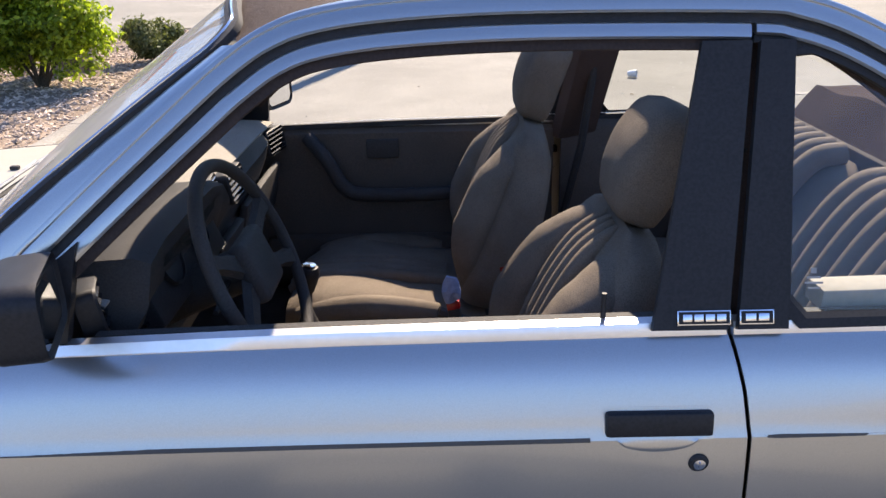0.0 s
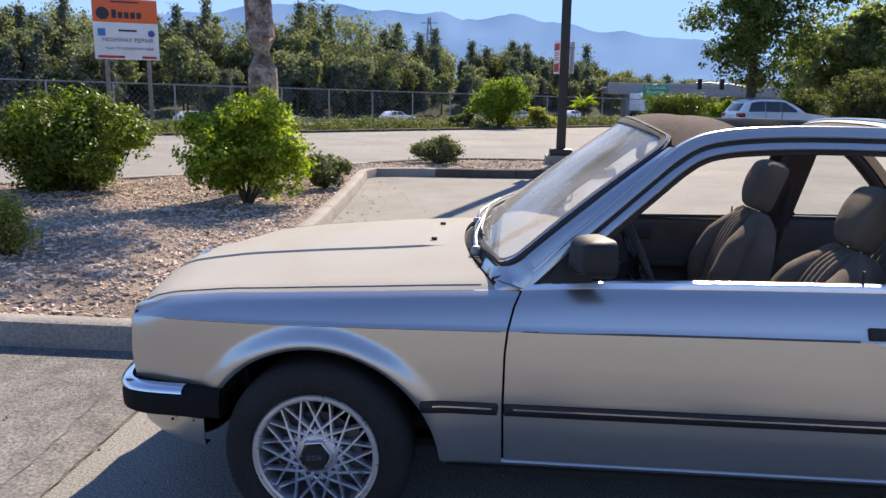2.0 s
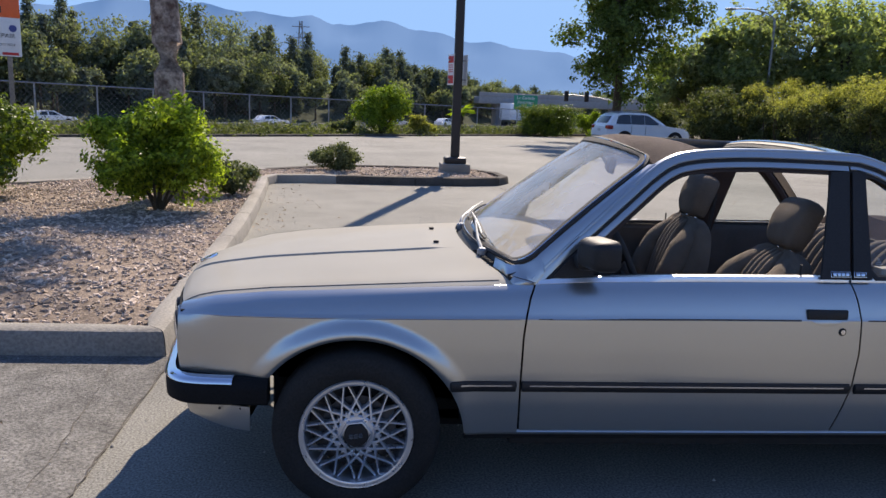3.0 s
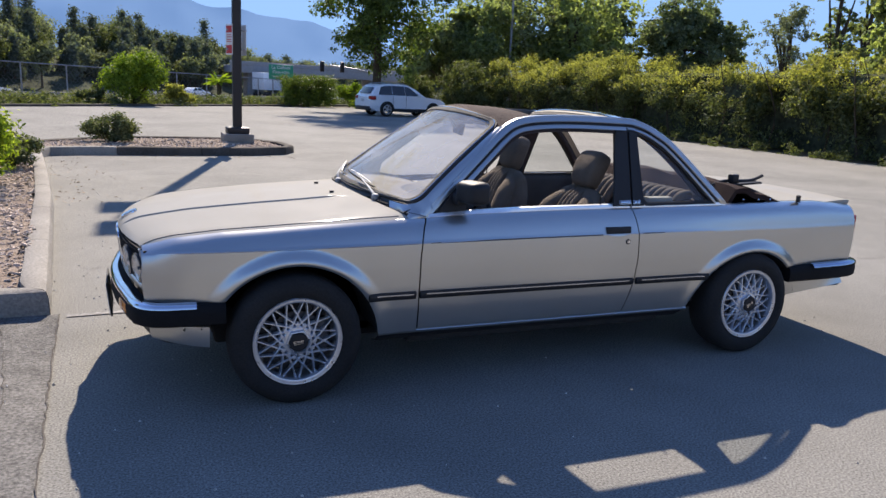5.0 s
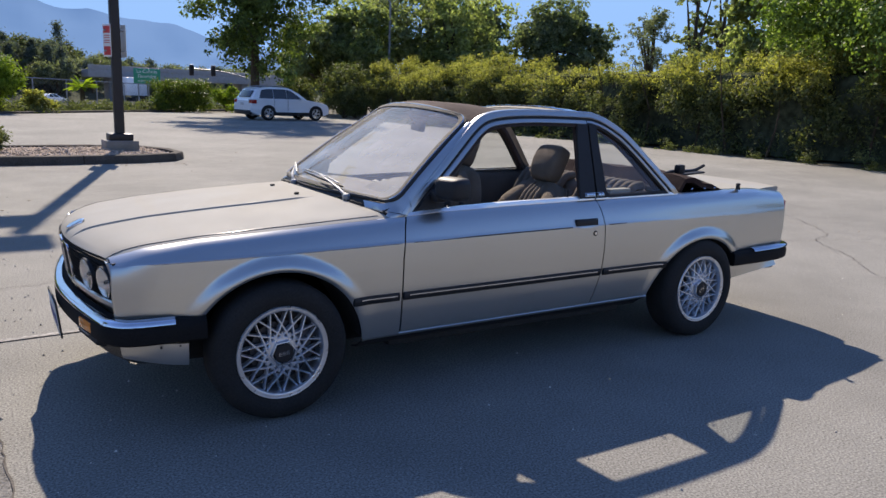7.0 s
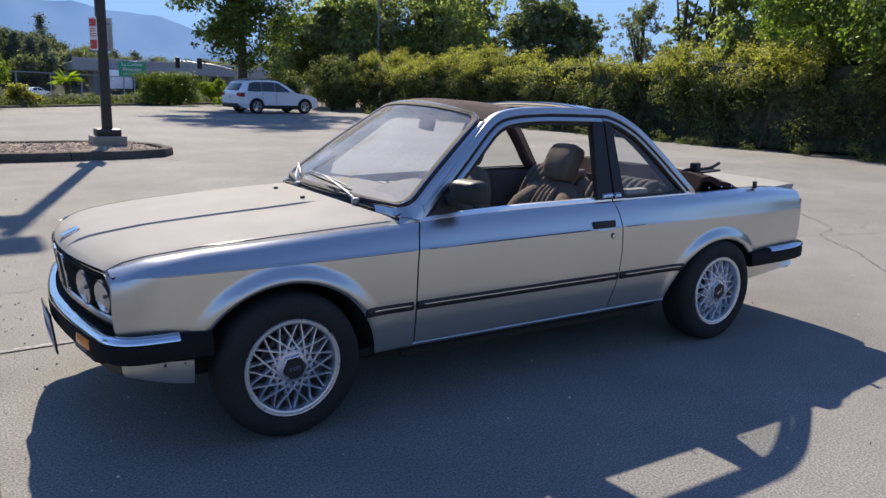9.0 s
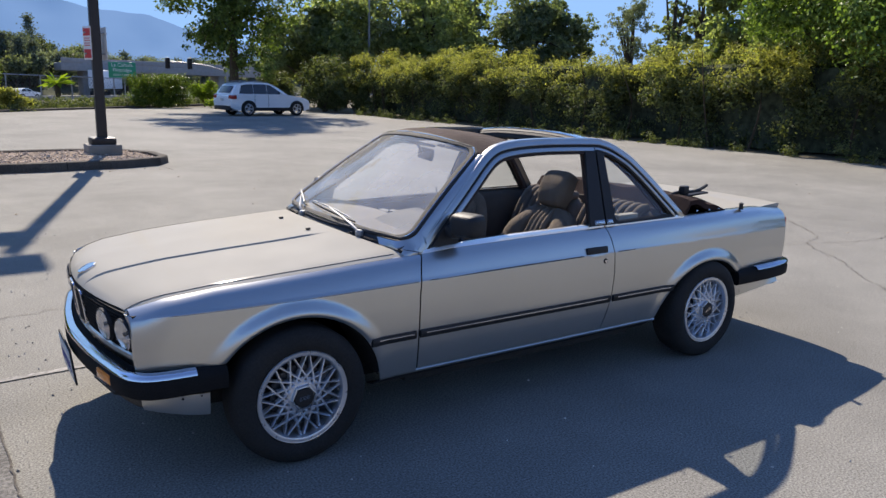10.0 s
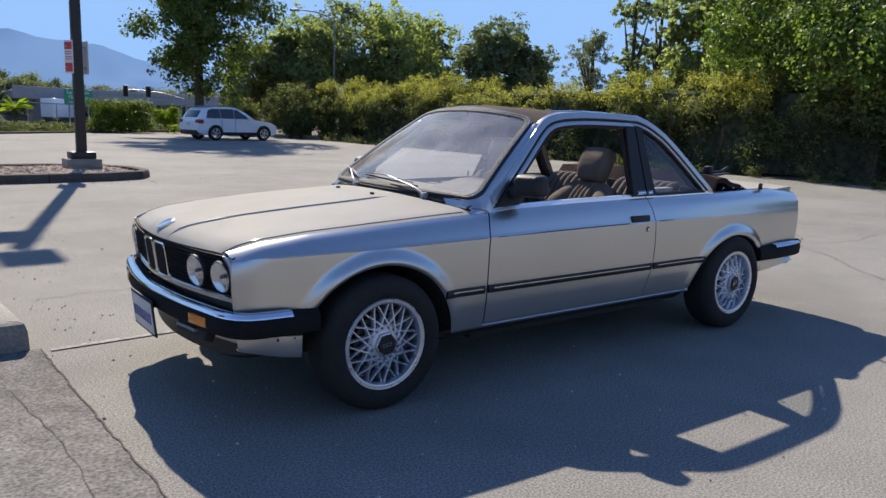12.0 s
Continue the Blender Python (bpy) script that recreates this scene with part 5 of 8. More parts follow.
def side_y(x, z):
    """Half the body's width."""
    zc, zt = interp(x, CREASE), top_z(x)
    if z <= zc:
        y = float(np.interp(z, [0.16, 0.22, 0.28, 0.33, 0.40, 0.50, 0.60, 0.68, 0.745], [0.70, 0.738, 0.758, 0.768, 0.779, 0.787, 0.789, 0.787, 0.783]))
    else:
        s = min(1.2, (z - zc) / max(0.02, zt - zc))
        y = lerp(0.783 - 0.044 * s - 0.016 * s ** 2.6 - 0.014 * s ** 7, 0.783 - 0.022 * s - 0.028 * s ** 3.5 - 0.024 * s ** 8, smooth01((x - 1.7) / 0.9))
    if x < -0.44:
        soft = 0.788 - 0.074 * max(0.0, (z - 0.53) / (zt - 0.53)) ** 5.5 - 0.05 * max(0.0, (0.53 - z) / 0.30) ** 2
        y = lerp(y, soft, 0.55 * smooth01((-0.44 - x) / 0.18))
    y -= taper(x) + 0.020 * smooth01((x + 0.66) / 0.3)
    for ax, az, r in ARCH:
        d = math.hypot(x - ax, z - az) - r
        if d < 0.13:
            k = max(0.0, 1 - max(0.0, d - 0.009) / 0.066)
            lip = 0.026 * k * k * (3 - 2 * k) - 0.007 * max(0.0, 1 - max(0.0, d) / 0.016) ** 2
            y += lip * lerp(0.3, 1.0, smooth01((z - 0.40) / 0.22))
    return y


def arch_z(x, base):
    for ax, az, r in ARCH:
        if abs(x - ax) < r:
            return max(base, az + math.sqrt(r * r - (x - ax) ** 2))
    return base


def side_panel(name, xs, left, right, bottom, top, sgn, parent, rows=26):
    """A panel of the flank between two upright joints, folded at the crease. left, right: x of the joints by height."""
    bm = bmesh.new()
    grid = []
    for j in range(rows + 13):
        row = []
        for i, x0 in enumerate(xs):
            u = (x0 - xs[0]) / (xs[-1] - xs[0])
            z0, z1, zc = bottom(x0), top(x0), interp(x0, CREASE)
            z = lerp(z0, zc, (j / rows) ** 1.1) if j <= rows else lerp(zc, z1, (j - rows) / 12)
            x = x0 + (left(z) - xs[0]) * (1 - u) ** 5 + (right(z) - xs[-1]) * u ** 5
            if j == rows:
                z = interp(x, CREASE)
            row.append((x, sgn * side_y(x, z), z))
        grid.append(row)
    # a folded-in edge at the top
    grid.append([(p[0], p[1] - sgn * 0.006, p[2] - 0.012) for p in grid[-1]])
    add_grid(bm, grid)
    return solid(part(name, bm, paint, parent), 0.004, 0.0, lambda c: -0.55 < c.x < 2.3 and abs(c.z - interp(c.x, CREASE)) < 3e-4)


def arch_xs(x0, x1, n, arch):
    ax, az, r = arch
    xs = set(np.linspace(x0, x1, n).round(4))
    for k in range(0, 49):
        x = round(ax - r * math.cos(math.pi * k / 48), 4)
        if x0 < x < x1:
            xs.add(x)
    return sorted(xs)


DOOR_F = ((0.25, 0.572), (0.31, 0.569), (0.47, 0.565), (0.64, 0.567), (0.71, 0.574), (0.775, 0.591), (0.822, 0.614))
DOOR_R = ((0.25, 1.715), (0.36, 1.747), (0.47, 1.774), (0.60, 1.784), (0.72, 1.780), (0.78, 1.774), (0.85, 1.760))
door_f = lambda z: interp(z, DOOR_F)
door_r = lambda z: interp(z, DOOR_R)
low = lambda x: interp(x, LOW)
RUB = 0.467


def strip_on_side(name, x0, x1, sgn, parent, n=40):
    """Black rub strip with a bright line along it and chamfered ends."""
    bm, bm2 = bmesh.new(), bmesh.new()
    sec = ((-0.020, 0.000), (-0.0185, 0.009), (-0.006, 0.014), (0.006, 0.014), (0.017, 0.010), (0.020, 0.000))
    rings, rings2 = [], []
    for x in sorted([x0, x0 + 0.004, x1 - 0.004, x1] + [lerp(x0, x1, i / n) for i in range(1, n)]):
        e = min(1.0, (min(x - x0, x1 - x) + 0.004) / 0.008)
        zc = RUB
        rings.append([(x, sgn * (side_y(x, zc + a * e) + b * e - 0.001), zc + a * e + (0.006 * (1 - e))) for a, b in sec])
        if x0 + 0.02 < x < x1 - 0.008:
            rings2.append([(x, sgn * (side_y(x, zc + a) + b), zc + a) for a, b in ((0.002, 0.012), (0.003, 0.0156), (0.0085, 0.0152), (0.0095, 0.010))])
    add_loft(bm, rings)
    add_loft(bm2, rings2)
    s = part(name, bm, black_trim, parent)
    part("bright_strip", bm2, dark_chrome, s)
    return s


# ---- greenhouse outline in the side view, from the foot of the screen pillar to the tail of the quarter window ----
def glass_y(z):
    return 0.693 - (z - 0.85) * 0.41


RAIL = [Vector((p[0], p[1], 0)) for p in ((0.605, 0.826), (0.72, 0.930), (0.86, 1.053), (0.985, 1.159), (1.05, 1.212), (1.11, 1.250), (1.18, 1.273), (1.30, 1.287),
        (1.50, 1.293), (1.80, 1.288), (1.87, 1.279), (1.94, 1.256), (2.015, 1.217), (2.08, 1.172), (2.18, 1.078), (2.295, 0.957), (2.398, 0.848))]
RAIL = bezier_path(RAIL, 5)


def inset(path, d):
    """The path shifted inwards (down and to the inside) by d."""
    out = []
    for i, p in enumerate(path):
        t = (path[min(i + 1, len(path) - 1)] - path[max(i - 1, 0)]).normalized()
        out.append(p + d * Vector((t.y, -t.x, 0)))
    return out


def band(name, path, d0, d1, y_out, y_in, sgn, material, parent, round_top=0.004):
    """A moulding that follows the greenhouse: between the insets d0 and d1, from y_in to y_out of the glass."""
    a, b, am, bm_ = inset(path, d0), inset(path, d1), inset(path, d0 + round_top), inset(path, d1 - round_top)
    rings = []
    for i in range(len(path)):
        def q(p, o):
            k = smooth01((p.y - 0.78) / 0.30) if p.x < 1.0 else smooth01((p.y - 0.83) / 0.05)
            return (p.x, sgn * (glass_y(p.y) + (lerp(-0.010, o, k) if o > 0 else o)), p.y)
        rings.append([q(a[i], y_in), q(a[i], y_out - round_top), q(am[i], y_out), q(bm_[i], y_out), q(b[i], y_out - round_top), q(b[i], y_in)])
    bm = bmesh.new()
    add_loft(bm, rings)
    return part(name, bm, material, parent)


def poly_glass(name, loop, fn, material, parent, rings=4):
    """A pane over a closed outline: rings drawn in to its middle, each point put on the surface by fn."""
    c = sum((Vector((*p, 0)) for p in loop), Vector()) / len(loop)
    bm = bmesh.new()
    rows = []
    for k in range(rings):
        s = 1 - k / rings
        rows.append([fn(c.x + (p[0] - c.x) * s, c.y + (p[1] - c.y) * s) for p in loop])
    vs = add_grid(bm, rows, closed_u=True)
    mid = bm.verts.new(fn(c.x, c.y))
    for i in range(len(loop)):
        bm.faces.new((vs[-1][i], vs[-1][(i + 1) % len(loop)], mid))
    return part(name, bm, material, parent)


I_SEAM = min(range(len(RAIL)), key=lambda i: abs(RAIL[i].x - 1.80))
I_A = min(range(len(RAIL)), key=lambda i: abs(RAIL[i].x - 0.64))
door_path, rear_path = RAIL[I_A:I_SEAM + 1], RAIL[I_SEAM:]
rear_path = [rear_path[0] + Vector((0.006, 0, 0))] + rear_path[1:]
door_path = door_path[:-1] + [door_path[-1] - Vector((0.003, 0, 0))]


def upright_quad(name, x00, x01, x10, x11, z0, z1, y_off, sgn, material, parent, thick=0.012):
    """An upright filler panel beside the glass, z0 to z1; x00..x01 at the foot, x10..x11 at the head."""
    bm = bmesh.new()
    rows = []
    for k in range(7):
        t = k / 6
        z = lerp(z0, z1, t)
        a, b = lerp(x00, x10, t), lerp(x01, x11, t)
        rows.append([(lerp(a, b, u), sgn * (glass_y(z) + y_off), z) for u in (0, 0.06, 0.5, 0.94, 1)])
    add_grid(bm, rows)
    return solid(part(name, bm, material, parent), thick, 0)


for sgn in (-1, 1):
    fender = side_panel("front_fender", arch_xs(-0.62, 0.558, 30, ARCH[0]), lambda z: -0.62 + 0.10 * max(0.0, 0.56 - z), lambda z: door_f(z) - 0.003,
                        lambda x: arch_z(x, 0.474 if x < -0.3 else low(x)), top_z, sgn, car)
    strip_on_side("rub_strip", 0.318, 0.553, sgn, fender, 12)
    door = side_panel("door", list(np.linspace(0.564, 1.775, 40)), lambda z: door_f(z) + 0.004, lambda z: door_r(z) - 0.003, lambda x: low(x) + 0.012, top_z, sgn, car)
    strip_on_side("rub_strip", 0.568, 1.768, sgn, door)
    quarter = side_panel("rear_quarter_panel", arch_xs(1.782, 3.44, 46, ARCH[1]), lambda z: door_r(z) + 0.003, lambda z: 3.44 - 0.10 * max(0.0, 0.60 - z),
                         lambda x: arch_z(x, low(x) + 0.012 if x < 2.3 else 0.47), top_z, sgn, car)
    strip_on_side("rub_strip", 1.782, 2.262, sgn, quarter, 14)
    # fine dark strip along the crease of the flank, standing in for its shadow line
    for host, x0, x1 in ((fender, -0.545, 0.555), (door, 0.571, 1.558), (quarter, 1.792, 2.10)):
        bm = bmesh.new()
        rings = []
        for k in range(41):
            x = lerp(x0, x1, k / 40)
            zc = interp(x, CREASE) + 0.0015
            w = 0.0029 * min(1, (k + 1) / 5) * (1 if host is not quarter else max(0.15, 1 - k / 40))
            rings.append([(x, sgn * (side_y(x, zc - w) - 0.003), zc - w), (x, sgn * (side_y(x, zc - w) + 0.0030), zc - w), (x, sgn * (side_y(x, zc + w) + 0.0034), zc + w), (x, sgn * (side_y(x, zc + w) - 0.003), zc + w)])
        add_loft(bm, rings)
        part("crease_shadow_line", bm, body_line_mat, host)
    # sill under the door
    bm = bmesh.new()
    sill_rows = []
    for x in np.linspace(0.384, 2.160, 24):
        sill_rows.append([(x, sgn * (side_y(x, 0.289) - 0.006), 0.294), (x, sgn * (side_y(x, 0.285) + 0.001), 0.285), (x, sgn * (side_y(x, 0.275) - 0.003), 0.274), (x, sgn * (side_y(x, 0.275) - 0.012), 0.270)])
    add_grid(bm, sill_rows)
    sill = solid(part("sill", bm, paint, car), 0.004)
    bm = bmesh.new()
    add_grid(bm, [[(x, sgn * (side_y(x, 0.275) - 0.014), 0.272), (x, sgn * 0.700, 0.255), (x, sgn * 0.660, 0.225), (x, sgn * 0.60, 0.210)] for x in np.linspace(0.39, 2.155, 20)])
    solid(part("lower_sill", bm, satin_black, sill, "black lower sill"), 0.004)
    # belt moulding: bright along the door and the quarter
    for host, x0, x1 in ((door, 0.622, 1.756), (quarter, 1.766, 2.400)):
        bm = bmesh.new()
        rings = []
        for x in np.linspace(x0, x1, 24):
            z, y = top_z(x), side_y(x, top_z(x))
            up = lerp(0.010, 0.013, smooth01((x - 0.65) / 0.5))
            rings.append([(x, sgn * (y - 0.002), z - 0.008), (x, sgn * (y + 0.009), z - 0.007), (x, sgn * (y + 0.010), z - 0.003), (x, sgn * (y + 0.003), z + up),
                          (x, sgn * (y - 0.012), z + up + 0.003), (x, sgn * (y - 0.014), z - 0.002)])
        add_loft(bm, rings)
        part("belt_moulding", bm, bright_trim, host)
        tube("moulding_gasket", [(x, sgn * (side_y(x, top_z(x)) + 0.004), top_z(x) - 0.0095) for x in np.linspace(x0, x1, 24)], 0.0022, rubber, host, n=6)
        bm = bmesh.new()
        add_loft(bm, [[(x, sgn * (side_y(x, top_z(x)) - o), top_z(x) + h) for o, h in ((0.015, 0.004), (0.015, 0.015), (0.03, 0.015), (0.03, 0.0))] for x in np.linspace(max(0.85, x0 + 0.03), x1 - 0.004, 20)])
        part("scraper_seal", bm, rubber, host)
    # frames: roof rail on the body, sash on the door, seal round the glass
    band("roof_rail", RAIL, -0.004, 0.021, 0.018, -0.035, sgn, paint, car)
    band("drip_gutter", RAIL, -0.012, -0.003, 0.0165, -0.03, sgn, paint, car, 0.002)
    band("rail_gap_seal", RAIL, 0.018, 0.036, 0.008, -0.03, sgn, rubber, car, 0.001)
    band("window_sash", door_path, 0.034, 0.056, 0.016, -0.012, sgn, paint, door)
    band("glass_run", door_path, 0.054, 0.072, 0.006, -0.012, sgn, brown_seal, door, 0.002)
    band("quarter_sash", rear_path, 0.034, 0.050, 0.014, -0.012, sgn, paint, quarter)
    band("quarter_seal", rear_path, 0.048, 0.062, 0.006, -0.012, sgn, rubber, quarter, 0.002)
    # wide black uprights either side of the door joint, with plain badges
    upright_quad("pillar_panel", 1.648, 1.754, 1.726, 1.796, 0.856, 1.230, 0.012, sgn, satin_black, door)
    upright_quad("pillar_panel", 1.768, 1.838, 1.808, 1.857, 0.856, 1.230, 0.012, sgn, satin_black, quarter)
    for host, xa, xb, bars in ((door, 1.682, 1.757, 4), (quarter, 1.769, 1.817, 2)):
        zb = 0.875
        bmx = Matrix.Translation(((xa + xb) / 2, sgn * (glass_y(zb) + 0.020), zb)) @ pose(0, 0, 0, sgn * 22)
        box("pillar_badge", (xb - xa, 0.003, 0.021), bmx, chrome, host, 0.001, "black badge with silver edge and plain bars")
        box("badge_field", (xb - xa - 0.004, 0.003, 0.017), bmx @ Matrix.Translation((0, sgn * 0.001, 0)), satin_black, host, 0.0005)
        for k in range(bars):
            w = (xb - xa - 0.012) / bars
            box("badge_bar", (w * 0.82, 0.002, 0.0105), bmx @ Matrix.Translation((-(xb - xa) / 2 + 0.006 + w * (k + 0.5), sgn * 0.0025, 0)), chrome, host, 0.0004)
    # side glass
    qp = inset(rear_path, 0.06)
    loop = [(1.855, 1.212)] + [(p.x, p.y) for p in qp if p.x > 1.87 and p.y > 0.89] + [(2.312, 0.868), (1.865, 0.863), (1.842, 0.888)]
    frame_bm = bmesh.new()
    mx, mz = sum(p[0] for p in loop) / len(loop), sum(p[1] for p in loop) / len(loop)
    add_grid(frame_bm, [[(mx + (p[0] - mx) * k, sgn * (glass_y(mz + (p[1] - mz) * k) + o), mz + (p[1] - mz) * k) for k, o in ((1.045, -0.002), (1.045, 0.008), (0.985, 0.008), (0.96, 0.000))] for p in loop], closed_v=True)
    part("quarter_window_frame", frame_bm, satin_black, quarter)
    poly_glass("quarter_window", loop, lambda x, z, s=sgn: (x, s * (glass_y(z) - 0.004), z), glass, quarter)
    # door handle in its recess, lock below
    hx0, hx1, hz = 1.579, 1.729, 0.740
    hy = side_y(1.65, hz)
    cup = bmesh.new()
    loopo = rounded_loop(hx1 - hx0 + 0.008, 0.044, 0.008)
    add_loft(cup, [[((hx0 + hx1) / 2 + p[0], sgn * (side_y((hx0 + hx1) / 2 + p[0], hz + p[1]) + o), hz + p[1]) for p in loopo] for o in (-0.004, 0.0025)])
    part("handle_surround", cup, paint, door)
    box("door_handle", (hx1 - hx0, 0.018, 0.036), Matrix.Translation(((hx0 + hx1) / 2, sgn * (hy + 0.003), hz)) @ pose(0, 0, 0, sgn * 8), black_trim, door, 0.005, "matt black flap handle")
    bm = bmesh.new()
    sc = []
    for k in range(13):
        u = lerp(-1, 1, k / 12)
        xx = 1.652 + 0.056 * u
        dd = 0.020 * math.sqrt(max(0.02, 1 - u * u))
        sc.append([(xx, sgn * (side_y(xx, 0.719) + 0.0034), 0.7195), (xx, sgn * (side_y(xx, 0.710) + 0.0030 + dd * 0.10), 0.7195 - dd * 0.5), (xx, sgn * (side_y(xx, 0.700) + 0.0026), 0.7195 - dd)])
    add_grid(bm, sc)
    part("handle_scoop", bm, paint, door)
    bm = bmesh.new()
    add_lathe(bm, ((0.0145, -0.004), (0.0145, 0.003), (0.012, 0.006), (0.0, 0.006)), 20, Matrix.Translation((1.712, sgn * side_y(1.712, 0.680), 0.680)) @ pose(0, 0, 0, -90 * sgn))
    part("door_lock", bm, rubber, door)
    bm = bmesh.new()
    add_lathe(bm, ((0.0085, 0.003), (0.0085, 0.0075), (0.0, 0.0078)), 16, Matrix.Translation((1.712, sgn * side_y(1.712, 0.680), 0.680)) @ pose(0, 0, 0, -90 * sgn))
    add_box(bm, (0.002, 0.002, 0.010), Matrix.Translation((1.712, sgn * (side_y(1.712, 0.680) + 0.0085), 0.680)))
    part("lock_barrel", bm, chrome, door)
    # lock knob on the sill of the window
    tube("lock_knob", [(1.585, sgn * 0.675, 0.85), (1.585, sgn * 0.674, 0.902)], 0.004, black_trim, door)
    # mirror sail and mirror
    sail = bmesh.new()
    tri = [(0.668, 0.838), (0.817, 0.846), (0.836, 0.962), (0.841, 0.986), (0.72, 0.896)]
    add_loft(sail, [[(p[0], sgn * (glass_y(p[1]) + o + (0.018 if p[1] > 0.86 else 0.0)), p[1]) for p in tri] for o in (-0.022, -0.005)])
    part("mirror_sail", sail, black_trim, door)
    mm = Matrix.Translation((0.803, sgn * 0.768, 0.941)) @ pose(0, 0, 0, 0, 0, -sgn * 17)
    housing = bmesh.new()
    rings = []
    for xo, sc in ((-0.046, 0.55), (-0.042, 0.72), (-0.030, 0.88), (-0.008, 0.97), (0.036, 1.0), (0.046, 0.97)):
        rings.append([mm @ Vector((xo, p[0] * sc, p[1] * sc)) for p in rounded_loop(0.160, 0.108, 0.030)])
    rings.append([mm @ Vector((0.039, p[0] * 0.9, p[1] * 0.86)) for p in rounded_loop(0.160, 0.108, 0.030)])
    add_loft(housing, rings)
    add_box(housing, (0.070, 0.075, 0.060), Matrix.Translation((0.780, sgn * 0.705, 0.905)), 0.02)
    part("door_mirror", housing, black_trim, door)
    bm = bmesh.new()
    add_loft(bm, [[mm @ Vector((o, p[0], p[1])) for p in rounded_loop(0.136, 0.082, 0.020)] for o in (0.0395, 0.0425)])
    part("mirror_face", bm, mirror_glass, door)
    # inside of the door
    bm = bmesh.new()
    rows = []
    for x in np.linspace(0.60, 1.70, 12):
        rows.append([(x, sgn * w, z) for w, z in ((0.676, 0.838), (0.668, 0.838), (0.652, 0.822), (0.650, 0.77), (0.655, 0.62), (0.64, 0.56), (0.64, 0.40), (0.67, 0.30))])
    add_grid(bm, rows)
    solid(part("door_card", bm, door_card_mat, door), 0.01)
    arm = bmesh.new()
    add_tube(arm, bezier_path([(0.94, sgn * 0.645, 0.815), (1.0, sgn * 0.61, 0.75), (1.05, sgn * 0.60, 0.665), (1.12, sgn * 0.60, 0.640), (1.35, sgn * 0.60, 0.640), (1.42, sgn * 0.64, 0.640)], 5), 0.022, 10)
    part("arm_rest", arm, dash_mat, door)
    box("map_pocket", (0.62, 0.05, 0.16), Matrix.Translation((1.10, sgn * 0.625, 0.42)), door_card_mat, door, 0.02)
    box("door_pull", (0.10, 0.012, 0.06), Matrix.Translation((1.17, sgn * 0.644, 0.775)), dash_mat, door, 0.006)
    # wheel wells
    for ax, az, r in ARCH:
        bm = bmesh.new()
        rows = []
        for k in range(-6, 31):
            a = math.pi * k / 24
            if a < -0.62 or a > math.pi + 0.62:
                continue
            px, pz = ax - (r - 0.002) * math.cos(a), az + (r - 0.002) * math.sin(a)
            if pz < (0.36 if ax < 1 and px < ax else 0.285):
                continue
            yo = side_y(px, max(pz, 0.30)) - 0.004
            rows.append([(px, sgn * yo, pz), (px, sgn * 0.70, pz + 0.004), (px, sgn * 0.50, pz + 0.004)])
        add_grid(bm, rows)
        c = [bm.verts.new(row[2]) for row in rows]
        bm.faces.new(c)
        part("wheel_well", bm, underbody, car)

# ---- bonnet ----
HOOD_C = ((-0.705, 0.699), (-0.690, 0.720), (-0.66, 0.739), (-0.60, 0.759), (-0.4, 0.792), (-0.1, 0.826), (0.2, 0.855), (0.40, 0.875))


def nose_x(y):
    """The sweep of the nose in plan."""
    return 0.100 * (abs(y) / 0.66) ** 1.9


def ridge_y(x):
    return 0.155 + 0.10 * smooth01((x + 0.70) / 1.0)


def hood_point(u, v):
    """u: -1..1 across, v: 0 front to 1 back."""
    xf = -0.715 + nose_x(u * 0.64)
    xb = 0.40 + 0.135 * abs(u) ** 2.2
    x = lerp(xf, xb, v)
    xc = max(-0.62, x)
    ye = side_y(xc, top_z(xc)) - 0.005
    y = u * ye
    q = x - xf
    zc = interp(q - 0.702, HOOD_C) if q < 0.1 else interp(lerp(-0.705, 0.40, v), HOOD_C)
    ze = top_z(xc) + 0.015 - 0.016 * max(0.0, 1 - q / 0.06) ** 1.6
    z = lerp(zc, ze, abs(u) ** 2.3) - 0.011 * max(0.0, (abs(u) - 0.90) / 0.10) ** 2
    d = abs(y) - ridge_y(x)
    z += 0.007 * (1 - smooth01((d + 0.004) / 0.007)) * smooth01((0.36 - x) / 0.12) * smooth01(q / 0.05) - 0.003
    return (x, y, z)


bm = bmesh.new()
def ridge_u(s, v):
    """Spreads the columns so that they follow the raised edge along the bonnet."""
    x = lerp(-0.703, 0.41, v)
    xc = max(-0.62, x)
    r, e, a = ridge_y(x) / (side_y(xc, top_z(xc)) - 0.005), 0.008, abs(s)
    if a <= 0.30:
        u = a / 0.30 * (r - e)
    elif a <= 0.36:
        u = lerp(r - e, r + e, (a - 0.30) / 0.06)
    else:
        u = lerp(r + e, 1.0, (a - 0.36) / 0.64)
    return math.copysign(u, s)


us = sorted(set([s * a for s in (-1, 1) for a in (0, 0.08, 0.16, 0.23, 0.28, 0.30, 0.31, 0.32, 0.33, 0.34, 0.35, 0.36, 0.39, 0.44, 0.5, 0.57, 0.64, 0.71, 0.78, 0.85, 0.91, 0.95, 0.97, 0.985, 1.0)]))
hood_rows = [[hood_point(ridge_u(u, v), v) for u in us] for v in [0, 0.012, 0.025, 0.05, 0.08] + [0.12 + 0.88 * k / 26 for k in range(27)]]
first = [(p[0] + 0.012, p[1], p[2] - 0.012) for p in hood_rows[0]]
add_grid(bm, [first] + hood_rows + [[(p[0] - 0.004, p[1], p[2] - 0.014) for p in hood_rows[-1]]])
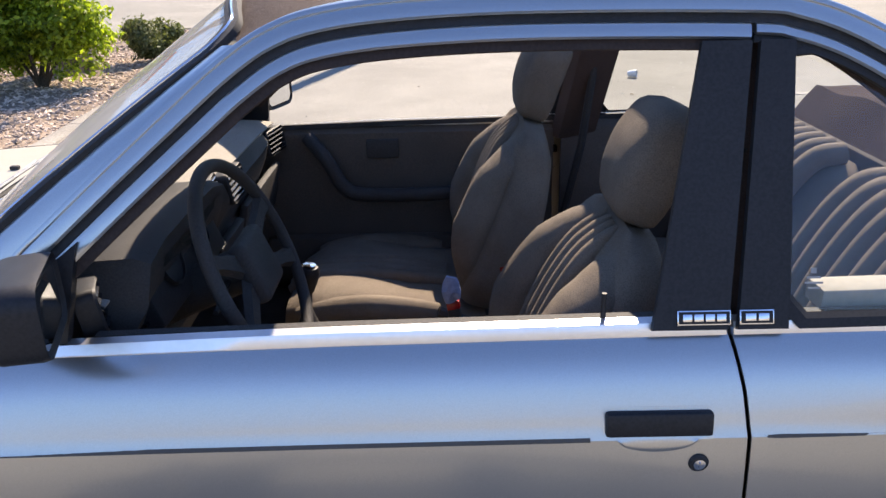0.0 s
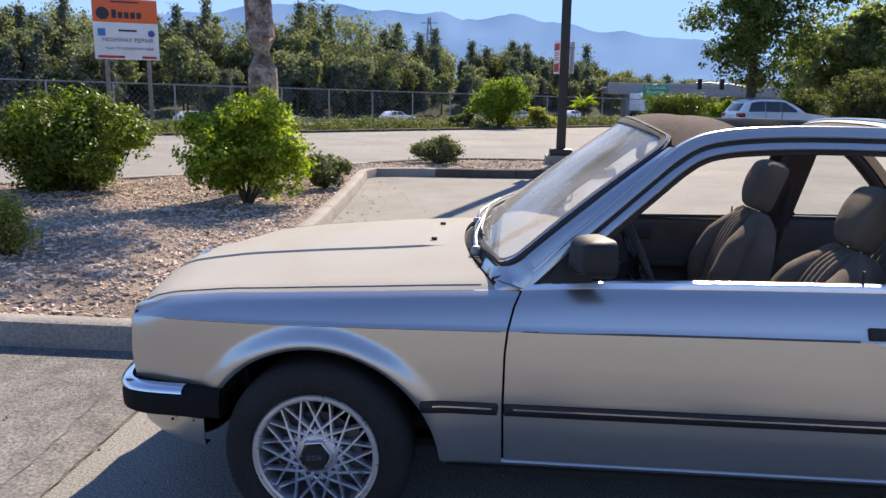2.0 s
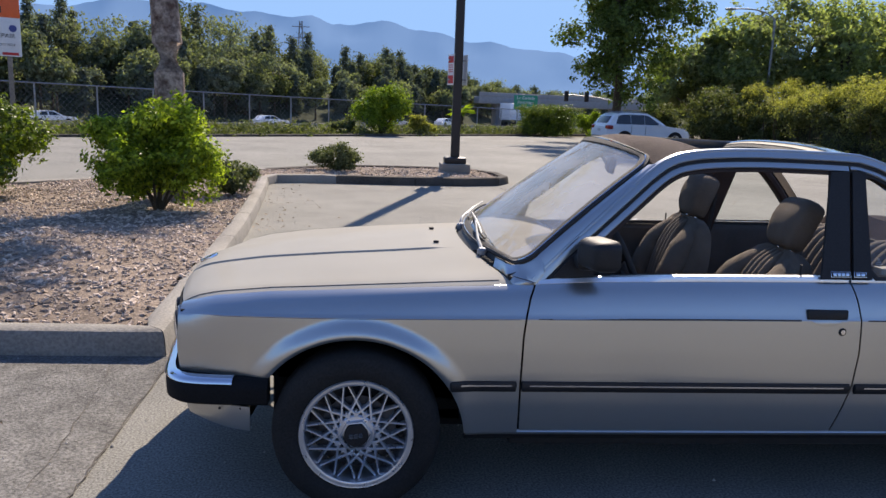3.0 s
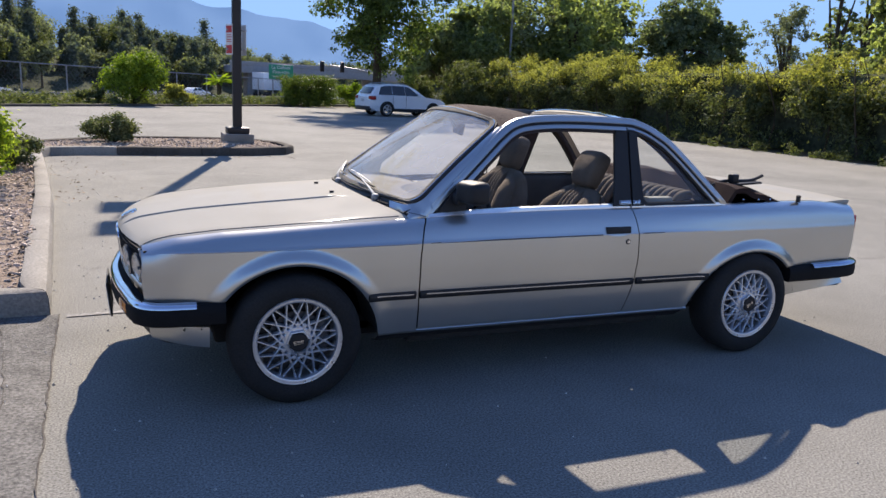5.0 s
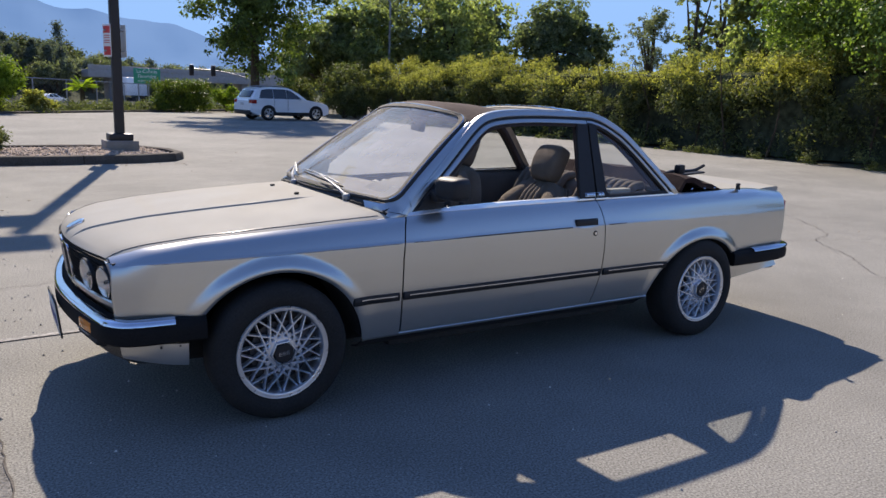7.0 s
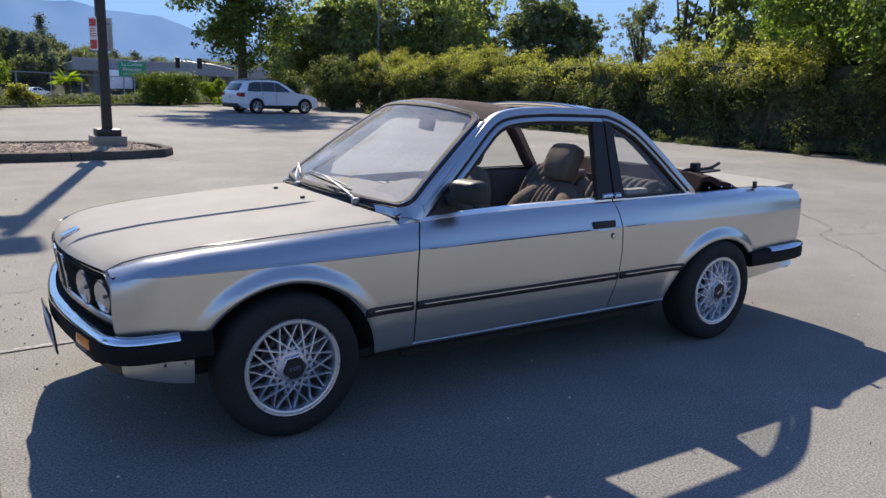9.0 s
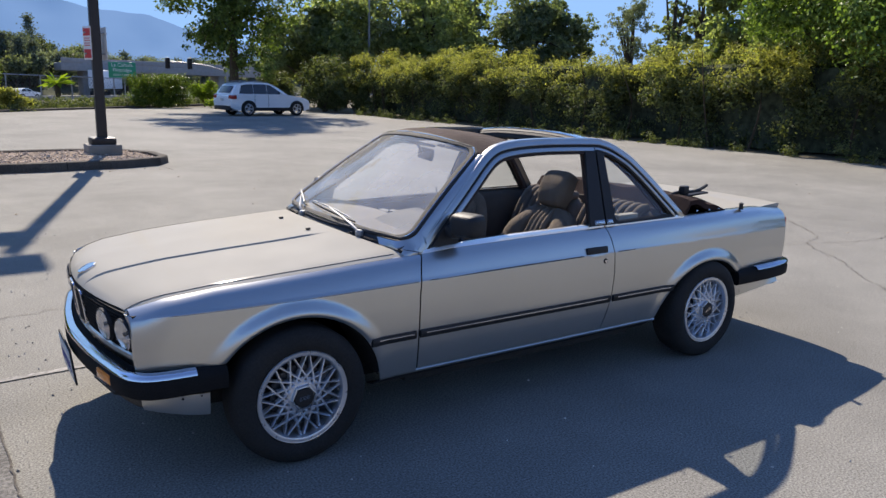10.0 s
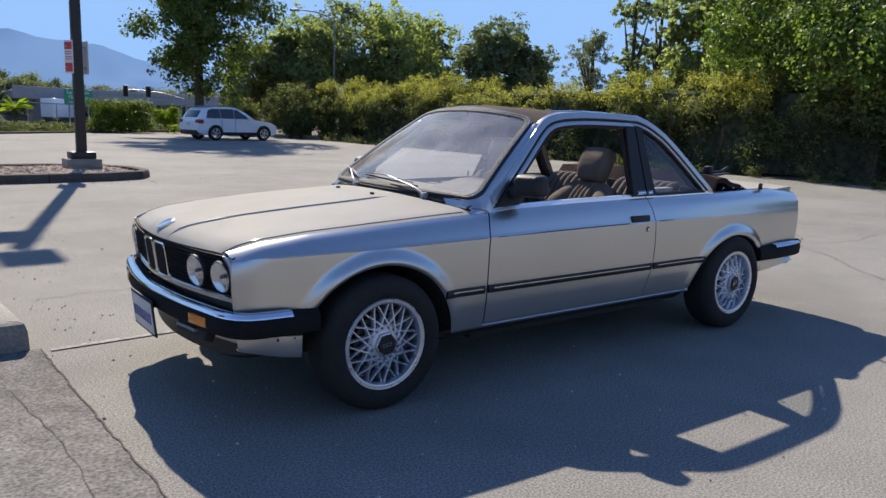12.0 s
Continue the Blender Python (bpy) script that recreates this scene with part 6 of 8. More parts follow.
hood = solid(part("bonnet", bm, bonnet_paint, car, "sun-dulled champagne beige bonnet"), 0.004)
bm = bmesh.new()
add_lathe(bm, ((0.040, -0.004), (0.040, 0.0035), (0.037, 0.005), (0.033, 0.004), (0.0, 0.005)), 28, Matrix.Translation((-0.664, 0, 0.7470)) @ pose(0, 0, 0, 0, -26, 0))
part("bonnet_badge", bm, chrome, hood, "round silver and blue badge")
for sgn in (-1, 1):
    tube("bonnet_seam", [Vector(hood_point(sgn * 0.965, v)) + Vector((0, 0, 0.0012)) for v in np.linspace(0.0, 0.97, 40)], 0.0013, body_line_mat, hood, n=5)
for y in (-0.172, 0.172):
    box("washer_nozzle", (0.022, 0.014, 0.010), Matrix.Translation((0.296, y, 0.8685)), rubber, hood, 0.003)
# flat strip of wing between bonnet and flank
for sgn in (-1, 1):
    bm = bmesh.new()
    rows = []
    for k in range(30):
        x = lerp(0.47, 0.60, k / 29)
        y = side_y(x, top_z(x))
        rows.append([(x, sgn * (y - 0.001), top_z(x)), (x, sgn * (y - 0.006), top_z(x) + 0.0015), (x, sgn * (y - 0.0105), top_z(x) - 0.003), (x, sgn * (y - 0.05), top_z(x) - 0.03)])
    add_grid(bm, rows)
    solid(part("wing_top", bm, paint, car), 0.004)

# ---- scuttle, screen pillars and windscreen ----
WS_B, WS_T = (0.450, 0.889), (0.985, 1.300)     # middle of the foot and of the head: x, z


def screen(u, v):
    """u: -1..1 across, v: 0 foot to 1 head."""
    w = lerp(0.660, 0.488, v)
    x = lerp(WS_B[0], WS_T[0], v) + lerp(0.115, 0.075, v) * abs(u) ** 2.2
    z = lerp(WS_B[1], WS_T[1], v) - lerp(0.012, 0.046, v) * abs(u) ** 2.2 + 0.012 * math.sin(math.pi * v)
    return Vector((x, u * w, z))


loop = [(p[0] + 0, p[1] + 0.5) for p in rounded_loop(1.98, 0.985, 0.10, 8)]
dense = []
for i, p in enumerate(loop):
    q = loop[(i + 1) % len(loop)]
    m = 1 if math.hypot(q[0] - p[0], q[1] - p[1]) < 0.1 else 14
    dense += [(lerp(p[0], q[0], k / m), lerp(p[1], q[1], k / m)) for k in range(m)]
poly_glass("windscreen", dense, lambda u, v: screen(u, v), windscreen_glass, car, 8).visible_shadow = False


def screen_frame(name, g0, g1, lift, material, r=0.004):
    """A moulding round the windscreen; g0, g1: how far out of the edge of the glass."""
    rings = []
    for u, v in dense:
        c = screen(u, v)
        o = (screen(u * 1.05, 0.5 + (v - 0.5) * 1.05) - c).normalized()
        t = 0.02
        nrm = (screen(u + t, v) - screen(u - t, v)).cross(screen(u, v + t) - screen(u, v - t)).normalized()
        if nrm.z < 0:
            nrm = -nrm
        rings.append([c + o * g0 - nrm * 0.006, c + o * g0 + nrm * lift, c + o * (g0 + g1) / 2 + nrm * (lift + r), c + o * g1 + nrm * lift, c + o * g1 - nrm * 0.006])
    bm = bmesh.new()
    add_grid(bm, rings, closed_u=True, closed_v=True)
    return part(name, bm, material, car)


screen_frame("windscreen_seal", -0.013, 0.027, 0.005, rubber)
screen_frame("windscreen_trim", 0.011, 0.0155, 0.009, chrome, 0.002)
# pillars: from the seal to the roof rail
def pillar_row(sgn, v):
    a = screen(sgn * 1.02, v)
    tx = lerp(0.598, 1.115, v)
    tz = interp(tx, [(p.x, p.y) for p in RAIL])
    k = smooth01((tz - 0.80) / 0.30)
    b = Vector((tx, sgn * (glass_y(tz) + lerp(-0.010, 0.010, k)), tz + 0.001))
    mid = a.lerp(b, 0.5) + Vector((-0.003, sgn * 0.006 * k, 0.003))
    return [a - Vector((0, 0, 0.004)), a.lerp(mid, 0.5) + Vector((-0.001, sgn * 0.002, 0.001)), mid, mid.lerp(b, 0.5) + Vector((0, sgn * 0.002, 0.001)), b]


for sgn in (-1, 1):
    bm = bmesh.new()
    add_grid(bm, [pillar_row(sgn, lerp(0.1075, 0.94, k / 14)) for k in range(15)])
    solid(part("screen_pillar", bm, paint, car), 0.006)
# scuttle behind the bonnet with the dark air intake
bm = bmesh.new()
rows = []
for k in range(41):
    u = lerp(-0.93, 0.93, k / 40)
    h = hood_point(u, 1.0)
    s = screen(u, -0.015)
    rows.append([(h[0] - 0.02, h[1], h[2] - 0.020), (h[0] + 0.004, h[1], h[2] - 0.022), tuple(Vector(h).lerp(s, 0.55) - Vector((0, 0, 0.016))), (s.x, s.y, s.z - 0.004)])
add_grid(bm, rows)
scuttle = solid(part("scuttle", bm, black_trim, car), 0.01)
# painted corner from the bonnet to the screen pillar, with its seam to the wing
for sgn in (-1, 1):
    edge = [Vector(hood_point(sgn * u, 1.0)) + Vector((0.001, 0, -0.002)) for u in (0.78, 0.86, 0.92, 0.97, 1.0)] + [Vector((0.575, sgn * 0.6905, 0.8125)), Vector((0.606, sgn * 0.694, 0.8165))]
    seam = [edge[0] + Vector((0.006, 0, 0.003)), edge[1] + Vector((0.008, 0, 0.004))] + [Vector((x, sgn * y, z)) for x, y, z in ((0.517, 0.640, 0.839), (0.540, 0.663, 0.837), (0.561, 0.679, 0.834), (0.590, 0.690, 0.829), (0.613, 0.697, 0.824), (0.633, 0.692, 0.846), (0.6535, 0.6845, 0.870))]
    head = [screen(sgn * u, v) for u, v in ((0.74, -0.022), (0.81, -0.022), (0.87, -0.022), (0.91, -0.020), (0.945, -0.009), (0.972, 0.010), (0.995, 0.036), (1.012, 0.070), (1.02, 0.1075))]
    edge, seam, head = (bezier_path(q, 4) for q in (edge, seam, head))
    bm = bmesh.new()
    add_grid(bm, [[e - Vector((0.004, 0, 0.012)), e, e.lerp(q, 0.5) + Vector((0, sgn * 0.002, 0.002)), q - Vector((0, 0, 0.0015)), q - Vector((-0.002, 0, 0.008))] for e, q in list(zip(edge, seam))[12:]])
    part("wing_corner", bm, paint, car)
    bm = bmesh.new()
    rows = [[q + Vector((0.001, 0, -0.006)), q, q.lerp(h, 0.33) + Vector((0, sgn * 0.001, 0.001)), q.lerp(h, 0.66) + Vector((0, sgn * 0.001, 0.001)), h - Vector((0, 0, 0.004))] for q, h in zip(seam, head)]
    end = list(reversed(pillar_row(sgn, 0.1075)))
    add_grid(bm, rows[:-2] + [end])
    part("scuttle_corner", bm, paint, car)
    tube("scuttle_seam", [q + Vector((0.0005, 0, -0.001)) for q in seam[12:25]], 0.0016, rubber, car, n=6)
for y in (-0.42, 0.36):
    grille = bmesh.new()
    for k in range(9):
        u = (y + 0.022 * (k - 4)) / 0.672
        h, s = Vector(hood_point(u, 1.0)), screen(u, -0.015)
        c = h.lerp(s, 0.45)
        add_box(grille, (0.040, 0.006, 0.008), Matrix.Translation(c + Vector((0.006, 0, -0.006))), 0.0)
    part("air_intake", grille, rubber, scuttle)


def wiper(u0, ua, ub, va, vb):
    """Parked arm from its spindle at u0 to the middle of a blade that lies along the foot of the screen from ua to ub."""
    off = Vector((-0.012, 0, 0.016))
    foot = screen(u0, -0.045) + Vector((0.0, 0, 0.006))
    a, b = screen(ua, va) + off, screen(ub, vb) + off
    mid = a.lerp(b, 0.5) + Vector((-0.010, 0, 0.014))
    knee = foot.lerp(mid, 0.35) + Vector((-0.010, 0, 0.016))
    bm = bmesh.new()
    add_tube(bm, bezier_path([foot, foot.lerp(knee, 0.5) + Vector((-0.004, 0, 0.006)), knee, mid], 4), [0.009, 0.009, 0.0085, 0.008, 0.0075, 0.007, 0.0065, 0.006, 0.0055, 0.005, 0.0045, 0.004, 0.004], 8)
    add_lathe(bm, ((0.020, -0.03), (0.020, 0.006), (0.013, 0.014), (0.0, 0.014)), 14, Matrix.Translation(foot))
    arm = part("wiper", bm, galvanised, car, "silver wiper arm with a black blade")
    bm = bmesh.new()
    add_tube(bm, [a.lerp(b, t) + Vector((-0.004, 0, 0.006 + 0.008 * math.sin(math.pi * t))) for t in np.linspace(0.05, 0.95, 9)], 0.0035, 6)
    part("blade_carrier", bm, galvanised, arm)
    bm = bmesh.new()
    add_tube(bm, [screen(lerp(ua, ub, t), lerp(va, vb, t)) + Vector((-0.006, 0, 0.009)) for t in np.linspace(0, 1, 11)], 0.0045, 6)
    part("wiper_blade", bm, rubber, arm)


wiper(-0.58, -0.46, 0.33, 0.030, 0.075)
wiper(0.34, 0.40, 0.93, 0.030, 0.110)

# ---- nose: grille panel, twin headlights, kidneys ----
PANEL_END = ((0.535, 0.668), (0.56, 0.667), (0.60, 0.657), (0.64, 0.634), (0.69, 0.598))    # height, half width


def panel_x(y, z):
    return lerp(-0.694, -0.714, (z - 0.53) / 0.16) + nose_x(y)


nose = bmesh.new()
rows = []
for k in range(33):
    y = lerp(-0.655, 0.655, k / 32)
    rows.append([(panel_x(y, z) + d, y, z) for z, d in ((0.694, 0.0), (0.61, 0.0), (0.532, 0.0), (0.520, 0.01))])
add_grid(nose, rows)
front = solid(part("grille_panel", nose, grille_black, car, "black slatted grille panel"), 0.02)
LAMPS = ((0.420, 0.063, 11), (0.588, 0.061, 14))       # y, radius, turn outward
for z in np.linspace(0.545, 0.682, 11):
    cuts = [0.16]
    for y, r, turn in LAMPS:
        half = math.sqrt(max(0.0, (r + 0.006) ** 2 - (z - 0.612) ** 2))
        cuts += [y - half, y + half]
    cuts.append(max(interp(z, PANEL_END) - 0.012, cuts[-1] + 0.004))
    for sgn in (-1, 1):
        for y0, y1 in zip(cuts[::2], cuts[1::2]):
            bm = bmesh.new()
            rings = []
            for k in range(5):
                y = sgn * lerp(y0, y1, k / 4)
                x = panel_x(y, z)
                rings.append([(x + 0.004, y, z - 0.004), (x - 0.007, y, z - 0.003), (x - 0.007, y, z + 0.002), (x + 0.004, y, z + 0.003)])
            add_loft(bm, rings)
            part("grille_slat", bm, grille_black, front)
for sgn in (-1, 1):
    for y, r, turn in LAMPS:
        m = Matrix.Translation((panel_x(y, 0.612) - 0.006, sgn * y, 0.612)) @ pose(0, 0, 0, 0, 0, -sgn * turn) @ pose(0, 0, 0, 0, -97, 0)
        bm = bmesh.new()
        add_lathe(bm, ((r * 0.98, 0.004), (r * 1.0, 0.013), (r * 1.03, 0.014), (r * 1.06, 0.010), (r * 1.07, -0.014)), 40, m)
        lamp = part("headlight", bm, black_trim, car, "round headlight with a bright reflector")
        bm = bmesh.new()
        add_lathe(bm, ((0.002, -0.005), (r * 0.3, -0.0035), (r * 0.6, 0.001), (r * 0.85, 0.008), (r * 0.98, 0.013)), 40, m)
        part("reflector", bm, reflector_mat, lamp)
        bm = bmesh.new()
        add_lathe(bm, ((0.008, -0.003), (0.008, 0.008), (0.006, 0.010), (0.0005, 0.010)), 16, m)
        part("bulb_cap", bm, black_trim, lamp)
        bm = bmesh.new()
        add_lathe(bm, ((r * 0.985, 0.013), (r * 0.92, 0.017), (r * 0.7, 0.022), (r * 0.35, 0.025), (0.0005, 0.026)), 40, m)
        part("headlight_lens", bm, lens_glass, lamp)
    # kidney: chrome frame with upright bars
    kidney = bmesh.new()
    rings = []
    for wz, d in ((0.0, 0.0), (0.0, 0.011), (0.005, 0.014), (0.011, 0.010), (0.011, -0.01)):
        ring = []
        for p in rounded_loop(0.146 - 2 * wz, 0.158 - 2 * wz, 0.028, 5):
            z = 0.604 + p[1]
            y = sgn * 0.076 + p[0]
            ring.append((panel_x(y, z) - d, y, z))
        rings.append(ring)
    add_grid(kidney, rings, closed_u=True)
    kd = part("kidney_grille", kidney, chrome, car, "chrome-framed upright kidney grille")
    for k in range(7):
        y = sgn * 0.076 + lerp(-0.054, 0.054, k / 6)
        tube("upright_bar", [(panel_x(y, 0.536) - 0.006, y, 0.536), (panel_x(y, 0.672) - 0.006, y, 0.672)], 0.0028, rubber, kd, n=6)
# painted strip under the grille and nose corners
bm = bmesh.new()
rows = []
for k in range(41):
    y = lerp(-0.664, 0.664, k / 40)
    nx = nose_x(y)
    rows.append([(-0.680 + nx, y, 0.538), (-0.697 + nx, y, 0.536), (-0.703 + nx, y, 0.530), (-0.704 + nx, y, 0.514), (-0.694 + nx, y, 0.507), (-0.66 + nx, y, 0.49), (-0.66 + nx, y, 0.42)])
add_grid(bm, rows)
solid(part("nose_strip", bm, paint, car), 0.004)
for sgn in (-1, 1):
    bm = bmesh.new()
    rows = []
    for k in range(12):
        z = lerp(0.44, 0.695, k / 11)
        y1 = side_y(-0.62, max(z, 0.47))
        x1 = -0.62 + 0.10 * max(0.0, 0.56 - z)
        yi = min(interp(z, PANEL_END), y1 - 0.012)
        xg = min(panel_x(yi, z) - 0.004, x1 - 0.004)
        rows.append([(xg + 0.02, sgn * (yi - 0.002), z), (xg, sgn * yi, z), (lerp(xg, x1, 0.25) - 0.004, sgn * lerp(yi, y1, 0.55), z), (lerp(xg, x1, 0.6) - 0.002, sgn * lerp(yi, y1, 0.88), z), (x1 + 0.001, sgn * (y1 - 0.001), z)])
    add_grid(bm, rows)
    solid(part("nose_corner", bm, paint, car), 0.004)

# ---- bumpers ----
def bumper(name, path, sec, material, parent, label=""):
    """Section (out, z) swept along a path in plan."""
    pts = bezier_path([(p[0], p[1], 0) for p in path], 6)
    rings = []
    for i, p in enumerate(pts):
        t = (pts[min(i + 1, len(pts) - 1)] - pts[max(i - 1, 0)]).normalized()
        n = Vector((t.y, -t.x, 0))
        rings.append([p + n * o + Vector((0, 0, z)) for o, z in sec])
    bm = bmesh.new()
    add_loft(bm, rings)
    return part(name, bm, material, parent, label)


HALF = [(-0.303, -0.760), (-0.42, -0.758), (-0.548, -0.748), (-0.614, -0.718), (-0.655, -0.650), (-0.687, -0.50), (-0.721, -0.28), (-0.740, 0)]
FRONT_PATH = HALF + [(x, -y) for x, y in HALF[-2::-1]]
SEC = ((-0.05, 0.399), (0.004, 0.396), (0.016, 0.405), (0.018, 0.445), (0.012, 0.472), (-0.004, 0.487), (-0.05, 0.491))
fb = bumper("front_bumper", FRONT_PATH, [(-o, z - 0.006) for o, z in SEC], grille_black, car, "black bumper with a chrome top")
CH = ((0.0, 0.485), (0.012, 0.481), (0.015, 0.475), (0.0195, 0.475), (0.017, 0.484), (0.005, 0.494), (-0.016, 0.4965), (-0.017, 0.4925))
bumper("chrome_blade", [p for p in FRONT_PATH if p[0] < -0.33], [(-o, z - 0.006) for o, z in CH], chrome, fb)
REAR_HALF = [(2.865, -0.766), (3.05, -0.763), (3.28, -0.750), (3.43, -0.720), (3.492, -0.65), (3.525, -0.4), (3.535, 0)]
REAR_PATH = REAR_HALF + [(x, -y) for x, y in REAR_HALF[-2::-1]]
rb = bumper("rear_bumper", REAR_PATH, [(o, z + 0.004) for o, z in ((-0.045, 0.399),) + SEC[1:-1] + ((-0.045, 0.491),)], grille_black, car, "black bumper with a chrome top")
bumper("chrome_blade", REAR_PATH[1:-1], [(o, z + 0.004) for o, z in CH], dark_chrome, rb)
# lower front: dark apron, painted corner pieces, indicator, number plate
bm = bmesh.new()
rows = []
for k in range(41):
    y = lerp(-0.66, 0.66, k / 40)
    nx = nose_x(y) * 1.25
    up = 0.055 * abs(y / 0.66) ** 5
    rows.append([(-0.672 + nx, y, 0.41), (-0.668 + nx, y, 0.365), (-0.64 + nx, y, 0.300 + up * 0.5), (-0.645 + nx, y, 0.252 + up), (-0.62 + nx, y, 0.236 + up), (-0.4, y, 0.236 + up)])
add_grid(bm, rows)
solid(part("front_apron", bm, black_trim, car, "matt black apron below the bumper"), 0.006)
for sgn in (-1, 1):
    # painted panel between bumper and apron
    bm = bmesh.new()
    rows = []
    for k in range(13):
        y = lerp(0.20, 0.668, k / 12)
        nx = nose_x(y) * 1.25
        rows.append([(-0.672 + nx, sgn * y, 0.410), (-0.679 + nx, sgn * y, 0.400), (-0.678 + nx, sgn * y, 0.365), (-0.662 + nx, sgn * y, 0.328), (-0.650 + nx, sgn * y, 0.324)])
    add_grid(bm, rows)
    solid(part("apron_panel", bm, paint, car), 0.004)
    bm = bmesh.new()
    rows = []
    for k in range(9):
        t = k / 8
        zt, zb = lerp(0.402, 0.386, t), lerp(0.320, 0.284, t)
        x = lerp(-0.606, -0.368, t)
        y = 0.744 - 0.075 * max(0, (-0.40 - x) / 0.19) ** 1.8
        rows.append([(x + 0.012, sgn * (y - 0.03), zt), (x, sgn * y, lerp(zt, zb, 0.1)), (x + 0.006 * (1 - t), sgn * (y - 0.002), lerp(zt, zb, 0.75)), (x + 0.012 * (1 - t), sgn * (y - 0.008), zb), (x + 0.016 * (1 - t), sgn * (y - 0.045), zb - 0.002)])
    add_grid(bm, rows)
    corner = solid(part("apron_corner", bm, paint, car), 0.004)
    for xx in (-0.47, -0.40):
        bm = bmesh.new()
        add_lathe(bm, ((0.005, -0.002), (0.004, 0.003), (0.0, 0.003)), 10, Matrix.Translation((xx, sgn * 0.741, 0.370)) @ pose(0, 0, 0, -90 * sgn))
        part("rivet", bm, rubber, corner)
    box("front_indicator", (0.02, 0.13, 0.042), Matrix.Translation((-0.698, sgn * 0.50, 0.428)) @ pose(0, 0, 0, 0, 0, -sgn * 12), amber, fb, 0.006, "amber indicator lens")
    box("fog_lamp_recess", (0.05, 0.24, 0.050), Matrix.Translation((-0.655, sgn * 0.34, 0.340)) @ pose(0, 0, 0, 0, 25, -sgn * 9), rubber, car, 0.01)
    box("tow_bracket", (0.03, 0.15, 0.014), Matrix.Translation((-0.684, sgn * 0.33, 0.358)) @ pose(0, 0, 0, 0, 12, -sgn * 9), galvanised, car, 0.004)
PM = Matrix.Translation((-0.765, 0.018, 0.352)) @ pose(0, 0, 0, 0, -6, 0)
box("number_plate", (0.008, 0.315, 0.165), PM, rubber, fb, 0.002, "white number plate in a black frame")
box("plate_face", (0.004, 0.295, 0.140), PM @ Matrix.Translation((-0.005, 0, 0)), plate_mat, fb, 0.001)
for k in range(7):
    box("plate_bar", (0.002, 0.024, 0.048), PM @ Matrix.Translation((-0.0078, -0.115 + 0.0385 * k, -0.006)), plate_blue, fb, 0.0)

# ---- tail ----
bm = bmesh.new()
rows = []
for k in range(33):
    u = lerp(-1, 1, k / 32)
    row = []
    for z, x, w in ((0.345, 3.36, 0.66), (0.39, 3.395, 0.68), (0.47, 3.415, side_y(3.44, 0.5)), (0.60, 3.438, side_y(3.44, 0.6)), (0.74, 3.446, side_y(3.44, 0.74)), (0.80, 3.446, side_y(3.44, 0.80)), (0.826, 3.438, side_y(3.44, 0.826))):
        row.append((x + 0.035 * (1 - u * u), u * w, z))
    rows.append(row)
add_grid(bm, rows)
solid(part("tail_panel", bm, paint, car), 0.006)
for sgn in (-1, 1):
    box("tail_light", (0.03, 0.30, 0.135), Matrix.Translation((3.458, sgn * 0.520, 0.700)) @ pose(0, 0, 0, 0, 0, sgn * -3), red_lens, car, 0.01, "red and amber tail light cluster")
    bm = bmesh.new()
    rows = []
    for x in np.linspace(2.87, 3.38, 8):
        rows.append([(x, sgn * side_y(x, 0.47), 0.475), (x, sgn * (side_y(x, 0.40) - 0.004), 0.40), (x, sgn * 0.715, lerp(0.30, 0.355, (x - 2.87) / 0.51)), (x, sgn * 0.66, lerp(0.285, 0.345, (x - 2.87) / 0.51))])
    add_grid(bm, rows)
    solid(part("rear_lower_panel", bm, paint, car), 0.006)
bm = bmesh.new()
rows = []
for k in range(12):
    x = lerp(2.80, 3.452, k / 11)
    w = side_y(min(x, 3.44), top_z(min(x, 3.44))) - 0.05
    zc = interp(x, ((2.8, 0.860), (3.0, 0.858), (3.33, 0.847), (3.42, 0.836), (3.452, 0.820)))
    ze = top_z(min(x, 3.44)) + 0.003
    rows.append([(x + 0.03 * (1 - u * u) * smooth01((x - 3.28) / 0.15), u * w, lerp(zc, ze, abs(u) ** 3)) for u in np.linspace(-1, 1, 25)])
rows.append([(p[0] + 0.004, p[1], p[2] - 0.10) for p in rows[-1]])
add_grid(bm, rows)
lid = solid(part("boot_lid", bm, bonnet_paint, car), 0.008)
bm = bmesh.new()
rings = []
for u in np.linspace(-1, 1, 25):
    y = u * 0.61
    xo = 0.035 * (1 - u * u)
    e = 1 - 0.35 * abs(u) ** 6
    rings.append([(3.25 + xo, y, 0.842), (3.34 + xo, y, 0.842 + 0.012 * e), (3.435 + xo, y, 0.842 + 0.020 * e), (3.462 + xo, y, 0.842 + 0.013 * e), (3.450 + xo, y, 0.826)])
add_loft(bm, rings)
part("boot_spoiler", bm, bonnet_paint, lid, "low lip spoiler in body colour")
# wing strips either side of the boot lid and deck
for sgn in (-1, 1):
    bm = bmesh.new()
    rows = []
    for k in range(24):
        x = lerp(2.32, 3.43, k / 23)
        y = side_y(x, top_z(x))
        rows.append([(x, sgn * (y - 0.001), top_z(x)), (x, sgn * (y - 0.010), top_z(x) + 0.004), (x, sgn * (y - 0.05), top_z(x) + 0.001)])
    add_grid(bm, rows)
    solid(part("rear_wing_top", bm, paint, car), 0.004)

# ---- roof: canvas header, cross bar, folded top ----
def rail_z(x):
    return interp(x, [(p.x, p.y) for p in RAIL])


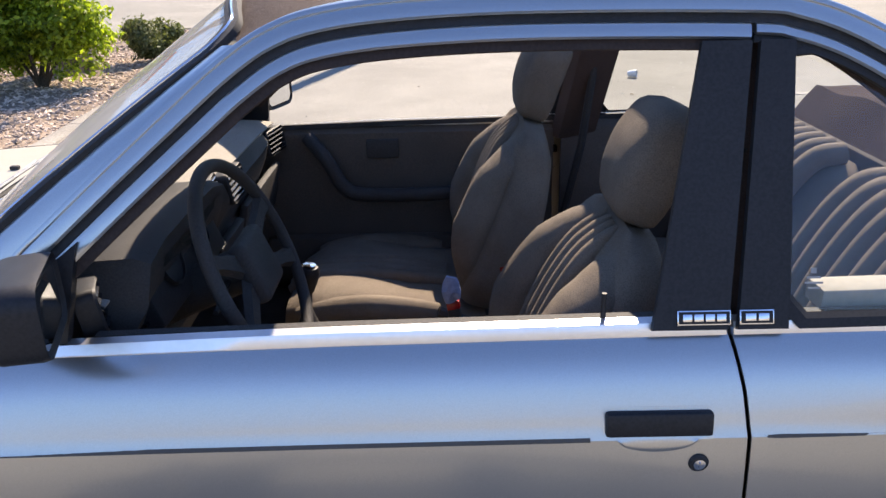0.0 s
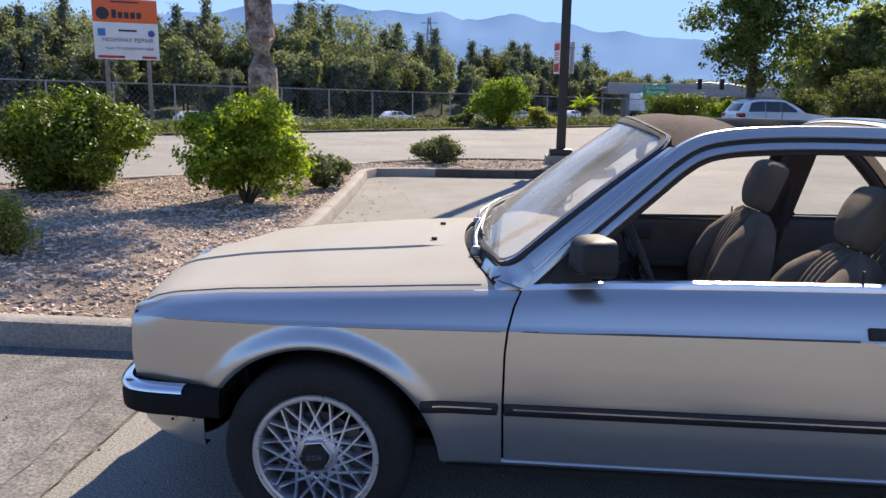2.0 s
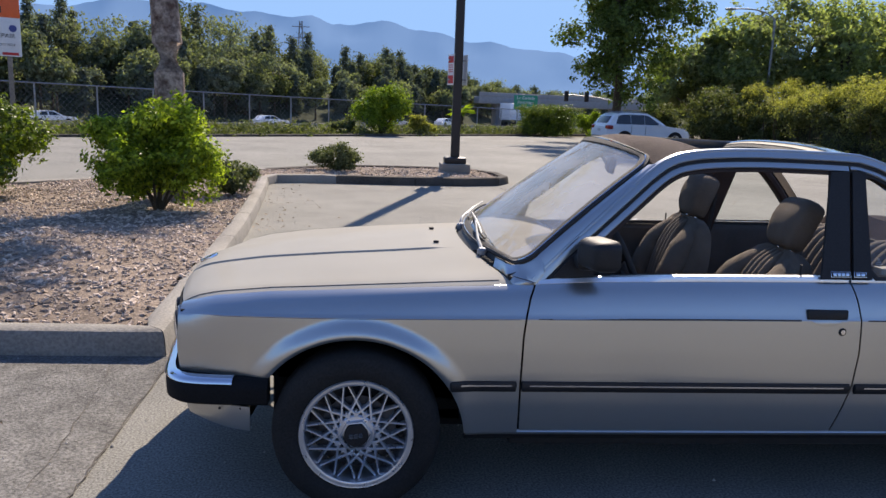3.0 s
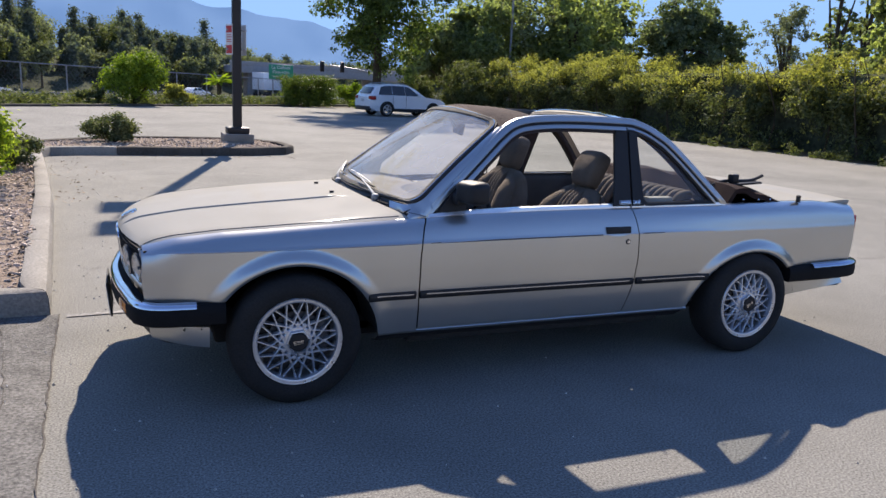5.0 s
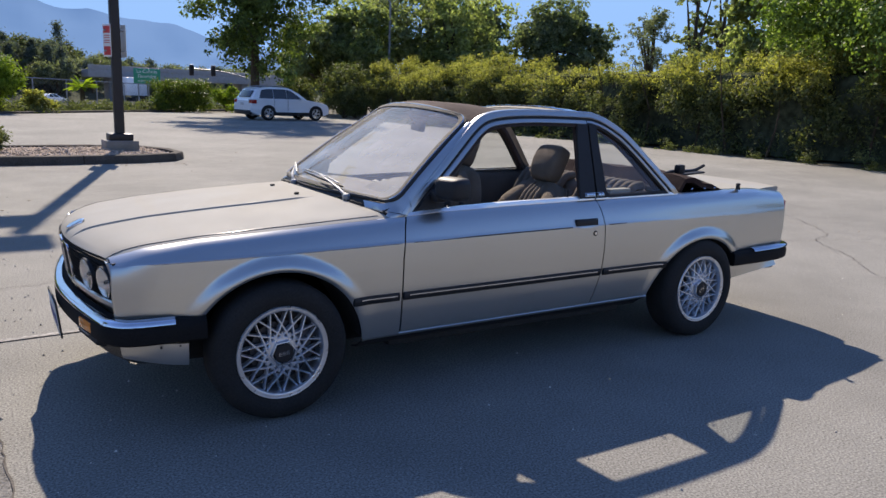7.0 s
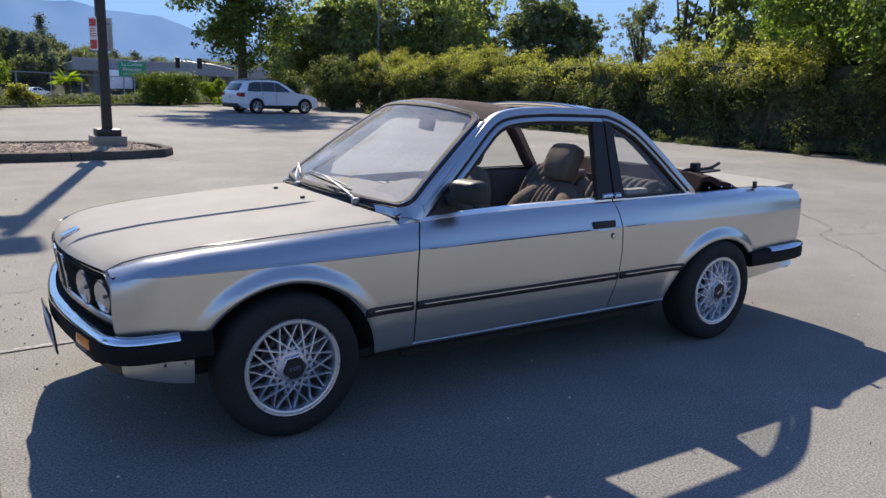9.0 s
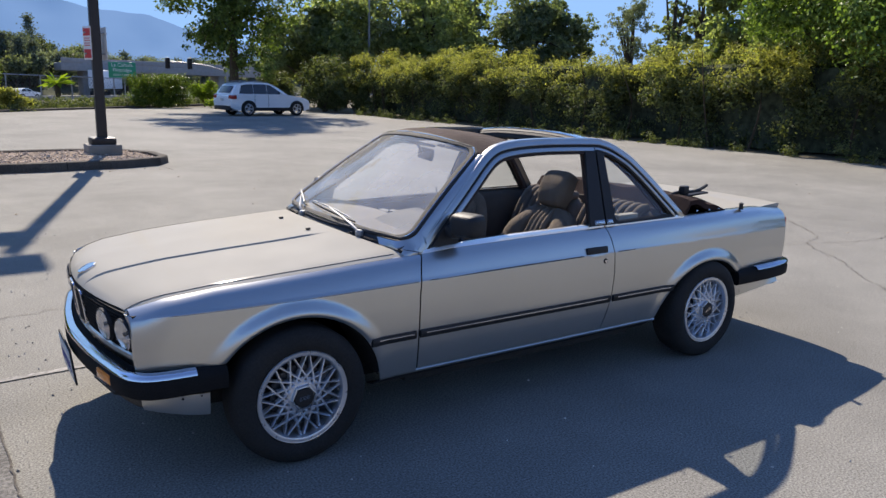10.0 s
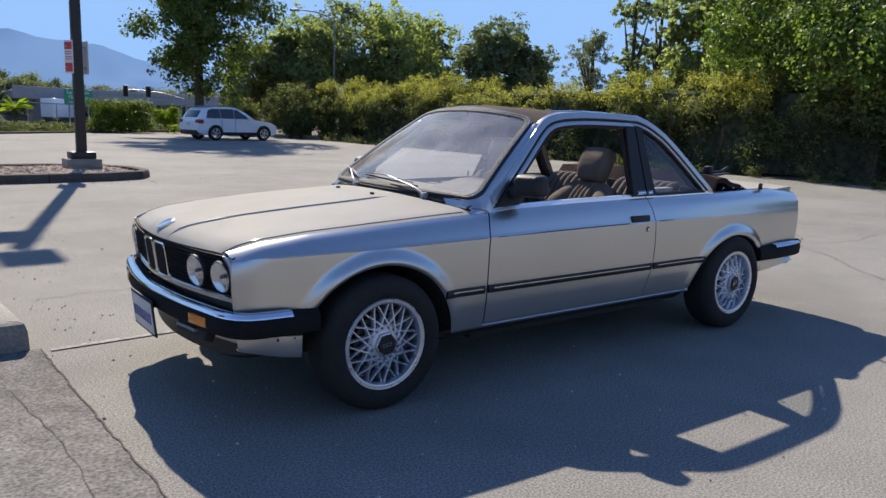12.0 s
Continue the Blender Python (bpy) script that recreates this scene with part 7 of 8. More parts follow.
bm = bmesh.new()
rows = []
for k in range(9):
    v = k / 8
    row = []
    for u in np.linspace(-1, 1, 31):
        a = screen(u, 1.0)
        x = lerp(a.x + 0.012, 1.235 + 0.02 * u * u, v)
        ze = rail_z(x) + 0.007
        y = u * lerp(0.530, glass_y(ze) + 0.006, max(v, abs(u) ** 4))
        zt = lerp(lerp(1.310, 1.322, v) + 0.012 * math.sin(math.pi * min(1, v * 1.2)), ze, abs(u) ** 2.4)
        row.append((x, y, zt))
    rows.append(row)
rows.insert(0, [(p[0] + 0.004, p[1], p[2] - 0.016) for p in rows[0]])
rows.append([(p[0] + 0.004, p[1], p[2] - 0.03) for p in rows[-1]])
add_grid(bm, rows)
header = solid(part("canvas_header", bm, canvas, car, "brown canvas-covered panel over the windscreen head"), 0.012)
bm = bmesh.new()
add_grid(bm, [[(1.02 + 0.07 * u * u, u * 0.47, 1.283 - 0.05 * u * u), (1.23, u * 0.50, 1.298 - 0.05 * u * u)] for u in np.linspace(-1, 1, 17)])
part("header_lining", bm, dash_mat, header)
bm = bmesh.new()
rings = []
for u in np.linspace(-1, 1, 25):
    y, dz = u * 0.512, -0.034 - 0.032 * abs(u) ** 2.6
    rings.append([(1.765, y, 1.306 + dz), (1.771, y, 1.338 + dz), (1.80, y, 1.349 + dz), (1.84, y, 1.347 + dz), (1.885, y, 1.333 + dz), (1.895, y, 1.318 + dz), (1.87, y, 1.300 + dz), (1.80, y, 1.294 + dz)])
add_loft(bm, rings)
hoop = part("roof_cross_bar", bm, satin_black, car, "black bar across the roof with a chrome lip for its highlight")
# thin chrome strip standing in for the highlight along the bar's top
bm = bmesh.new()
add_loft(bm, [[(x, u * 0.500, z - 0.030 - 0.032 * abs(u) ** 2.6) for x, z in ((1.795, 1.346), (1.797, 1.351), (1.84, 1.3515), (1.862, 1.345), (1.86, 1.339))] for u in np.linspace(-1, 1, 25)])
part("highlight_lip", bm, chrome, hoop)
bm = bmesh.new()
add_loft(bm, [[(1.752, u * 0.512, 1.295 - 0.034 - 0.032 * abs(u) ** 2.6), (1.756, u * 0.512, 1.322 - 0.034 - 0.032 * abs(u) ** 2.6), (1.770, u * 0.512, 1.334 - 0.034 - 0.032 * abs(u) ** 2.6), (1.775, u * 0.512, 1.284 - 0.034 - 0.032 * abs(u) ** 2.6)] for u in np.linspace(-1, 1, 21)])
part("roof_seal", bm, rubber, hoop)
for sgn in (-1, 1):
    # inner trims of the roof side
    tube("side_rail_lining", bezier_path([(0.70, sgn * 0.635, 0.885), (1.0, sgn * 0.530, 1.125), (1.14, sgn * 0.492, 1.225), (1.4, sgn * 0.480, 1.250), (1.80, sgn * 0.480, 1.250)], 6), 0.022, dash_mat, car)
    bm = bmesh.new()
    add_loft(bm, [[(lerp(1.69, 1.755, t) + a, sgn * (lerp(0.672, 0.495, t) + b), lerp(0.80, 1.26, t)) for a, b in ((0, 0), (0.13, 0), (0.13, -0.035), (0.02, -0.045))] for t in np.linspace(0, 1, 7)])
    part("roll_pillar", bm, canvas, car, "dark brown trimmed roll-over pillar")
    tube("rear_rail_lining", bezier_path([(1.86, sgn * 0.485, 1.235), (1.95, sgn * 0.50, 1.205), (2.10, sgn * 0.548, 1.085), (2.30, sgn * 0.635, 0.87)], 6), 0.020, canvas, car)
# folded canvas roof behind the seats
bm = bmesh.new()
rng = random.Random(5)
rows = []
for i in range(41):
    u = lerp(-1, 1, i / 40)
    row = []
    for k in range(15):
        t = k / 14
        x = lerp(2.430, 2.870, t) - 0.03 * (1 - u * u) * (1 - t)
        h = 0.112 * smooth01(t / 0.14) * (1 - t ** 2.2) * (1 - 0.25 * abs(u) ** 5)
        h += 0.010 * math.sin(t * 15 + 3 * math.sin(2.1 * u + 0.4)) * (1 - abs(2 * t - 1)) + 0.006 * math.sin(u * 13 + t * 7)
        row.append((x, u * lerp(0.665, 0.655, t), 0.851 + max(0, h) + 0.004 * math.sin(7 * u)))
    rows.append(row)
add_grid(bm, rows)
soft = solid(part("folded_soft_top", bm, shaded_canvas, car, "folded brown canvas soft top, bunched behind the seats"), 0.03)
for x in (2.55, 2.66, 2.75):
    for sgn in (-1, 1):
        bm = bmesh.new()
        add_lathe(bm, ((0.005, -0.004), (0.0045, 0.003), (0.0, 0.004)), 10, Matrix.Translation((x, sgn * 0.668, 0.874)) @ pose(0, 0, 0, -60 * sgn))
        part("press_stud", bm, chrome, soft)
latch = bmesh.new()
add_tube(latch, bezier_path([(2.46, -0.50, 0.936), (2.55, -0.50, 0.958), (2.65, -0.50, 0.958), (2.76, -0.50, 0.963), (2.84, -0.50, 0.990)], 5), 0.010, 8)
add_box(latch, (0.26, 0.11, 0.012), Matrix.Translation((2.66, -0.50, 0.946)) @ pose(0, 0, 0, 0, -3), 0.004)
add_box(latch, (0.05, 0.05, 0.055), Matrix.Translation((2.60, -0.52, 0.975)), 0.012)
part("roof_latch_frame", latch, black_trim, soft, "black latch frame lying on the folded top")
bm = bmesh.new()
add_lathe(bm, ((0.014, -0.01), (0.012, 0.02), (0.016, 0.028), (0.0, 0.034)), 12, Matrix.Translation((2.965, -0.672, 0.864)))
part("deck_peg", bm, rubber, car)

# ---- underside ----
# unseen boxes behind engine, in boot and at rear bumper added against light leaks
for name, size, at in (("floor_pan", (3.0, 1.0, 0.09), (1.35, 0, 0.245)), ("sill_floor", (1.48, 1.34, 0.10), (1.29, 0, 0.25)), ("engine_block", (0.75, 1.0, 0.45), (0.05, 0, 0.44)),
                       ("firewall_light_block", (0.14, 1.36, 0.44), (0.47, 0, 0.56)), ("boot_floor", (0.65, 1.26, 0.30), (3.0, 0, 0.50)), ("boot_light_block", (0.50, 1.40, 0.34), (3.14, 0, 0.50)),
                       ("fuel_tank", (0.9, 1.0, 0.5), (2.72, 0, 0.55)), ("bumper_light_block", (0.12, 1.30, 0.07), (3.45, 0, 0.448))):
    box(name, size, Matrix.Translation(at), underbody, car, 0.02)
tube("tail_pipe", [(2.9, -0.42, 0.27), (3.38, -0.42, 0.28)], 0.028, alloy_dark, car, n=12)

# ---- wheels: lattice alloys ----
def make_wheel(m, y_face):
    """Wheel about the origin, its outer face towards local +z."""
    w = empty("wheel")
    w.parent = car
    w.matrix_local = m
    w["label"] = "silver lattice-spoke alloy wheel with a black tyre"
    bm = bmesh.new()
    prof = [(0.192, -0.172), (0.225, -0.182), (0.262, -0.178), (0.286, -0.160), (0.293, -0.13), (0.294, -0.04), (0.287, -0.012), (0.264, 0.006), (0.230, 0.011), (0.205, 0.004), (0.194, -0.006)]
    add_lathe(bm, prof, 72)
    part("tyre", bm, tyre_mat, w)
    bm = bmesh.new()
    add_lathe(bm, ((0.197, -0.004), (0.1985, 0.002), (0.196, 0.0055), (0.190, 0.0035), (0.186, 0.0045), (0.178, 0.001), (0.1755, -0.008), (0.173, -0.030), (0.172, -0.12), (0.180, -0.165)), 72)
    n = 15
    for k in range(n):
        ac = 2 * math.pi * k / n
        for sd in (-1, 1):
            a0, a1 = ac + sd * radians(1.7), ac + sd * radians(41)
            tip, root = Vector((0.180 * math.cos(a0), 0.180 * math.sin(a0), -0.024)), Vector((0.066 * math.cos(a1), 0.066 * math.sin(a1), -0.008))
            p = [root, root.lerp(tip, 0.35) + Vector((0, 0, 0.003)), root.lerp(tip, 0.7), tip]
            o = (tip - root).cross(Vector((0, 0, 1))).normalized()
            rings = []
            for c, h in zip(p, (0.0052, 0.0040, 0.0033, 0.0036)):
                rings.append([c - o * h * 1.3 + Vector((0, 0, -0.024)), c + o * h * 1.3 + Vector((0, 0, -0.024)), c + o * h, c + o * h * 0.5 + Vector((0, 0, 0.0022)), c - o * h * 0.5 + Vector((0, 0, 0.0022)), c - o * h])
            add_loft(bm, rings)
        # diamond-shaped boss with its bolt where the spokes meet the hub
        ab = ac + math.pi / n
        rad, tan = Vector((math.cos(ab), math.sin(ab), 0)), Vector((-math.sin(ab), math.cos(ab), 0))
        c = rad * 0.076 + Vector((0, 0, -0.012))
        add_loft(bm, [[c + (rad * u * 0.015 + tan * v * 0.0085) * f + Vector((0, 0, dz)) for u, v in ((-1, 0), (0, -1), (1, 0), (0, 1))] for f, dz in ((1.0, -0.010), (1.0, 0.0), (0.72, 0.004))])
        add_lathe(bm, ((0.0042, -0.008), (0.0042, -0.003), (0.003, -0.001), (0.0, -0.001)), 6, Matrix.Translation((0.076 * math.cos(ab), 0.076 * math.sin(ab), -0.004)))
    add_lathe(bm, ((0.068, -0.036), (0.068, -0.014), (0.062, -0.008), (0.040, -0.006)), 45)
    part("rim", bm, alloy, w)
    bm = bmesh.new()
    add_lathe(bm, ((0.057, -0.012), (0.057, 0.002), (0.054, 0.009), (0.0505, 0.010), (0.049, 0.007), (0.049, -0.012)), 6)
    part("centre_nut", bm, alloy, w)
    bm = bmesh.new()
    add_lathe(bm, ((0.0415, -0.012), (0.0415, 0.009), (0.039, 0.0115), (0.0, 0.012)), 30)
    part("centre_cap", bm, black_trim, w)
    bm = bmesh.new()
    for k in (-1, 0, 1):
        for yy in (-0.0065, 0, 0.0065):
            add_box(bm, (0.0115, 0.0020, 0.002), Matrix.Translation((0.0165 * k, yy, 0.0128)))
        add_box(bm, (0.0022, 0.014, 0.002), Matrix.Translation((0.0165 * k - 0.0055, 0, 0.0128)))
    part("cap_bars", bm, chrome, w)
    bm = bmesh.new()
    add_lathe(bm, ((0.125, -0.062), (0.125, -0.05), (0.05, -0.048), (0.05, -0.062)), 40)
    add_lathe(bm, ((0.172, -0.115), (0.0, -0.115)), 40)
    add_box(bm, (0.07, 0.14, 0.06), Matrix.Translation((0.105, 0, -0.07)), 0.01)
    part("brake_disc", bm, alloy_dark, w)
    return w


for x in (FW, RW):
    for sgn in (-1, 1):
        spin = 7 if x == FW else 31
        make_wheel(Matrix.Translation((x, sgn * 0.786, 0.294)) @ pose(0, 0, 0, -90 * sgn if sgn > 0 else 90) @ pose(0, 0, 0, 0, 0, spin), sgn)

# ---- cabin ----
bm = bmesh.new()
add_box(bm, (1.75, 1.30, 0.02), Matrix.Translation((1.45, 0, 0.30)), 0.004)
add_box(bm, (0.02, 1.32, 0.42), Matrix.Translation((0.56, 0, 0.52)), 0.004)
add_box(bm, (1.3, 0.24, 0.16), Matrix.Translation((1.15, 0, 0.37)), 0.04)
part("cabin_floor", bm, carpet, car)
# dashboard
bm = bmesh.new()
sec = [(0.52, 0.852), (0.62, 0.876), (0.76, 0.884), (0.845, 0.876), (0.868, 0.845), (0.855, 0.80), (0.825, 0.735), (0.84, 0.68), (0.80, 0.60), (0.70, 0.55), (0.56, 0.54)]
rings = []
for k in range(15):
    y = lerp(-0.655, 0.655, k / 14)
    e = 1 - 0.35 * abs(y / 0.655) ** 8
    rings.append([(0.52 + (x - 0.52) * e, y, z - 0.012 * abs(y / 0.655) ** 4) for x, z in sec])
add_loft(bm, rings)
dash = part("dashboard", bm, dash_mat, car, "grey-black padded dashboard")
# hood over the instruments, turned to the driver
bm = bmesh.new()
rings = []
for y, s in ((-0.60, 0.0), (-0.57, 0.75), (-0.50, 1.0), (-0.36, 1.05), (-0.22, 1.0), (-0.15, 0.7), (-0.12, 0.0)):
    rings.append([(0.62, y, 0.862), (0.70, y, 0.876 + 0.032 * s), (0.80, y, 0.880 + 0.056 * s), (0.880, y, 0.878 + 0.064 * s), (0.906, y, 0.872 + 0.058 * s), (0.904, y, 0.858 + 0.046 * s), (0.866, y, 0.80), (0.83, y, 0.76)])
add_loft(bm, rings)
part("instrument_hood", bm, dash_mat, dash)
bm = bmesh.new()
add_grid(bm, [[(x, y, z - 0.012 * abs(y / 0.655) ** 4) for x, z in ((0.535, 0.862), (0.62, 0.882), (0.74, 0.889), (0.800, 0.886), (0.846, 0.880))] for y in np.linspace(-0.62, 0.62, 15)])
solid(part("dash_cover", bm, tan_cover, dash, "thin tan sheet over the dashboard top"), 0.004)
box("instrument_panel", (0.06, 0.37, 0.150), Matrix.Translation((0.850, -0.36, 0.852)) @ pose(0, 0, 0, 0, -20), satin_black, dash, 0.006, "black instrument face")
for y, r in ((-0.44, 0.042), (-0.29, 0.042)):
    bm = bmesh.new()
    add_lathe(bm, ((r, -0.004), (r, 0.006), (r - 0.004, 0.006), (r - 0.004, 0.001), (0, 0.001)), 26, Matrix.Translation((0.884, y, 0.866)) @ pose(0, 0, 0, 0, 70))
    part("dial_ring", bm, black_trim, dash)


def vent(y, z, x, turn):
    m = Matrix.Translation((x, y, z)) @ pose(0, 0, 0, 0, -8, turn)
    bm = bmesh.new()
    lo = rounded_loop(0.13, 0.075, 0.015, 4)
    rings = [[m @ Vector((d, p[0] * s, p[1] * s)) for p in lo] for d, s in ((-0.02, 1.0), (0.010, 1.0), (0.014, 0.94), (0.002, 0.90), (-0.02, 0.9))]
    add_loft(bm, rings)
    part("air_vent", bm, black_trim, dash)
    bm = bmesh.new()
    for k in range(5):
        add_box(bm, (0.012, 0.112, 0.0035), m @ Matrix.Translation((0.009, 0, -0.026 + 0.013 * k)) @ pose(0, 0, 0, 0, 25, 0))
    # slats in bright metal, standing for the light they catch
    part("vent_slats", bm, dark_chrome, dash)


vent(-0.588, 0.868, 0.818, 20)
vent(-0.085, 0.868, 0.850, 8)
vent(0.06, 0.850, 0.862, 0)
vent(0.59, 0.820, 0.845, -10)
box("radio_panel", (0.02, 0.20, 0.15), Matrix.Translation((0.842, 0.01, 0.675)) @ pose(0, 0, 0, 0, 12), satin_black, dash, 0.004)
box("radio_trim", (0.006, 0.18, 0.012), Matrix.Translation((0.852, 0.01, 0.735)), chrome, dash, 0.001)
box("glove_box", (0.02, 0.42, 0.14), Matrix.Translation((0.838, 0.38, 0.69)) @ pose(0, 0, 0, 0, 12), dash_mat, dash, 0.006)
bm = bmesh.new()
add_grid(bm, [[(0.905 - 0.035 * t, y, 0.905 - 0.090 * t) for t in (0, 0.5, 1)] for y in np.linspace(-0.52, -0.20, 9)])
part("instrument_glass", bm, glass, dash)
tube("dash_edge_strip", bezier_path([(0.872, -0.555, 0.800), (0.878, -0.45, 0.803), (0.880, -0.30, 0.806), (0.876, -0.18, 0.808)], 5), 0.004, dark_chrome, dash)
# steering wheel
sw_m = Matrix.Translation((1.012, -0.36, 0.825)) @ pose(0, 0, 0, 0, 68, 0)
wheel_e = empty("steering_wheel")
wheel_e.parent = car
wheel_e["label"] = "black four-spoke steering wheel"
bm = bmesh.new()
rings = []
for k in range(48):
    a = 2 * math.pi * k / 48
    c = Vector((0.194 * math.cos(a), 0.194 * math.sin(a), 0))
    rings.append([sw_m @ (c + Vector((math.cos(a) * 0.0125 * math.cos(b), math.sin(a) * 0.0125 * math.cos(b), 0.0125 * math.sin(b)))) for b in [2 * math.pi * j / 12 for j in range(12)]])
add_grid(bm, rings, closed_u=True, closed_v=True)
part("wheel_rim", bm, dash_mat, wheel_e)
bm = bmesh.new()
for a in (205, 155, 20, -20):
    a = radians(a + 90)
    rings = []
    for r, w, zz in ((0.04, 0.030, -0.008), (0.09, 0.020, -0.010), (0.15, 0.016, -0.006), (0.186, 0.022, 0.0)):
        d, o = Vector((math.cos(a), math.sin(a), 0)), Vector((-math.sin(a), math.cos(a), 0))
        c = d * r + Vector((0, 0, zz))
        rings.append([sw_m @ (c - o * w - Vector((0, 0, 0.006))), sw_m @ (c + o * w - Vector((0, 0, 0.006))), sw_m @ (c + o * w * 0.7 + Vector((0, 0, 0.008))), sw_m @ (c - o * w * 0.7 + Vector((0, 0, 0.008)))])
    add_loft(bm, rings)
part("wheel_spokes", bm, dash_mat, wheel_e)
bm = bmesh.new()
add_box(bm, (0.12, 0.13, 0.035), sw_m @ Matrix.Translation((0, 0, 0.0)), 0.014, 3)
part("horn_pad", bm, dash_mat, wheel_e)
bm = bmesh.new()
add_lathe(bm, ((0.045, -0.20), (0.042, -0.03), (0.030, -0.01), (0.0, -0.01)), 16, sw_m)
part("steering_column", bm, dash_mat, wheel_e)
for s in (-1, 1):
    tube("column_stalk", [sw_m @ Vector((0, s * 0.03, -0.05)), sw_m @ Vector((0.01, s * 0.15, -0.045))], [0.007, 0.005], black_trim, wheel_e)
# gear lever, hand brake, belts
bm = bmesh.new()
add_lathe(bm, ((0.055, 0.0), (0.045, 0.03), (0.022, 0.07), (0.009, 0.10), (0.008, 0.17)), 16, Matrix.Translation((1.015, 0.0, 0.45)) @ pose(0, 0, 0, 0, 6))
gear = part("gear_lever", bm, dash_mat, car)
bm = bmesh.new()
add_lathe(bm, ((0.012, -0.03), (0.020, -0.005), (0.025, 0.018), (0.020, 0.034), (0.0, 0.040)), 18, Matrix.Translation((1.033, 0.0, 0.625)) @ pose(0, 0, 0, 0, 6))
part("gear_knob", bm, black_trim, gear)
bm = bmesh.new()
add_lathe(bm, ((0.015, 0.0405), (0.0, 0.042)), 18, Matrix.Translation((1.033, 0.0, 0.625)) @ pose(0, 0, 0, 0, 6))
part("knob_badge", bm, chrome, gear)
tube("hand_brake", [(1.52, -0.02, 0.47), (1.34, -0.02, 0.545)], 0.014, dash_mat, car)
for sd, bx in ((-1, 1.385), (1, 1.52)):
    buckle = box("belt_buckle", (0.03, 0.02, 0.12), Matrix.Translation((bx, sd * 0.10, 0.540)) @ pose(0, 0, 0, 0, -10), dash_mat, car, 0.005)
    box("buckle_button", (0.030, 0.022, 0.016), Matrix.Translation((bx - 0.010, sd * 0.10, 0.602)) @ pose(0, 0, 0, 0, -10), red_lens, buckle, 0.002, "red release button")
# crumpled bit of blue paper tucked in above the buckle
tissue_mat = mat("pale_blue_paper", (0.30, 0.35, 0.50), 0.9, 0, fine=(90, 0.2), coarse=(14, 0.25))
rs = np.random.RandomState(9)
bm = bmesh.new()
bmesh.ops.create_icosphere(bm, subdivisions=2, radius=0.026)
for v in bm.verts:
    v.co *= 1 + 0.45 * noise.noise(v.co * 55 + Vector((3, 1, 7)))
    v.co = Vector((v.co.x * 0.85 + 1.372, v.co.y * 0.5 - 0.10, v.co.z * 1.35 + 0.638))
tagged(part("paper_scrap", bm, tissue_mat, smooth=False), "crumpled pale blue paper scrap on the seat belt buckle", "paper")


def pad(bm, centre_fn, width_fn, thick_fn, n, flutes=0, depth=0.006):
    """A stuffed pad: a rounded section lofted along a line. centre_fn(t): point and the direction of its face; flutes: upright stitched pipes."""
    rings = []
    for k in range(n):
        t = k / (n - 1)
        c, face = centre_fn(t)
        w, th = width_fn(t), thick_fn(t)
        ring = []
        m = 40
        for j in range(m):
            a = 2 * math.pi * j / m
            ca, sa = math.cos(a), math.sin(a)
            yy = w * math.copysign(abs(ca) ** 0.45, ca)
            ff = th * math.copysign(abs(sa) ** 0.55, sa)
            if flutes and sa > 0.2 and abs(yy) < w * 0.62:
                ff -= depth * (abs(math.sin(flutes * yy / w * 1.6)) < 0.25) + depth * 0.6
            ring.append(c + Vector((0, yy, 0)) + face * ff)
        rings.append(ring)
    add_loft(bm, rings)


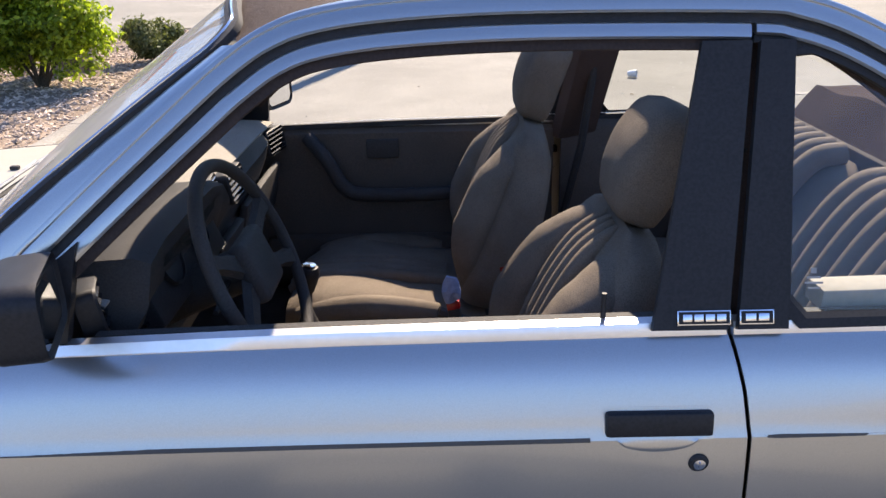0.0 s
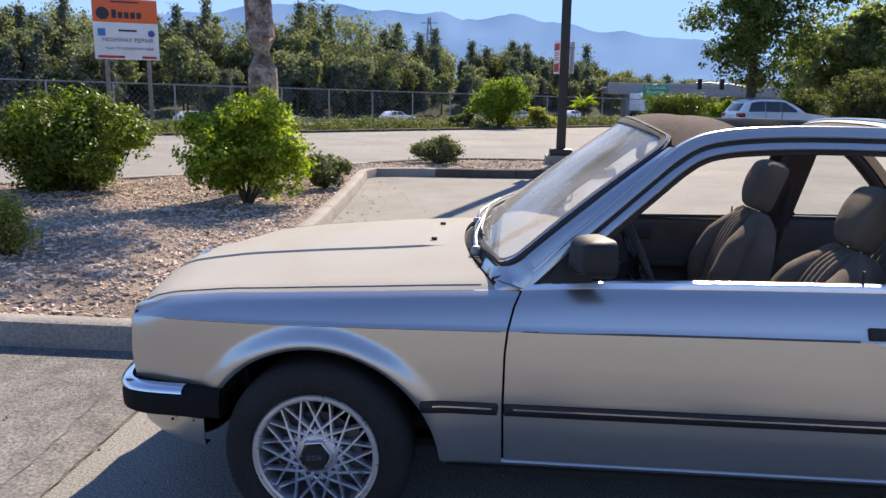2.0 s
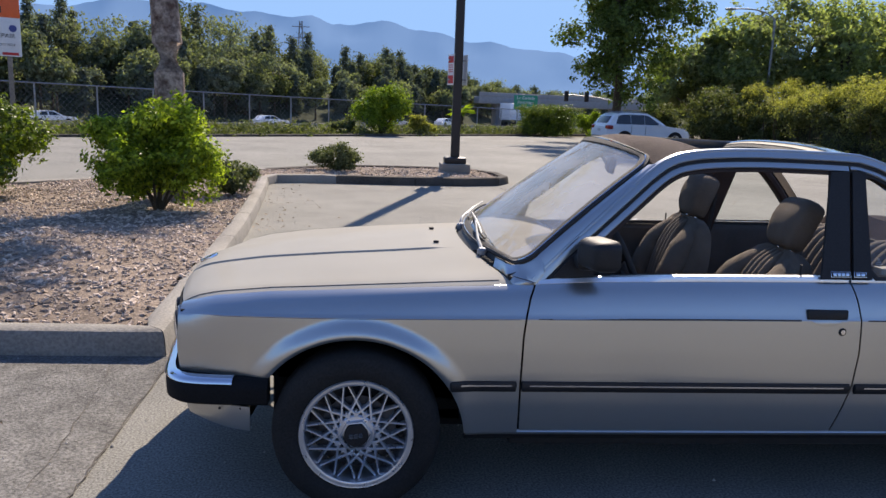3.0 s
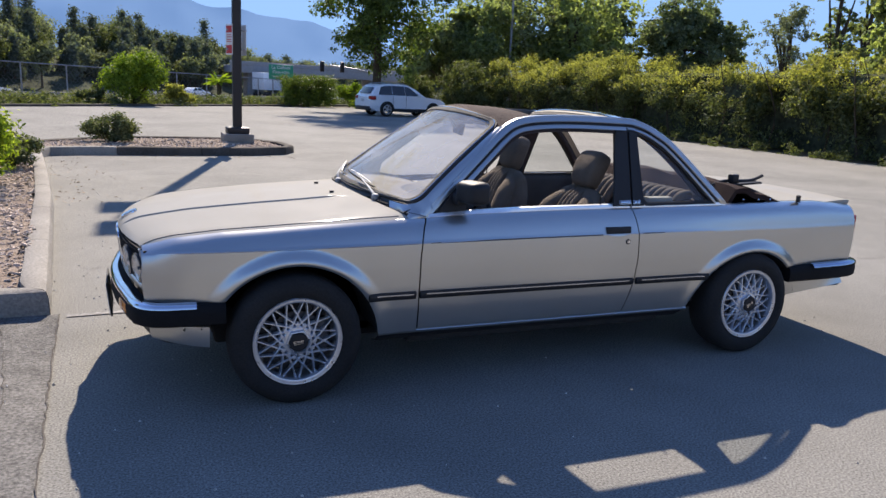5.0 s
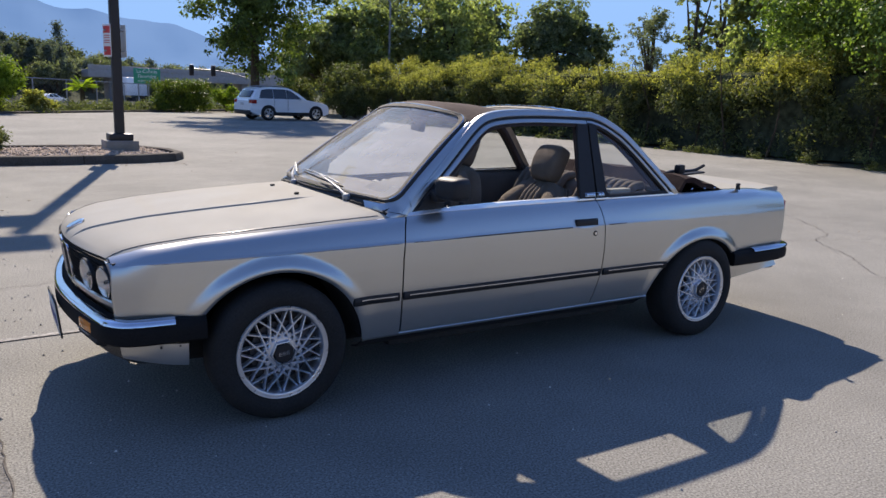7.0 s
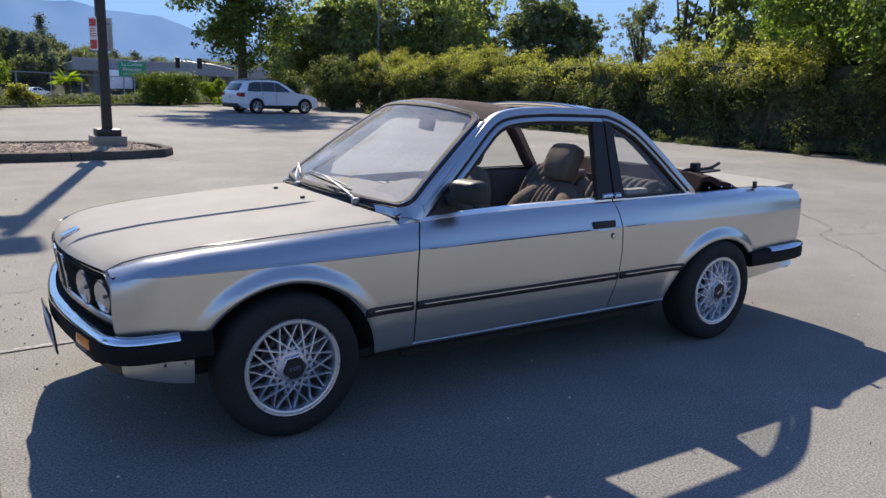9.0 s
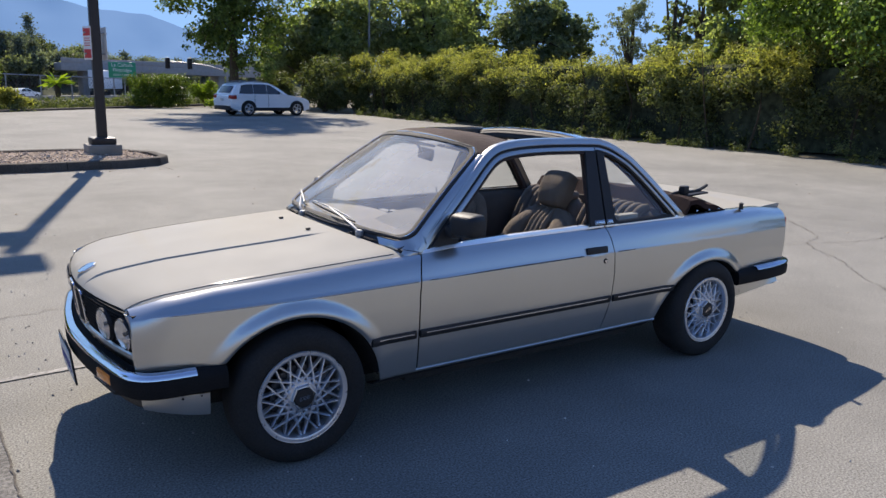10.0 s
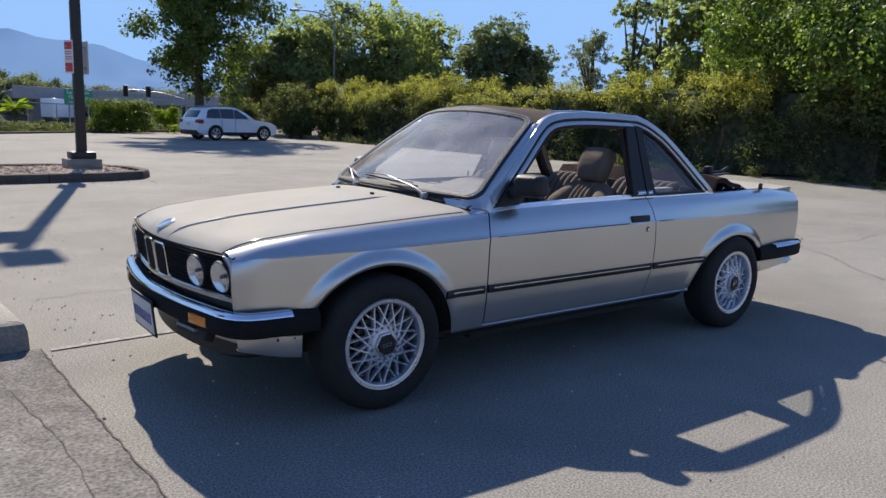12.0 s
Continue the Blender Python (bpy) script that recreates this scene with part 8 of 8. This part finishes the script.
def front_seat(y, sx=0.0, sz=0.0, rake=0.44):
    seat = empty("front_seat")
    seat.parent = car
    seat["label"] = "taupe velour front seat with fluted backrest and a large headrest"
    bm = bmesh.new()
    pad(bm, lambda t: (Vector((sx + lerp(1.03, 1.56, t), y, sz + 0.405 - 0.035 * t + 0.018 * math.sin(math.pi * min(1, t * 1.6)))), Vector((0.10, 0, 1)).normalized()),
        lambda t: 0.245 * min(1, 0.75 + t * 1.6) if t < 0.2 else 0.255, lambda t: 0.075 * min(1, 0.45 + 3.5 * t), 14, 2.6)
    part("seat_cushion", bm, corduroy, seat)
    bm = bmesh.new()
    tilt = Vector((rake, 0, 1)).normalized()
    face = Vector((-1, 0, rake)).normalized()
    foot = Vector((sx + 1.695, y, sz + 0.90)) - tilt * 0.47
    pad(bm, lambda t: (foot + tilt * (0.47 * t) - face * 0.02 * math.sin(math.pi * t), face),
        lambda t: interp(t, ((0, 0.235), (0.15, 0.262), (0.45, 0.265), (0.7, 0.238), (0.9, 0.20), (0.97, 0.17), (1, 0.12))),
        lambda t: interp(t, ((0, 0.06), (0.2, 0.085), (0.5, 0.080), (0.85, 0.062), (1, 0.03))), 22, 2.6, 0.007)
    part("backrest", bm, corduroy, seat)
    across = Vector((0, 1, 0))
    for k in range(4):
        off = 0.036 * (k - 1.5)
        tube("back_pleat", bezier_path([foot + tilt * h + across * off * w + face * f for h, w, f in ((0.07, 1.0, 0.052), (0.23, 1.0, 0.068), (0.37, 0.95, 0.058), (0.455, 0.8, 0.026))], 5), [0.012, 0.016, 0.0185, 0.0195, 0.020, 0.020, 0.020, 0.020, 0.020, 0.0195, 0.019, 0.018, 0.016, 0.014, 0.011, 0.007], corduroy, seat, n=10)
        yy = y + off
        tube("cushion_pleat", bezier_path([(sx + 1.03, yy, sz + 0.425), (sx + 1.10, yy, sz + 0.465), (sx + 1.28, yy, sz + 0.468), (sx + 1.46, yy, sz + 0.445)], 4), 0.022, corduroy, seat, n=10)
    # side bolsters: thick pads that stand forward of the pleats
    for s in (-1, 1):
        bm = bmesh.new()
        rings = []
        for k in range(18):
            t = k / 17
            c = foot + tilt * lerp(0.03, 0.455, t) + across * s * interp(t, ((0, 0.170), (0.4, 0.178), (0.75, 0.155), (1, 0.110))) + face * interp(t, ((0, 0.035), (0.35, 0.070), (0.7, 0.055), (1, 0.0)))
            w, d = interp(t, ((0, 0.045), (0.15, 0.070), (0.5, 0.074), (0.85, 0.062), (1, 0.030))), interp(t, ((0, 0.030), (0.2, 0.058), (0.6, 0.056), (0.9, 0.040), (1, 0.018)))
            rings.append([c + across * w * math.cos(a) + face * d * math.sin(a) for a in [2 * math.pi * j / 14 for j in range(14)]])
        add_loft(bm, rings)
        part("back_bolster", bm, corduroy, seat)
        bm = bmesh.new()
        add_tube(bm, bezier_path([(sx + 1.07, y + s * 0.215, sz + 0.430), (sx + 1.26, y + s * 0.225, sz + 0.450), (sx + 1.45, y + s * 0.225, sz + 0.430)], 5), [0.02, 0.03, 0.034, 0.036, 0.037, 0.037, 0.037, 0.036, 0.034, 0.032, 0.028], 10)
        part("cushion_bolster", bm, corduroy, seat)
    bm = bmesh.new()
    hc = Vector((sx + 1.725, y, sz + 1.003))
    pad(bm, lambda t: (hc + tilt * lerp(-0.102, 0.106, t) + face * (0.012 * math.sin(math.pi * t)), face),
        lambda t: interp(t, ((0, 0.070), (0.05, 0.088), (0.2, 0.102), (0.5, 0.107), (0.78, 0.105), (0.90, 0.096), (0.96, 0.080), (1, 0.055))),
        lambda t: interp(t, ((0, 0.030), (0.06, 0.044), (0.3, 0.054), (0.6, 0.057), (0.88, 0.052), (0.95, 0.043), (1, 0.024))), 22)
    part("headrest", bm, corduroy, seat)
    for s in (-1, 1):
        tube("headrest_post", [foot + Vector((0, s * 0.05, 0)) + tilt * 0.44, hc + Vector((0, s * 0.05, 0))], 0.006, chrome, seat)
    box("seat_base", (0.42, 0.40, 0.06), Matrix.Translation((sx + 1.30, y, 0.335)), dash_mat, seat, 0.02)
    box("seat_runner", (0.55, 0.03, 0.03), Matrix.Translation((1.38, y - 0.2, 0.33)), galvanised, seat, 0.004)
    return seat


front_seat(-0.355)
front_seat(0.355, -0.105, 0.03, 0.33)
# rear bench
bench = empty("rear_bench")
bench.parent = car
bench["label"] = "taupe velour rear bench with a fluted back"
bm = bmesh.new()
for y in (-0.30, 0.30):
    pad(bm, lambda t, y=y: (Vector((lerp(1.82, 2.20, t), y, 0.44 - 0.02 * t)), Vector((0.1, 0, 1)).normalized()), lambda t: 0.30, lambda t: 0.08 * min(1, 0.5 + 3 * t), 10, 2.6)
part("bench_cushion", bm, corduroy, bench)
bm = bmesh.new()
for y in (-0.30, 0.30):
    face = Vector((-1, 0, 0.42)).normalized()
    pad(bm, lambda t, y=y: (Vector((2.14 + 0.19 * t, y, 0.44 + 0.42 * t)), face), lambda t: interp(t, ((0, 0.29), (0.6, 0.30), (0.9, 0.27), (1, 0.2))), lambda t: interp(t, ((0, 0.06), (0.4, 0.085), (0.85, 0.075), (1, 0.03))), 16, 3.4, 0.008)
part("bench_back", bm, corduroy, bench)
for y in (-0.30, 0.30):
    for k in range(8):
        yy = y + 0.056 * (k - 3.5)
        tube("bench_pleat", bezier_path([(2.085, yy, 0.50), (2.115, yy, 0.65), (2.180, yy, 0.79), (2.245, yy, 0.868), (2.31, yy, 0.880)], 5), 0.028, corduroy, bench, n=10)
for sgn in (-1, 1):
    bm = bmesh.new()
    add_grid(bm, [[(x, sgn * w, z) for w, z in ((0.68, 0.856), (0.655, 0.850), (0.63, 0.82), (0.62, 0.60), (0.62, 0.34))] for x in np.linspace(1.72, 2.38, 6)])
    solid(part("rear_side_trim", bm, door_card_mat, car), 0.01)
box("rear_bulkhead", (0.02, 1.28, 0.60), Matrix.Translation((2.36, 0, 0.58)), carpet, car, 0.004)
# mirror inside the screen
bm = bmesh.new()
mm = Matrix.Translation((1.055, -0.02, 1.195)) @ pose(0, 0, 0, 0, 10, -14)
rings = [[mm @ Vector((o, p[0] * s, p[1] * s)) for p in rounded_loop(0.21, 0.065, 0.022)] for o, s in ((-0.022, 0.6), (-0.012, 0.92), (0.008, 1.0), (0.012, 0.97))]
add_loft(bm, rings)
add_tube(bm, [(1.035, -0.02, 1.20), (1.00, -0.02, 1.25), (1.01, -0.02, 1.29)], 0.008)
inner = part("rear_view_mirror", bm, black_trim, car)
bm = bmesh.new()
add_loft(bm, [[mm @ Vector((o, p[0] * 0.93, p[1] * 0.9)) for p in rounded_loop(0.21, 0.065, 0.022)] for o in (0.0115, 0.0135)])
part("inner_mirror_face", bm, mirror_glass, inner)
for sgn in (-1, 1):
    m = Matrix.Translation((1.135, sgn * 0.27, 1.235)) @ pose(0, 0, 0, 0, 12)
    box("sun_visor", (0.14, 0.32, 0.014), m, dash_mat, car, 0.006)
tube("belt_strap", [(1.80, -0.555, 1.08), (1.77, -0.560, 0.80), (1.70, -0.60, 0.42)], 0.012, rubber, car)
tube("belt_strap", [(1.80, 0.555, 1.08), (1.77, 0.560, 0.80), (1.70, 0.60, 0.42)], 0.012, rubber, car)
# etched marks in the corners of the quarter windows: plain bars
etch_mat = mat("etched_glass", (0.34, 0.34, 0.33), 0.7, 0, fine=(100, 0.1), coarse=(20, 0.1))
for sgn, mx, mz in ((-1, 1.883, 0.909), (1, 2.235, 0.935)):
    for k, (w, dz) in enumerate(((0.008, 0.016), (0.020, 0.007), (0.026, 0.000), (0.018, -0.007))):
        z = mz + dz
        box("etched_mark", (w, 0.0015, 0.003 if k else 0.008), Matrix.Translation((mx, sgn * (glass_y(z) - 0.0015), z)) @ pose(0, 0, 0, sgn * 22), etch_mat if sgn < 0 else black_trim, car, 0.0, "small etched glass mark")
# pale box lying on the side trim beside the rear bench
pale_card = mat("pale_card", (0.30, 0.28, 0.24), 0.85, 0, fine=(70, 0.1), coarse=(9, 0.12))
tagged(box("card_box", (0.16, 0.05, 0.032), Matrix.Translation((1.985, -0.628, 0.874)) @ pose(0, 0, 0, 0, 0, 2), pale_card, None, 0.003), "small pale card box on the rear side trim", "box")
